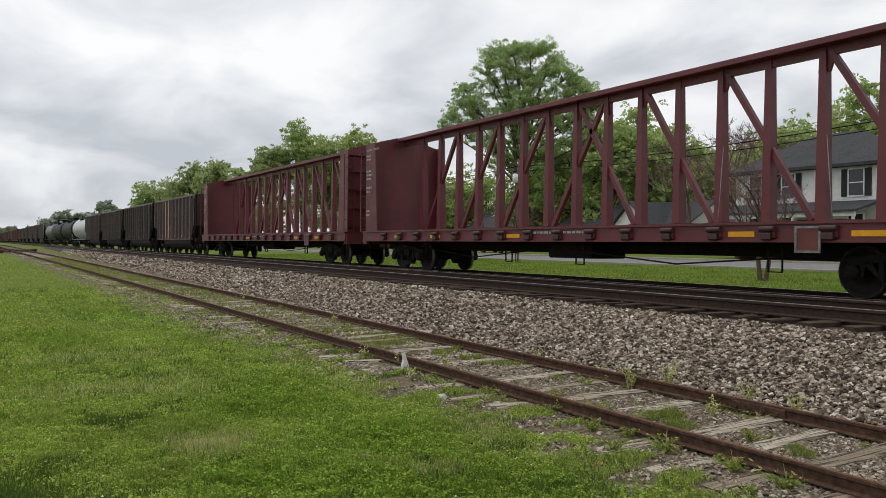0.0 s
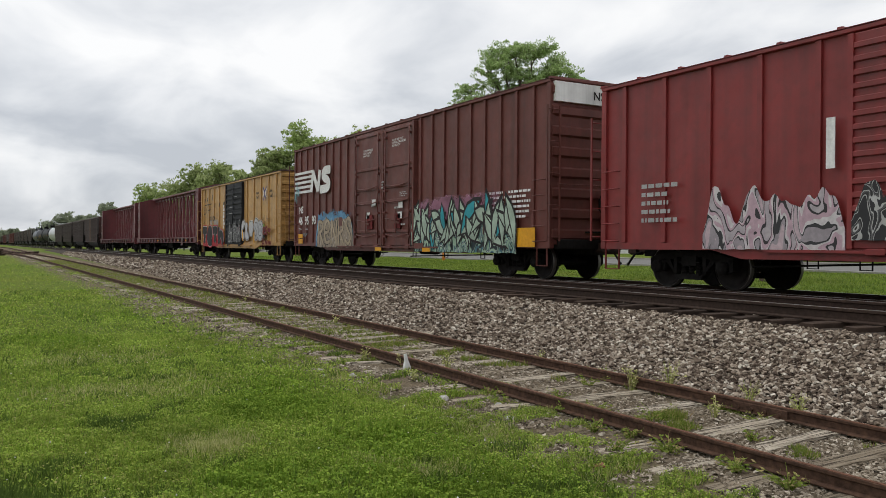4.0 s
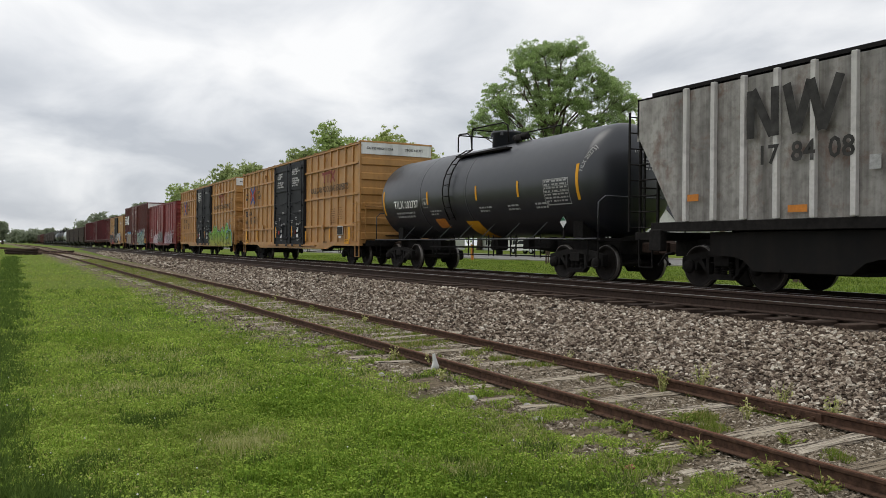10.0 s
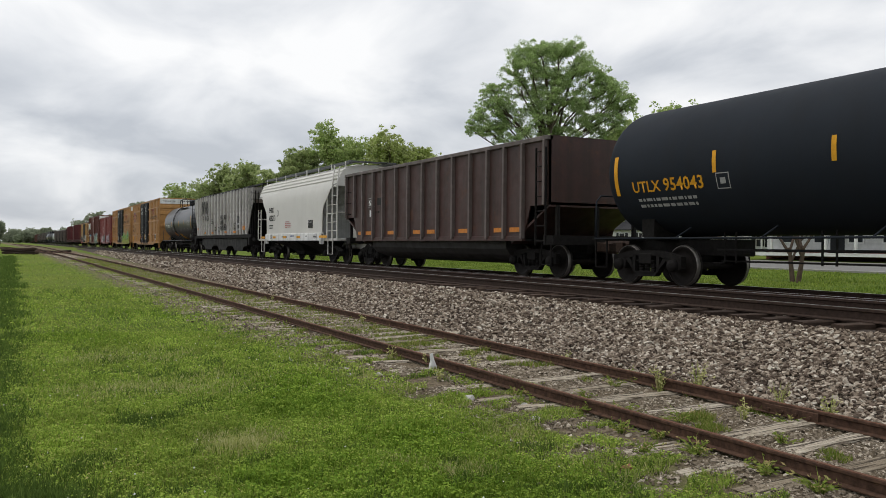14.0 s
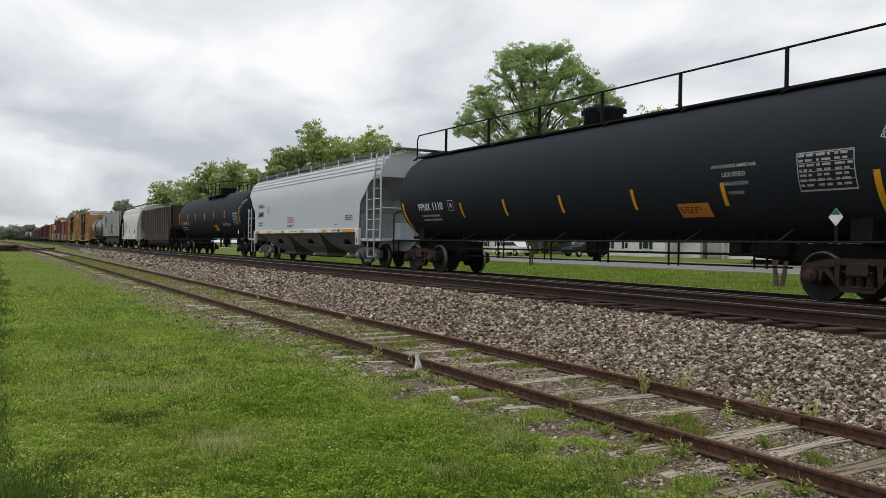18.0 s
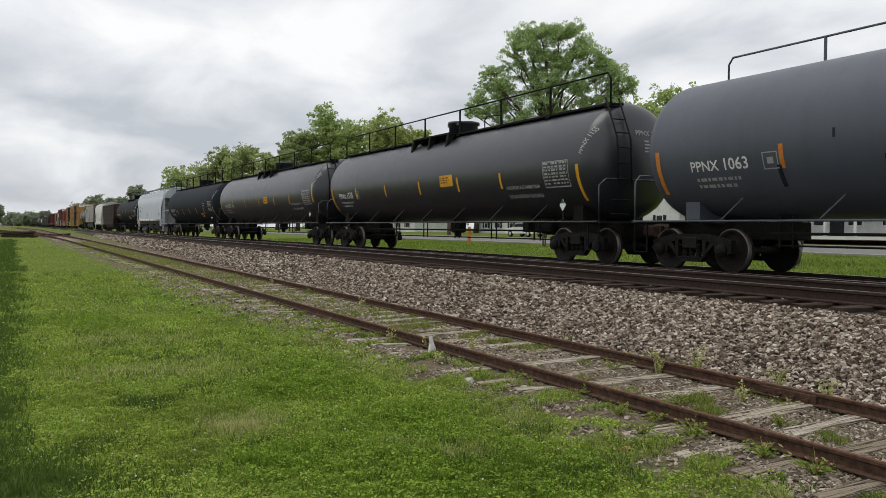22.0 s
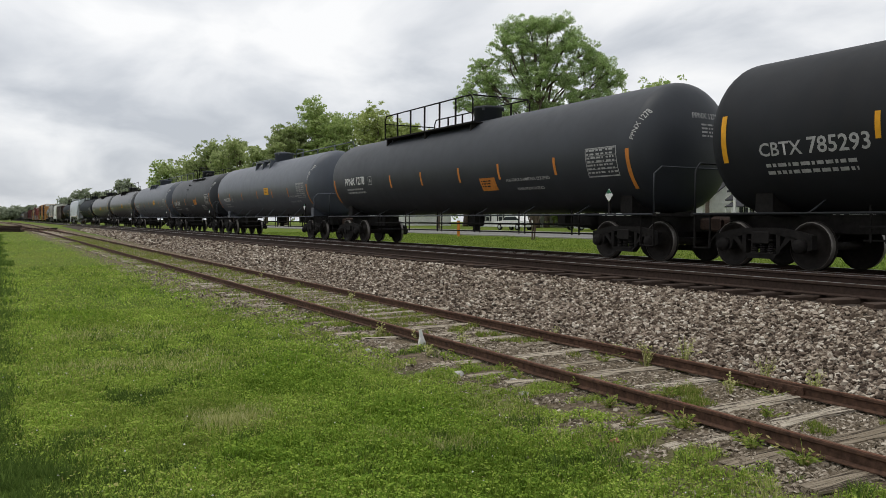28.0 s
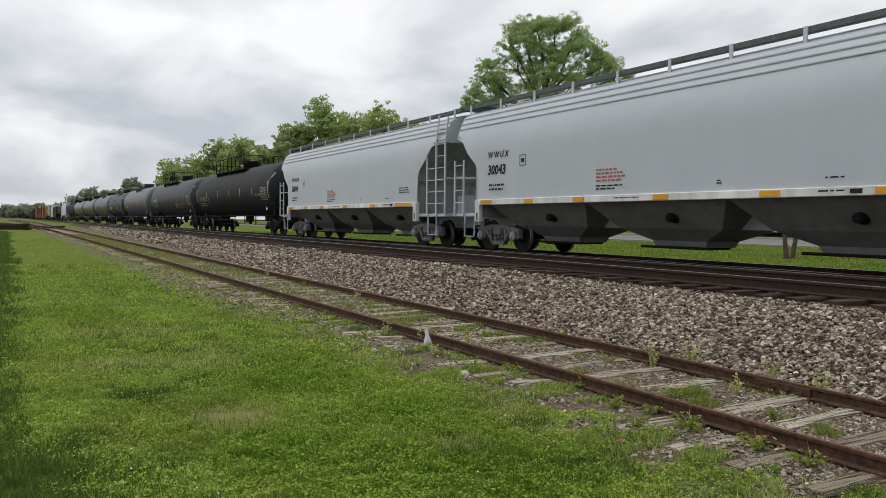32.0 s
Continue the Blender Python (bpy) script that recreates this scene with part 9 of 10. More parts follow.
def airy_tree(x, y, masses, leaves, leaf, material, label, seed, trunk_r=0.42, knots=6, spread=0.62, group="trees beyond the street", fill=1.0, twigs=True):
    """A tree whose limbs end in masses (side, depth, height, radius), each of several loose sprays of leaves with sky between them."""
    rng = np.random.default_rng(seed)
    r = random.Random(seed)
    g = ground_height(x, y) - 0.2
    k = math.hypot(x, y)
    sx, sy, dx, dy = y / k, -x / k, x / k, y / k
    ob = thing("tree", None, None, label, "tree", group)
    top = max(q[2] for q in masses)
    fork = max(1.5, 0.32 * top)
    pt = lambda a, d, z: Vector((x + sx * a + dx * d, y + sy * a + dy * d, g + z))
    part("trunk", Shape().tube([pt(0, 0, 0), pt(0.1, 0, fork * 0.5), pt(-0.1, 0.1, fork), pt(0.25, 0, fork + (top - fork) * 0.45), pt(-0.2, 0, top * 0.92)], [trunk_r * 1.35, trunk_r, trunk_r * 0.85, trunk_r * 0.45, 0.04], 9), M["bark"], ob)
    cen, siz = [], []
    area = sum(q[3] ** 2 for q in masses)
    for a, d, z, rad in masses:
        z0 = fork + r.uniform(0.0, 0.55) * max(0.0, z - rad - fork)
        p0, p3 = pt(0, 0, min(z0, z - 0.5)), pt(a, d, z - rad * 0.35)
        p1, p2 = pt(a * 0.3 + r.uniform(-0.3, 0.3), d * 0.3, z0 + (z - z0) * 0.42), pt(a * 0.72 + r.uniform(-0.4, 0.4), d * 0.7, z0 + (z - z0) * 0.74)
        thick = trunk_r * (0.24 + 0.07 * rad)
        wood = Shape().tube([p0, p1, p2, p3], [thick, thick * 0.75, thick * 0.5, thick * 0.26], 6, True, False)
        for i in range(knots):
            u = Vector((r.gauss(0, 1), r.gauss(0, 1), r.gauss(0.15, 0.8))).normalized() * rad * spread * r.uniform(0.6, 1.2)
            cc = pt(a + u.x, d + u.y, z + u.z)
            wood.tube([p2.lerp(p3, r.uniform(0.2, 1.0)), p3.lerp(cc, 0.5) + Vector((r.uniform(-0.2, 0.2), 0, r.uniform(-0.1, 0.3))), cc], [thick * 0.26, thick * 0.16, 0.02], 4, True, False)
            cr = rad * r.uniform(0.4, 0.62)
            m = int(leaves * rad ** 2 / area / knots)
            n_sp = 9
            for j in range(n_sp):
                v = Vector((r.gauss(0, 1), r.gauss(0, 1), r.gauss(0, 0.7))).normalized() * cr * r.uniform(0.4, 1.35)
                e = cc + v
                if twigs:
                    wood.tube([cc, e], [0.022, 0.008], 3, True, False)
                q = rng.normal(size=(max(1, m // n_sp), 3))
                q *= (rng.random((len(q), 1)) ** 0.4 * rad * fill * r.uniform(0.12, 0.23)) / np.linalg.norm(q, axis=1)[:, None]
                q = q * np.array([1.15, 1.15, 0.75]) + np.array(e)
                cen.append(q)
                siz.append(leaf * (0.55 + 0.9 * rng.random(len(q))))
        part("limb", wood, M["bark"], ob)
    part("crown", leaves_mesh("crown", np.concatenate(cen), np.concatenate(siz), material, rng), None, ob)
    return ob


def at_bearing(deg, dist):
    return dist * math.sin(radians(deg)), dist * math.cos(radians(deg))


def random_lobes(r, w, h, n, base=0.35):
    out = []
    for i in range(n):
        k = (i + 0.5) / n
        a = r.uniform(0, 6.28)
        z = h * (base + (0.93 - base) * r.random() ** 0.8)
        spread = w * math.sqrt(max(0.05, 1 - ((z / h - 0.58) / 0.5) ** 2)) * 0.72
        out.append((math.cos(a) * spread * r.uniform(0.2, 1), math.sin(a) * spread * 0.7 * r.uniform(0.2, 1), z, w * r.uniform(0.32, 0.46)))
    out.append((0, 0, h * 0.9, w * 0.3))
    return out


# the tall tree: a broad uneven crown with a lower lobe to its left
tx, ty = at_bearing(35.4, 100)
BOUGHS = [(-0.8, 0, 24.3, 2.46), (-2.9, 1, 24.1, 1.88), (-4.3, 0, 22.4, 1.88), (1.3, 0, 24.3, 2.23), (3.5, 1, 23.1, 2.23), (-1.9, -1, 21.9, 2.00), (0.4, 1, 21.5, 2.23), (2.7, 0, 20.8, 2.35), (5.3, 0, 21.2, 2.11), (6.5, 1, 19.6, 2.23), (8.4, 0, 18.9, 1.76), (9.6, 0, 17.7, 1.46), (-3.4, 0, 19.6, 1.76), (-1.5, 1, 18.7, 2.11), (1.1, -1, 18.2, 2.23), (3.9, 0, 18.0, 2.23), (6.5, 0, 17.0, 2.23), (-6.5, 0, 19.4, 1.46), (-7.6, 1, 18.2, 1.46), (-5.9, -1, 17.5, 1.76), (-7.8, 0, 16.1, 1.69), (-8.8, 0, 14.7, 1.29), (-4.5, 0, 16.3, 2.23), (-1.5, 0, 15.6, 2.35), (1.8, 1, 15.4, 2.35), (5.1, 0, 14.9, 2.23), (8.4, 0, 15.6, 2.00), (-6.6, 0, 14.2, 1.88), (-3.4, 0, 13.3, 2.35), (0.4, 0, 12.6, 2.35), (4.2, 0, 12.1, 2.23), (7.4, 0, 13.0, 1.88), (-1.5, 0, 10.2, 2.35), (2.3, 0, 9.5, 2.35)]
airy_tree(tx, ty, [(a, d, z + 0.55, q * 0.93) for a, d, z, q in BOUGHS], 135000, 0.095, M["leaf_tall"], "tall spring-green tree with a loose open crown", 104, 0.5, 7, 0.74, fill=1.2)
r_ = random.Random(77)
WOODS = [  # bearing, distance, height, half width, leaf material
    (18.0, 150, 18.0, 5.5, "leaf_c"), (20.2, 150, 22.6, 6.5, "leaf_b"), (22.2, 155, 21.0, 6.0, "leaf_b"), (24.3, 150, 21.6, 6.5, "leaf_a"), (26.3, 152, 20.6, 5.5, "leaf_a"), (28.2, 155, 18.0, 5.5, "leaf_b"),
    (14.9, 200, 21.2, 7.0, "leaf_c"), (16.6, 190, 17.5, 6.0, "leaf_c"), (13.0, 215, 20.8, 7.5, "leaf_c"), (11.4, 230, 17.5, 7.0, "leaf_c"), (10.2, 240, 17.0, 7.0, "leaf_b"), (7.3, 330, 14.5, 8.0, "leaf_c"), (6.2, 350, 10.5, 7.0, "leaf_c"),
    (4.6, 420, 13.5, 10.0, "leaf_c"), (3.4, 440, 5.0, 8.0, "leaf_c"), (2.2, 480, 7.0, 6.0, "leaf_c"), (0.9, 520, 6.2, 6.5, "leaf_c"), (-0.6, 330, 6.8, 4.5, "leaf_c"), (-2.6, 280, 6.5, 6.0, "leaf_b"), (-4.8, 260, 6.5, 7.0, "leaf_b"), (0.2, 620, 6.0, 11.0, "leaf_c"), (1.5, 640, 7.0, 11.0, "leaf_c"), (2.8, 600, 6.0, 11.0, "leaf_c"), (3.9, 560, 6.5, 10.0, "leaf_c"),
    (40.6, 112, 17.5, 6.5, "leaf_b"), (43.0, 118, 20.5, 6.5, "leaf_b"), (45.2, 120, 18.0, 6.5, "leaf_b"), (47.8, 118, 14.0, 6.0, "leaf_b"), (50.5, 112, 14.0, 6.5, "leaf_b"), (53.5, 105, 15.5, 6.5, "leaf_b"), (56.5, 98, 17.0, 6.5, "leaf_a"), (59.5, 95, 18.0, 6.5, "leaf_b"), (62.5, 95, 17.0, 6.5, "leaf_b"),
    (39.0, 104, 14.5, 6.0, "leaf_b"), (41.8, 100, 15.5, 6.0, "leaf_b"), (44.4, 98, 15.0, 6.0, "leaf_b"), (46.6, 98, 13.0, 5.5, "leaf_b"), (48.9, 96, 11.0, 5.5, "leaf_b"), (36.2, 112, 13.0, 6.0, "leaf_b"),
    (30.5, 125, 11.0, 5.5, "leaf_b"), (33.2, 128, 12.0, 6.0, "leaf_b"), (37.8, 118, 13.0, 6.0, "leaf_b"),
]
for bearing, dist, height, w, mat_name in WOODS:
    wx, wy = at_bearing(bearing, dist)
    big = dist < 260
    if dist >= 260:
        mat_name = "leaf_haze"
    label = {"leaf_a": "spring-green broadleaf tree beyond the street", "leaf_b": "dense deep-green broadleaf tree behind the houses", "leaf_c": "hazy green tree of the far woods", "leaf_haze": "distant tree on the horizon, leaves tinted grey-green for haze"}[mat_name]
    if big:
        airy_tree(wx, wy, random_lobes(r_, w, height - 0.4, 21, 0.2), (15000 if bearing < 29 else 9500) if dist < 170 else 7000, (0.24 if bearing < 29 else 0.27) if dist < 170 else 0.4, M[mat_name], label, int(bearing * 10) + 300, 0.36, 6, 0.8, fill=1.15, twigs=False)
    else:
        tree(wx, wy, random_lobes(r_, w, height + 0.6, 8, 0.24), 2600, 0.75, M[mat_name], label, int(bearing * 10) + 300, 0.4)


def bare_tree(x, y, height, spread, seed, label, stems=2, material="bark_pale", r0=0.12, depth=5, first=0.32, fine=0.004):
    """Leafless tree: stems that fork again and again into twigs."""
    r = random.Random(seed)
    g = ground_height(x, y) - 0.1
    ob = thing("bare_tree", None, None, label, "tree")
    for k in range(stems):
        lean = Vector((r.uniform(-0.3, 0.3), 0.45 - 0.9 * k, 3.4)).normalized() if stems > 1 else Vector((0, 0, 1))
        stem_shape = [Shape() for _ in range(3)]

        def grow(p, d, length, rad, level):
            q = p + d * length
            midp = p + d * length * 0.5 + Vector((r.uniform(-1, 1), r.uniform(-1, 1), r.uniform(-0.4, 0.4))) * length * 0.05
            stem_shape[0 if level == 0 else 1 if level < 3 else 2].tube([p, midp, q], [rad, rad * 0.85, rad * 0.68], 7 if level == 0 else 5 if level < 2 else 3, True, False)
            if level >= depth:
                return
            for _ in range(3 if level > 0 else 4):
                side = Vector((r.uniform(-1, 1), r.uniform(-1, 1), r.uniform(-0.2, 0.5)))
                nd = (d + side * (0.55 + spread)).normalized()
                nd.z = max(nd.z, 0.08)
                grow(p + d * length * r.uniform(0.55, 1.0), nd.normalized(), (length if level else height * 0.32) * r.uniform(0.58, 0.78), max(fine, rad * 0.55), level + 1)

        p0 = Vector((x + 0.06 * (k - (stems - 1) / 2), y - 0.16 * (k - (stems - 1) / 2), g))
        grow(p0, lean, height * first, r0, 0)
        t = part("stem", stem_shape[0], M[material], ob)
        part("limb", stem_shape[1], M[material], t)
        tw = part("crown", stem_shape[2], M["twig"], t)
        tw["kind"] = "stuff"
    return ob


M["twig"] = plain("pinkish_grey_twigs", (0.22, 0.14, 0.13), 0.9, 0, 6.0, 0.3, 0)
bare_tree(26.3, 20.8, 7.2, 0.3, 5, "leafless crepe myrtle with forked brown stems on the verge", 2, r0=0.1, depth=6, first=0.2)
bare_tree(31.5, 44.5, 5.5, 0.2, 8, "small leafless ornamental tree on the verge", 2, r0=0.06)
bx, by = at_bearing(28.6, 95)
bare_tree(bx, by, 12.5, 0.25, 9, "leafless tree between the green trees", 1, "bark", 0.25)
bx, by = at_bearing(51.0, 70)
bare_tree(bx, by, 14.5, 0.3, 10, "bare tree with reddish buds beside the white house", 1, "bark", 0.22, depth=6, fine=0.014)
bx, by = at_bearing(47.0, 78)
bare_tree(bx, by, 14.0, 0.33, 11, "bare pinkish tree behind the cottages", 1, "bark", 0.22, depth=6, fine=0.014)

# ---- near ground: grass, stones, weeds ----
def in_view(rng, n, d0, d1):
    """Points on the ground in front of the lawn's viewer, evenly spread by area."""
    d = np.sqrt(rng.random(n) * (d1 * d1 - d0 * d0) + d0 * d0)
    a = np.radians(rng.uniform(-8.0, 63.0, n))
    return d * np.sin(a), d * np.cos(a)


def ground_np(x, y):
    return np.array([ground_height(float(a), float(b)) for a, b in zip(x, y)])


def value_noise(x, y, s, z=0.0):
    return np.array([noise.noise(Vector((float(a) * s, float(b) * s, z))) for a, b in zip(x, y)])


def near_patch(x, y, px, py, r):
    return np.exp(-((x - px) ** 2 + (y - py) ** 2) / (r * r))


def blades_mesh(name, x, y, height, width, material, rng, flat=False):
    n = len(x)
    z = ground_np(x, y)
    a = rng.uniform(0, 6.283, n)
    c, s = np.cos(a), np.sin(a)
    h = height * (0.55 + 0.9 * rng.random(n))
    w = width * (0.6 + 0.8 * rng.random(n))
    lean = h * rng.uniform(0.1, 0.9, n)
    b = rng.uniform(0, 6.283, n)
    p = np.stack([x, y, z], 1)
    if flat:
        # small clover leaves lying nearly level
        up = np.stack([np.zeros(n), np.zeros(n), h], 1)
        e1 = np.stack([c * w, s * w, rng.uniform(-0.5, 0.5, n) * w], 1)
        e2 = np.stack([-s * w, c * w, rng.uniform(-0.5, 0.5, n) * w], 1)
        v = np.stack([p + up - e1, p + up - e2, p + up + e1, p + up + e2], 1).reshape(-1, 3)
        i = np.arange(n)[:, None] * 4
        return array_mesh(name, v, 4, i + np.array([[0, 1, 2, 3]]), material)
    v = np.stack([p + np.stack([c * w, s * w, np.zeros(n) - 0.01], 1), p - np.stack([c * w, s * w, np.zeros(n) + 0.01], 1), p + np.stack([np.cos(b) * lean, np.sin(b) * lean, h], 1)], 1).reshape(-1, 3)
    return array_mesh(name, v, 3, np.arange(n * 3).reshape(-1, 3), material)


def lawn():
    rng = np.random.default_rng(3)
    xs, ys, ds = [], [], []
    for n, d0, d1 in ((250000, 4.5, 8.5), (180000, 8.5, 15), (110000, 15, 28), (70000, 28, 55), (50000, 55, 120)):
        x, y = in_view(rng, n, d0, d1)
        xs.append(x); ys.append(y); ds.append(np.full(n, (d0 + d1) / 2))
    # all round the spot, and thick among the ties of the siding
    n = 60000
    x, y = rng.uniform(-9, 4.4, n), rng.uniform(-8, 12, n)
    xs.append(x); ys.append(y); ds.append(np.full(n, 16.0))
    n = 70000
    y = 9 + 55 * rng.random(n) ** 1.4
    xs.append(siding_x(0) - 0.0171 * y + rng.uniform(-1.3, 0.95, n)); ys.append(y); ds.append(12 + 0.4 * y)
    x, y, d = np.concatenate(xs), np.concatenate(ys), np.concatenate(ds)
    off = x - (5.62 - 0.0171 * y)
    nz = value_noise(x, y, 0.9, 4.0)
    nf = value_noise(x, y, 2.3, 7.0)
    limit = -1.08 + nz * 0.7 + nf * 1.0
    keep = off < limit
    on_tie = (np.abs(y[:, None] - np.array([t for t in TIE_YS if t < 30])[None, :]).min(1) < 0.13) & (off > -1.45)
    # tufts between the rails and ties
    tuft = (off > limit) & (off < 0.9) & (nf + 0.35 * nz > np.where(y > 11, -0.3, np.where(y > 8.5, 0.05, 0.36))) & ~on_tie
    # thin out on the bare places
    bare = near_patch(x, y, 4.2, 14.2, 0.5)
    keep &= (rng.random(len(x)) > bare) & ~on_tie
    clump = np.clip(0.75 + 0.9 * value_noise(x, y, 7.0, 31.0) + 0.5 * value_noise(x, y, 2.6, 33.0), 0.35, 1.6)
    lush = 1.1 * value_noise(x, y, 0.55, 11.0) + 1.3 * near_patch(x, y, 1.55, 5.5, 0.5) + 1.2 * near_patch(x, y, 2.55, 7.6, 0.55) + 0.9 * near_patch(x, y, 2.9, 8.6, 0.5) + 0.6 * near_patch(x, y, 3.0, 6.2, 0.5)
    straw = near_patch(x, y, 1.62, 6.5, 0.36) * 1.1 + near_patch(x, y, 1.3, 12.0, 1.0) * 0.62 + near_patch(x, y, 2.5, 5.6, 0.3) * 0.55 + near_patch(x, y, 2.9, 5.1, 0.25) * 0.8 + 0.25 * value_noise(x, y, 1.1, 15.0) + 0.42 * np.clip((off + 2.9) / 1.2, 0, 1) * np.clip(0.6 + value_noise(x, y, 1.8, 16.0), 0, 1.3) + 0.5 * near_patch(x, y, 2.0, 9.2, 0.9) + 0.45 * near_patch(x, y, 0.9, 9.4, 0.7)
    sel_straw = keep & (straw + 0.75 * rng.random(len(x)) > 0.95)
    sel_lush = keep & ~sel_straw & (lush + 0.9 * rng.random(len(x)) > 0.92)
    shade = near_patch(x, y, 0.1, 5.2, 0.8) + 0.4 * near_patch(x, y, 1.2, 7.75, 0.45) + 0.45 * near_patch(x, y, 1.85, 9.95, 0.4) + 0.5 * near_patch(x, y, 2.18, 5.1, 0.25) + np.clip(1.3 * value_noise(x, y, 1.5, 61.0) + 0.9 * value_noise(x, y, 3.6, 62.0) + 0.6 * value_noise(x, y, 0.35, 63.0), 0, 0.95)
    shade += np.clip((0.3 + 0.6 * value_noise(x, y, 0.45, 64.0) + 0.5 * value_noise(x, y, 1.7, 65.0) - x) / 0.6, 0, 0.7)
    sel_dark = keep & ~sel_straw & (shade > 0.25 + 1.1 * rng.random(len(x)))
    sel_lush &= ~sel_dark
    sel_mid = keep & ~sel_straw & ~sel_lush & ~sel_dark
    half = rng.random(len(x)) < 0.58
    far = d > 20

    def put(name, sel, h, w, mat, label, flat=False):
        if sel.sum() < 5:
            return
        thing(name, blades_mesh(name, x[sel], y[sel], clump[sel] * np.where(far[sel], h * 1.2, h), np.where(far[sel], np.where(d[sel] > 60, w * 4.0, w * 2.2), np.where(d[sel] > 10, w * 1.5, w)), mat, rng, flat), None, label, "grass", "", "stuff")

    put("grass", sel_mid & half, 0.05, 0.005, M["blade"], "short mown grass blades of mixed green")
    put("clover", sel_mid & ~half, 0.042, 0.008, M["blade"], "low clover leaves among the grass", True)
    put("grass", sel_lush & half, 0.06, 0.006, M["blade_lush"], "lush bright green grass blades")
    put("clover", sel_lush & ~half, 0.05, 0.0095, M["blade_lush"], "lush bright clover leaves", True)
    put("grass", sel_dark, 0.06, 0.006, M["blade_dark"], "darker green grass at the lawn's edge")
    put("dry_grass", sel_straw, 0.055, 0.005, M["blade_dry"], "dry straw-coloured grass in a worn patch")
    put("weeds", tuft, 0.06, 0.006, M["blade_weed"], "weeds and grass between the siding ties")


M["blade_lush"] = varied("lush_blades", [(0.0, (0.13, 0.235, 0.026)), (0.6, (0.26, 0.4, 0.05)), (1.0, (0.4, 0.53, 0.085))], 0.9, 0.8, "island", 0.0, None, 0.4, 0.4)
M["blade_dry"] = varied("dry_blades", [(0.0, (0.27, 0.33, 0.08)), (0.5, (0.47, 0.48, 0.18)), (1.0, (0.66, 0.61, 0.34))], 0.85, 4.0, "island", 0.0, None, 0.1, 0.35)
M["blade_weed"] = varied("weed_blades", [(0.0, (0.13, 0.19, 0.03)), (0.6, (0.24, 0.31, 0.06)), (0.85, (0.36, 0.35, 0.12)), (1.0, (0.45, 0.34, 0.17))], 0.85, 4.0, "island", 0.0, None, 0.1, 0.35)
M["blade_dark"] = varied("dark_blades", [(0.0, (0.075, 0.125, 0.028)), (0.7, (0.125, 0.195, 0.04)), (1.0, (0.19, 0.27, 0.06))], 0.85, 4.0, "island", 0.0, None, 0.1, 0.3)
lawn()


def clover_flowers():
    rng = np.random.default_rng(18)
    x, y = in_view(rng, 380, 4.6, 14)
    k = (x - (5.62 - 0.0171 * y) < -1.4) & (value_noise(x, y, 0.6, 41.0) > -0.1)
    x, y = x[k], y[k]
    p = np.stack([x, y, ground_np(x, y) + rng.uniform(0.04, 0.075, len(x))], 1)
    v = (np.array([(1, 0, 0), (0, 1, 0), (-1, 0, 0), (0, -1, 0), (0, 0, 1.2), (0, 0, -0.7)])[None] * (0.007 * rng.uniform(0.6, 1.3, (len(x), 1, 1))) + p[:, None, :]).reshape(-1, 3)
    f = np.array([(0, 1, 4), (1, 2, 4), (2, 3, 4), (3, 0, 4), (1, 0, 5), (2, 1, 5), (3, 2, 5), (0, 3, 5)])
    thing("clover_flowers", array_mesh("clover_flowers", v, 3, (np.arange(len(x))[:, None, None] * 6 + f[None]).reshape(-1, 3), M["trim"]), None, "tiny white clover flowers in the lawn", "flowers", "", "stuff")


clover_flowers()


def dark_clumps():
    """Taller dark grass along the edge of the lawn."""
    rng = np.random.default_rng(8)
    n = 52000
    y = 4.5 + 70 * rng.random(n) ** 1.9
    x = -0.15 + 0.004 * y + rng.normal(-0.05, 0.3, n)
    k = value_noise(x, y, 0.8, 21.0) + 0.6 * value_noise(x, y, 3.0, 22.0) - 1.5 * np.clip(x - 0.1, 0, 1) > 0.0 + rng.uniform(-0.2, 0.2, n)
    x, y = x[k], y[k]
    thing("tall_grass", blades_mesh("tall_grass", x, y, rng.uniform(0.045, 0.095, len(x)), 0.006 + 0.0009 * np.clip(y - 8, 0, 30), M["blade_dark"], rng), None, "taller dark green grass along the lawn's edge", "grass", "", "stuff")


dark_clumps()


def verge_grass():
    """Longer rough grass between the main line and the street."""
    rng = np.random.default_rng(27)
    n = 90000
    x, y = rng.uniform(16.7, 33.8, n), 8 + 75 * rng.random(n) ** 1.2
    thing("verge_grass", blades_mesh("verge_grass", x, y, np.clip(0.07 + 0.06 * value_noise(x, y, 0.7, 51.0), 0.03, 0.14), np.full(n, 0.02), M["blade_verge"], rng), None, "rough green grass between the main line and the street", "grass", "", "stuff")


M["blade_verge"] = varied("verge_blades", [(0.0, (0.13, 0.2, 0.035)), (0.6, (0.25, 0.36, 0.06)), (1.0, (0.4, 0.49, 0.1))], 0.9, 0.5, "island", 0.0, None, 0.5, 0.4)
verge_grass()

ICO_V = np.array([(-1, 1.618, 0), (1, 1.618, 0), (-1, -1.618, 0), (1, -1.618, 0), (0, -1, 1.618), (0, 1, 1.618), (0, -1, -1.618), (0, 1, -1.618), (1.618, 0, -1), (1.618, 0, 1), (-1.618, 0, -1), (-1.618, 0, 1)]) / 1.9
ICO_F = np.array([(0, 11, 5), (0, 5, 1), (0, 1, 7), (0, 7, 10), (0, 10, 11), (1, 5, 9), (5, 11, 4), (11, 10, 2), (10, 7, 6), (7, 1, 8), (3, 9, 4), (3, 4, 2), (3, 2, 6), (3, 6, 8), (3, 8, 9), (4, 9, 5), (2, 4, 11), (6, 2, 10), (8, 6, 7), (9, 8, 1)])
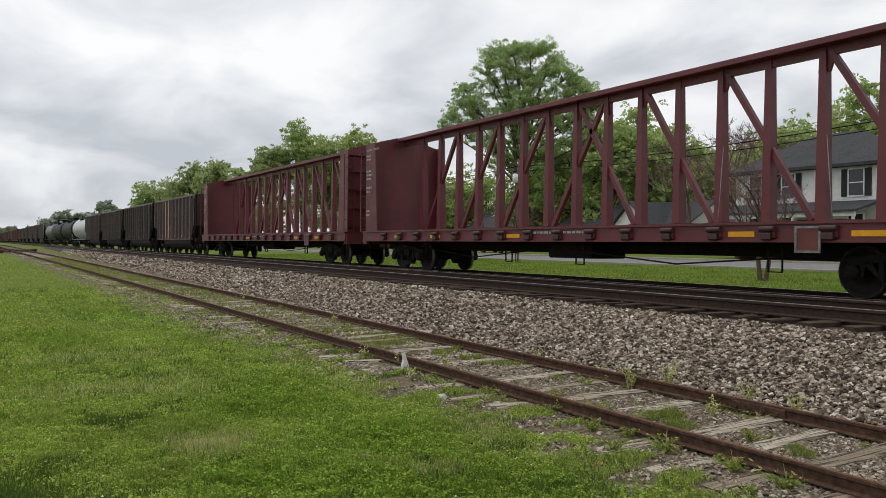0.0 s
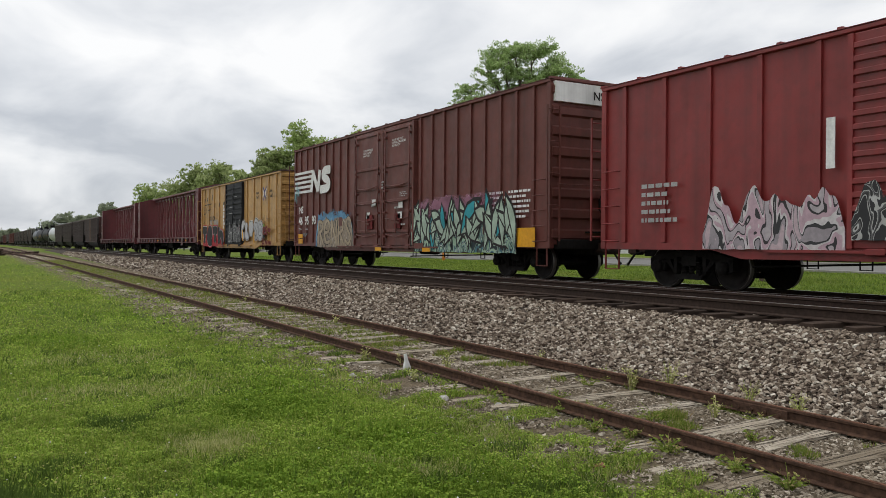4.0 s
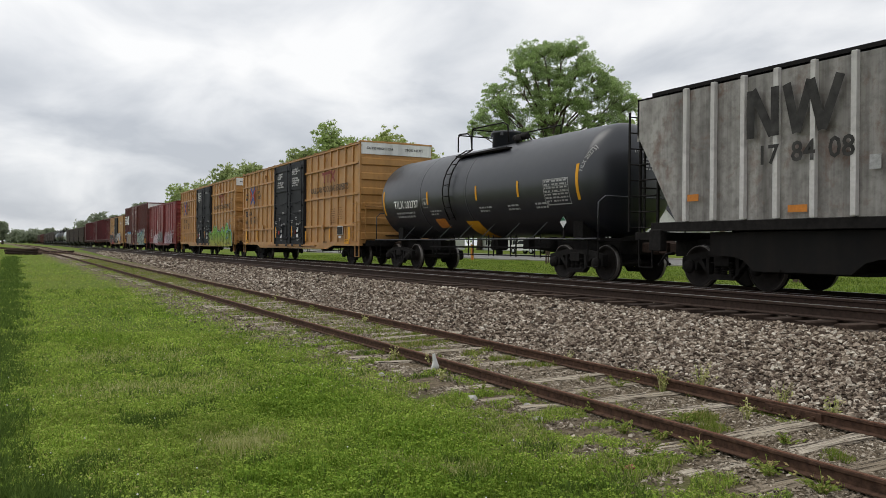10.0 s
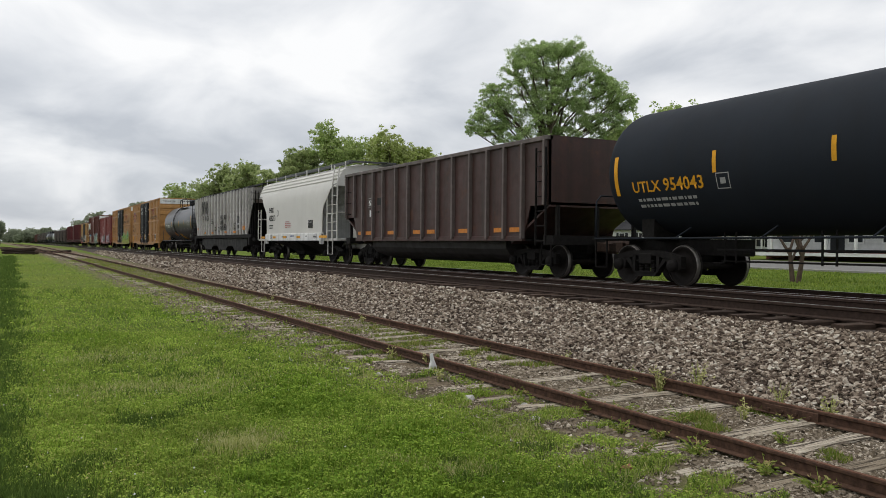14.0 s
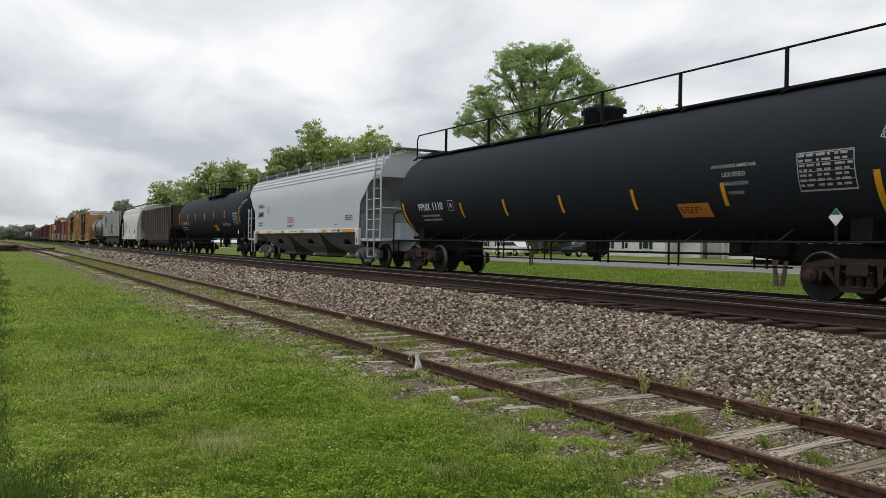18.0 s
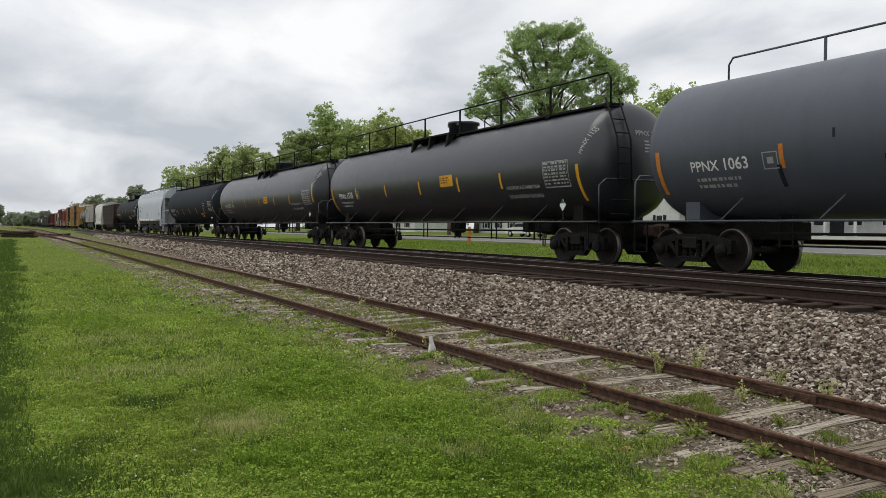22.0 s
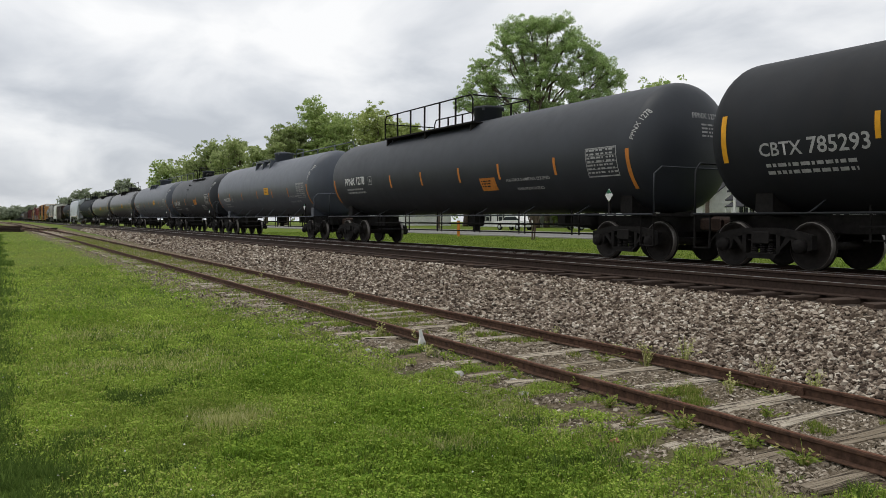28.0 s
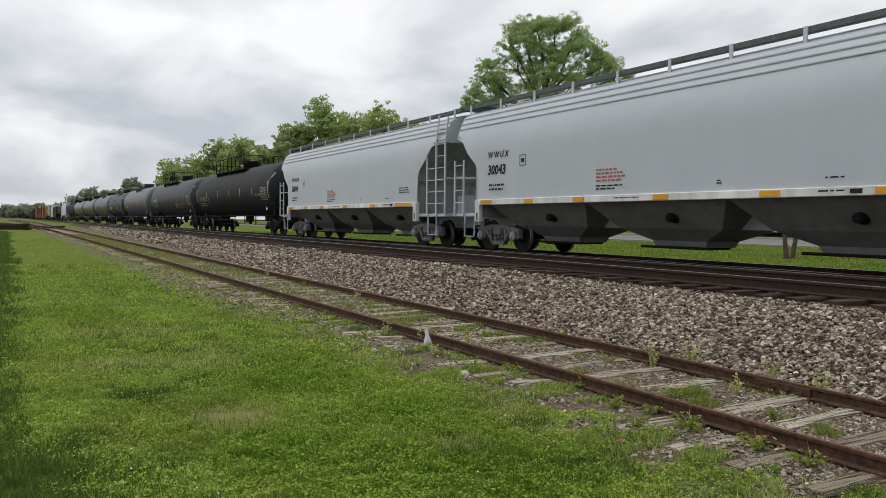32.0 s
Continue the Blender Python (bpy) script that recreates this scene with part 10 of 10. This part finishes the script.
CUBE_V = np.array([(-0.85, -0.75, -0.75), (-0.7, -0.6, 0.55), (-0.6, 0.8, -0.75), (-0.35, 0.7, 0.85), (0.9, -0.55, -0.75), (0.6, -0.75, 0.75), (0.7, 0.85, -0.75), (0.85, 0.45, 0.5)])
CUBE_F = np.array([(0, 1, 3), (0, 3, 2), (4, 6, 7), (4, 7, 5), (0, 4, 5), (0, 5, 1), (2, 3, 7), (2, 7, 6), (0, 2, 6), (0, 6, 4), (1, 5, 7), (1, 7, 3)])


CHIP_V = np.array([(-1, -0.8, -0.5), (1, -0.7, -0.5), (0.8, 0.9, -0.5), (-0.9, 0.7, -0.5), (0.2, 0.1, 0.7)]) * 0.8
CHIP_F = np.array([(0, 1, 4), (1, 2, 4), (2, 3, 4), (3, 0, 4)])


def stones_mesh(name, p, size, rng, fine=True, material=None, flat=None):
    bv, bf = (CHIP_V, CHIP_F) if fine == "chip" else (ICO_V, ICO_F) if fine else (CUBE_V, CUBE_F)
    n, k = len(p), len(bv)
    q = rng.normal(size=(n, 4))
    if flat is not None:
        # turned at will about the upright, tilted a little
        a = rng.uniform(0, 6.283, n)
        tilt = rng.normal(0, flat, (n, 2))
        q = np.stack([np.cos(a / 2), tilt[:, 0], tilt[:, 1], np.sin(a / 2)], 1)
    q /= np.linalg.norm(q, axis=1)[:, None]
    w, x, y, z = q.T
    R = np.stack([np.stack([1 - 2 * (y * y + z * z), 2 * (x * y - z * w), 2 * (x * z + y * w)], 1), np.stack([2 * (x * y + z * w), 1 - 2 * (x * x + z * z), 2 * (y * z - x * w)], 1), np.stack([2 * (x * z - y * w), 2 * (y * z + x * w), 1 - 2 * (x * x + y * y)], 1)], 1)
    shape = bv[None] * (1 + rng.uniform(-0.3, 0.3, (n, k, 1))) + rng.uniform(-0.12, 0.12, (n, k, 3))
    shape = shape * np.stack([np.full(n, 1.0), rng.uniform(0.5, 0.95, n), rng.uniform(0.32, 0.65, n)], 1)[:, None, :]
    v = np.einsum("nij,nkj->nki", R, shape) * size[:, None, None] + p[:, None, :]
    f = (np.arange(n)[:, None, None] * k + bf[None]).reshape(-1, 3)
    return array_mesh(name, v.reshape(-1, 3), 3, f, material or M["stone"])


def bed_np(x):
    return np.interp(x, [a for a, _ in BED], [b for _, b in BED])


def ballast_stones():
    rng = np.random.default_rng(12)
    for y0, y1, per, size, fine in ((3.5, 11, 1650, 0.0262, False), (11, 22, 780, 0.0318, False), (22, 42, 330, 0.041, False), (42, 95, 95, 0.066, False)):
        n = int((y1 - y0) * 2.4 * per)
        x = rng.uniform(6.42, 8.66, n)
        y = rng.uniform(y0, y1, n)
        edge = 6.62 - 0.0 * y + 0.12 * np.sin(y * 2.1) - 0.0171 * y
        k = x > np.maximum(edge, 6.0)
        x, y = x[k], y[k]
        s = size * (0.5 + 0.95 * rng.random(len(x)) ** 1.3)
        z = bed_np(x) + rng.uniform(-0.35, 1.1, len(x)) * s
        thing("ballast_stones", stones_mesh("ballast_stones", np.stack([x, y, z], 1), s, rng, fine, None, 0.2), None, "loose grey and tan crushed ballast stones", "gravel", "", "stuff")
    # between the main rails and on the far shoulder
    n = 5200
    x = np.where(rng.random(n) < 0.4, rng.uniform(9.3, 10.7, n), rng.uniform(11.0, 12.4, n)); y = rng.uniform(7, 40, n)
    s = 0.036 * (0.55 + 0.9 * rng.random(n))
    thing("ballast_stones", stones_mesh("ballast_stones", np.stack([x, y, bed_np(x) + 0.3 * s], 1), s, rng, False), None, "dark ballast stones between the main rails", "gravel", "", "stuff")
    # gravel in the siding and beside it
    n = 75000
    y = 3 + 24 * rng.random(n) ** 1.7
    off = np.where(rng.random(n) < 0.66, rng.uniform(-0.8, 1.0, n), rng.normal(-1.3, 0.36, n))
    x = 5.62 - 0.0171 * y + off
    k = value_noise(x, y, 1.6, 9.0) > np.where(off < -0.8, -0.06, -0.5)
    x, y = x[k], y[k]
    s = 0.0135 * (0.5 + 1.6 * rng.random(len(x)) ** 2.5) * np.clip(y / 7, 1, 2)
    z = ground_np(x, y) + 0.35 * s + 0.012
    thing("siding_gravel", stones_mesh("siding_gravel", np.stack([x, y, z - 0.008], 1), s, rng, "chip", M["gravel_chip"], 0.15), None, "small grey gravel between the siding ties", "gravel", "", "stuff")
    # pebble drift beside the siding
    n = 420
    x = rng.normal(4.2, 0.3, n); y = rng.normal(5.6, 0.7, n)
    s = 0.02 * (0.3 + 1.4 * rng.random(n) ** 2)
    thing("pebbles", stones_mesh("pebbles", np.stack([x, y, ground_np(x, y) + 0.004], 1), s, rng, False, M["gravel_chip"], 0.2), None, "drift of grey pebbles in the grass by the siding", "gravel", "", "stuff")


M["gravel_chip"] = varied("gravel_chips", [(0.0, (0.1, 0.078, 0.053)), (0.4, (0.2, 0.162, 0.118)), (0.8, (0.35, 0.295, 0.225)), (1.0, (0.56, 0.5, 0.41))], 0.95, 25.0, "island", 0.0, None, 0.2)
ballast_stones()


def single_rock(x, y, size, squash, label, material, seed):
    rng = np.random.default_rng(seed)
    z = ground_height(x, y) + size * squash * 0.35
    v = ICO_V * (1 + rng.uniform(-0.22, 0.22, (12, 1))) * np.array([1, 0.75, squash]) * size
    me = array_mesh("rock", v, 3, ICO_F, material)
    thing("rock", me, None, label, "rock", "loose rocks by the siding", "", pose(x, y, z, 0, 0, seed * 37 % 360))


M["pale_rock"] = plain("pale_rock", (0.5, 0.48, 0.45), 0.85, 0, 14.0, 0.25, 0.3)
M["brick_chip"] = plain("brick_rubble", (0.3, 0.13, 0.09), 0.9, 0, 14.0, 0.3, 0.3)
for i, (x, y, s, q) in enumerate(((4.12, 7.12, 0.085, 0.5), (4.42, 6.55, 0.05, 0.6), (3.9, 8.9, 0.06, 0.6), (4.2, 6.05, 0.055, 0.6), (3.72, 9.5, 0.05, 0.6), (3.35, 10.6, 0.05, 0.5), (4.5, 8.55, 0.05, 0.5), (3.6, 9.1, 0.045, 0.7))):
    single_rock(x, y, s, q, "pale loose rock beside the siding ties", M["pale_rock"], 60 + i)
single_rock(3.92, 4.5, 0.06, 0.6, "broken brick half sunk in the grass", M["brick_chip"], 90)
single_rock(7.45, 8.5, 0.055, 0.9, "dark stone on the ballast bank", M["soot"], 91)
g = ground_height(4.62, 8.9)
stub = thing("marker_stub", Shape().loft([[(-0.04, -0.03, -0.05), (0.04, -0.03, -0.05), (0.045, 0.035, -0.05), (-0.035, 0.03, -0.05)], [(-0.045, -0.035, 0.06), (0.05, -0.03, 0.05), (0.05, 0.035, 0.06), (-0.03, 0.03, 0.05)], [(-0.02, -0.02, 0.12), (0.02, -0.02, 0.13), (0.02, 0.02, 0.14), (-0.02, 0.02, 0.12)], [(-0.035, -0.01, 0.2), (-0.005, -0.015, 0.22), (0.0, 0.01, 0.21), (-0.03, 0.015, 0.2)]]), M["trim"], "small broken white marker standing by the siding", "marker", "", "", pose(4.62, 8.9, g))

# weeds: stalks in the siding
def weed(x, y, h, n, seed, dry):
    r = random.Random(seed)
    z = ground_height(x, y)
    s = Shape()
    for _ in range(n):
        a, l = r.uniform(0, 6.28), (r.uniform(0.05, 0.45) if dry else r.uniform(0.2, 1.3)) * h
        hh = h * (r.uniform(0.5, 1.0) if dry else r.uniform(0.2, 0.75))
        tip = (math.cos(a) * l, math.sin(a) * l, hh)
        s.tube([(math.cos(a) * 0.02, math.sin(a) * 0.02, -0.02), (tip[0] * 0.4, tip[1] * 0.4, hh * 0.6), tip], [0.004, 0.003, 0.0015], 3, False, False)
        for k in range(5):
            f = r.uniform(0.25, 1.0)
            c = Vector((tip[0] * f, tip[1] * f, hh * f))
            d = Vector((r.uniform(-1, 1), r.uniform(-1, 1), r.uniform(-0.2, 0.8))).normalized() * r.uniform(0.02, 0.045)
            e = d.orthogonal().normalized() * 0.008
            s.add([c, c + d * 0.5 + e, c + d, c + d * 0.5 - e], [(0, 1, 2, 3)])
    thing("weed", s, M["blade_dry" if dry else "blade_weed"], "dry brown weed stalks in the siding" if dry else "leafy green weed growing by the siding", "weed", "weeds of the siding", "", pose(x, y, z))


for i, (x, y, h, n, dry) in enumerate(((6.35, 6.2, 0.38, 22, True), (6.2, 6.6, 0.3, 16, True), (5.9, 7.0, 0.2, 14, False), (5.05, 8.6, 0.22, 12, True), (4.78, 6.0, 0.16, 26, False), (5.0, 5.75, 0.18, 30, False), (5.3, 5.35, 0.2, 22, False), (4.72, 9.2, 0.2, 12, True), (6.45, 8.6, 0.2, 10, True), (5.6, 9.6, 0.16, 16, False), (6.5, 7.4, 0.22, 10, False), (4.5, 9.9, 0.22, 10, True), (5.2, 10.8, 0.18, 14, False), (5.9, 11.5, 0.16, 14, False), (5.4, 13.0, 0.2, 16, False), (5.95, 14.4, 0.2, 14, True), (5.2, 15.8, 0.2, 16, False), (6.0, 17.5, 0.2, 16, False), (5.05, 19.0, 0.2, 16, False), (6.0, 20.5, 0.22, 14, True), (5.7, 23.0, 0.22, 14, False), (6.6, 5.4, 0.3, 12, True), (6.55, 4.8, 0.25, 14, True), (4.6, 4.5, 0.16, 30, False), (4.55, 5.3, 0.15, 24, False), (4.68, 5.0, 0.12, 18, False), (4.5, 6.6, 0.14, 18, False), (4.42, 7.4, 0.15, 16, False), (4.6, 7.0, 0.13, 14, False), (4.66, 3.9, 0.15, 26, False), (4.62, 3.45, 0.16, 26, False), (4.3, 4.75, 0.13, 20, False), (5.5, 4.45, 0.15, 18, False), (5.9, 5.2, 0.2, 12, True), (5.2, 6.6, 0.12, 12, False), (6.1, 4.9, 0.14, 14, False), (4.35, 8.2, 0.15, 14, True))):
    weed(x, y, h, n, 200 + i, dry)

# bolted joint of the siding rail
jx = siding_x(5.0) + HALF_GAUGE
joint = thing("joint_bar", None, None, "rusty bolted joint bar on the siding rail", "joint bar", "", "", pose(jx, 5.0, siding_z(5.0) - 0.07))
for sx in (-1, 1):
    part("bar", Shape().box(sx * 0.02 - 0.012, sx * 0.02 + 0.012, -0.3, 0.3, -0.04, 0.05, 0.006), M["rail_rust"], joint)
for k in range(4):
    part("bolt", Shape().lathe([(-0.05, 0.012), (-0.05, 0.018), (-0.03, 0.018)], 6, (0, -0.225 + 0.15 * k, 0.0), "x"), M["rail_rust"], joint)

# old ties stacked at the far edge of the lawn
def tie_pile(x, y, layers, seed):
    r = random.Random(seed)
    g = ground_height(x, y)
    for lv in range(layers):
        for k in range(4 - lv):
            thing("old_tie", TIES_DARK[(k + lv) % 4], None, "rotten dark wooden tie in a heap", "railway tie", "heap of old ties", "", pose(x + r.uniform(-0.3, 0.3), y + 0.32 * k + 0.16 * lv, g + 0.17 + 0.19 * lv, r.uniform(-4, 4), r.uniform(-5, 5), r.uniform(-14, 14)))


tie_pile(0.9, 84.0, 3, 1)
tie_pile(4.0, 92.0, 1, 2)

# a second siding that leaves to the left, far off
def far_branch(y):
    k = max(0.0, y - 68.0)
    return siding_x(y) - 0.0016 * k * k


YB = [68 + 6 * i for i in range(24)]
for dx in (-HALF_GAUGE, HALF_GAUGE):
    rail_run("branch_rail", lambda y, d=dx: far_branch(y) + d, lambda y: siding_z(y) + 0.004, YB, M["rail_rust"], M["rail_top_rust"], "rusty rail of a track branching away")
motions()
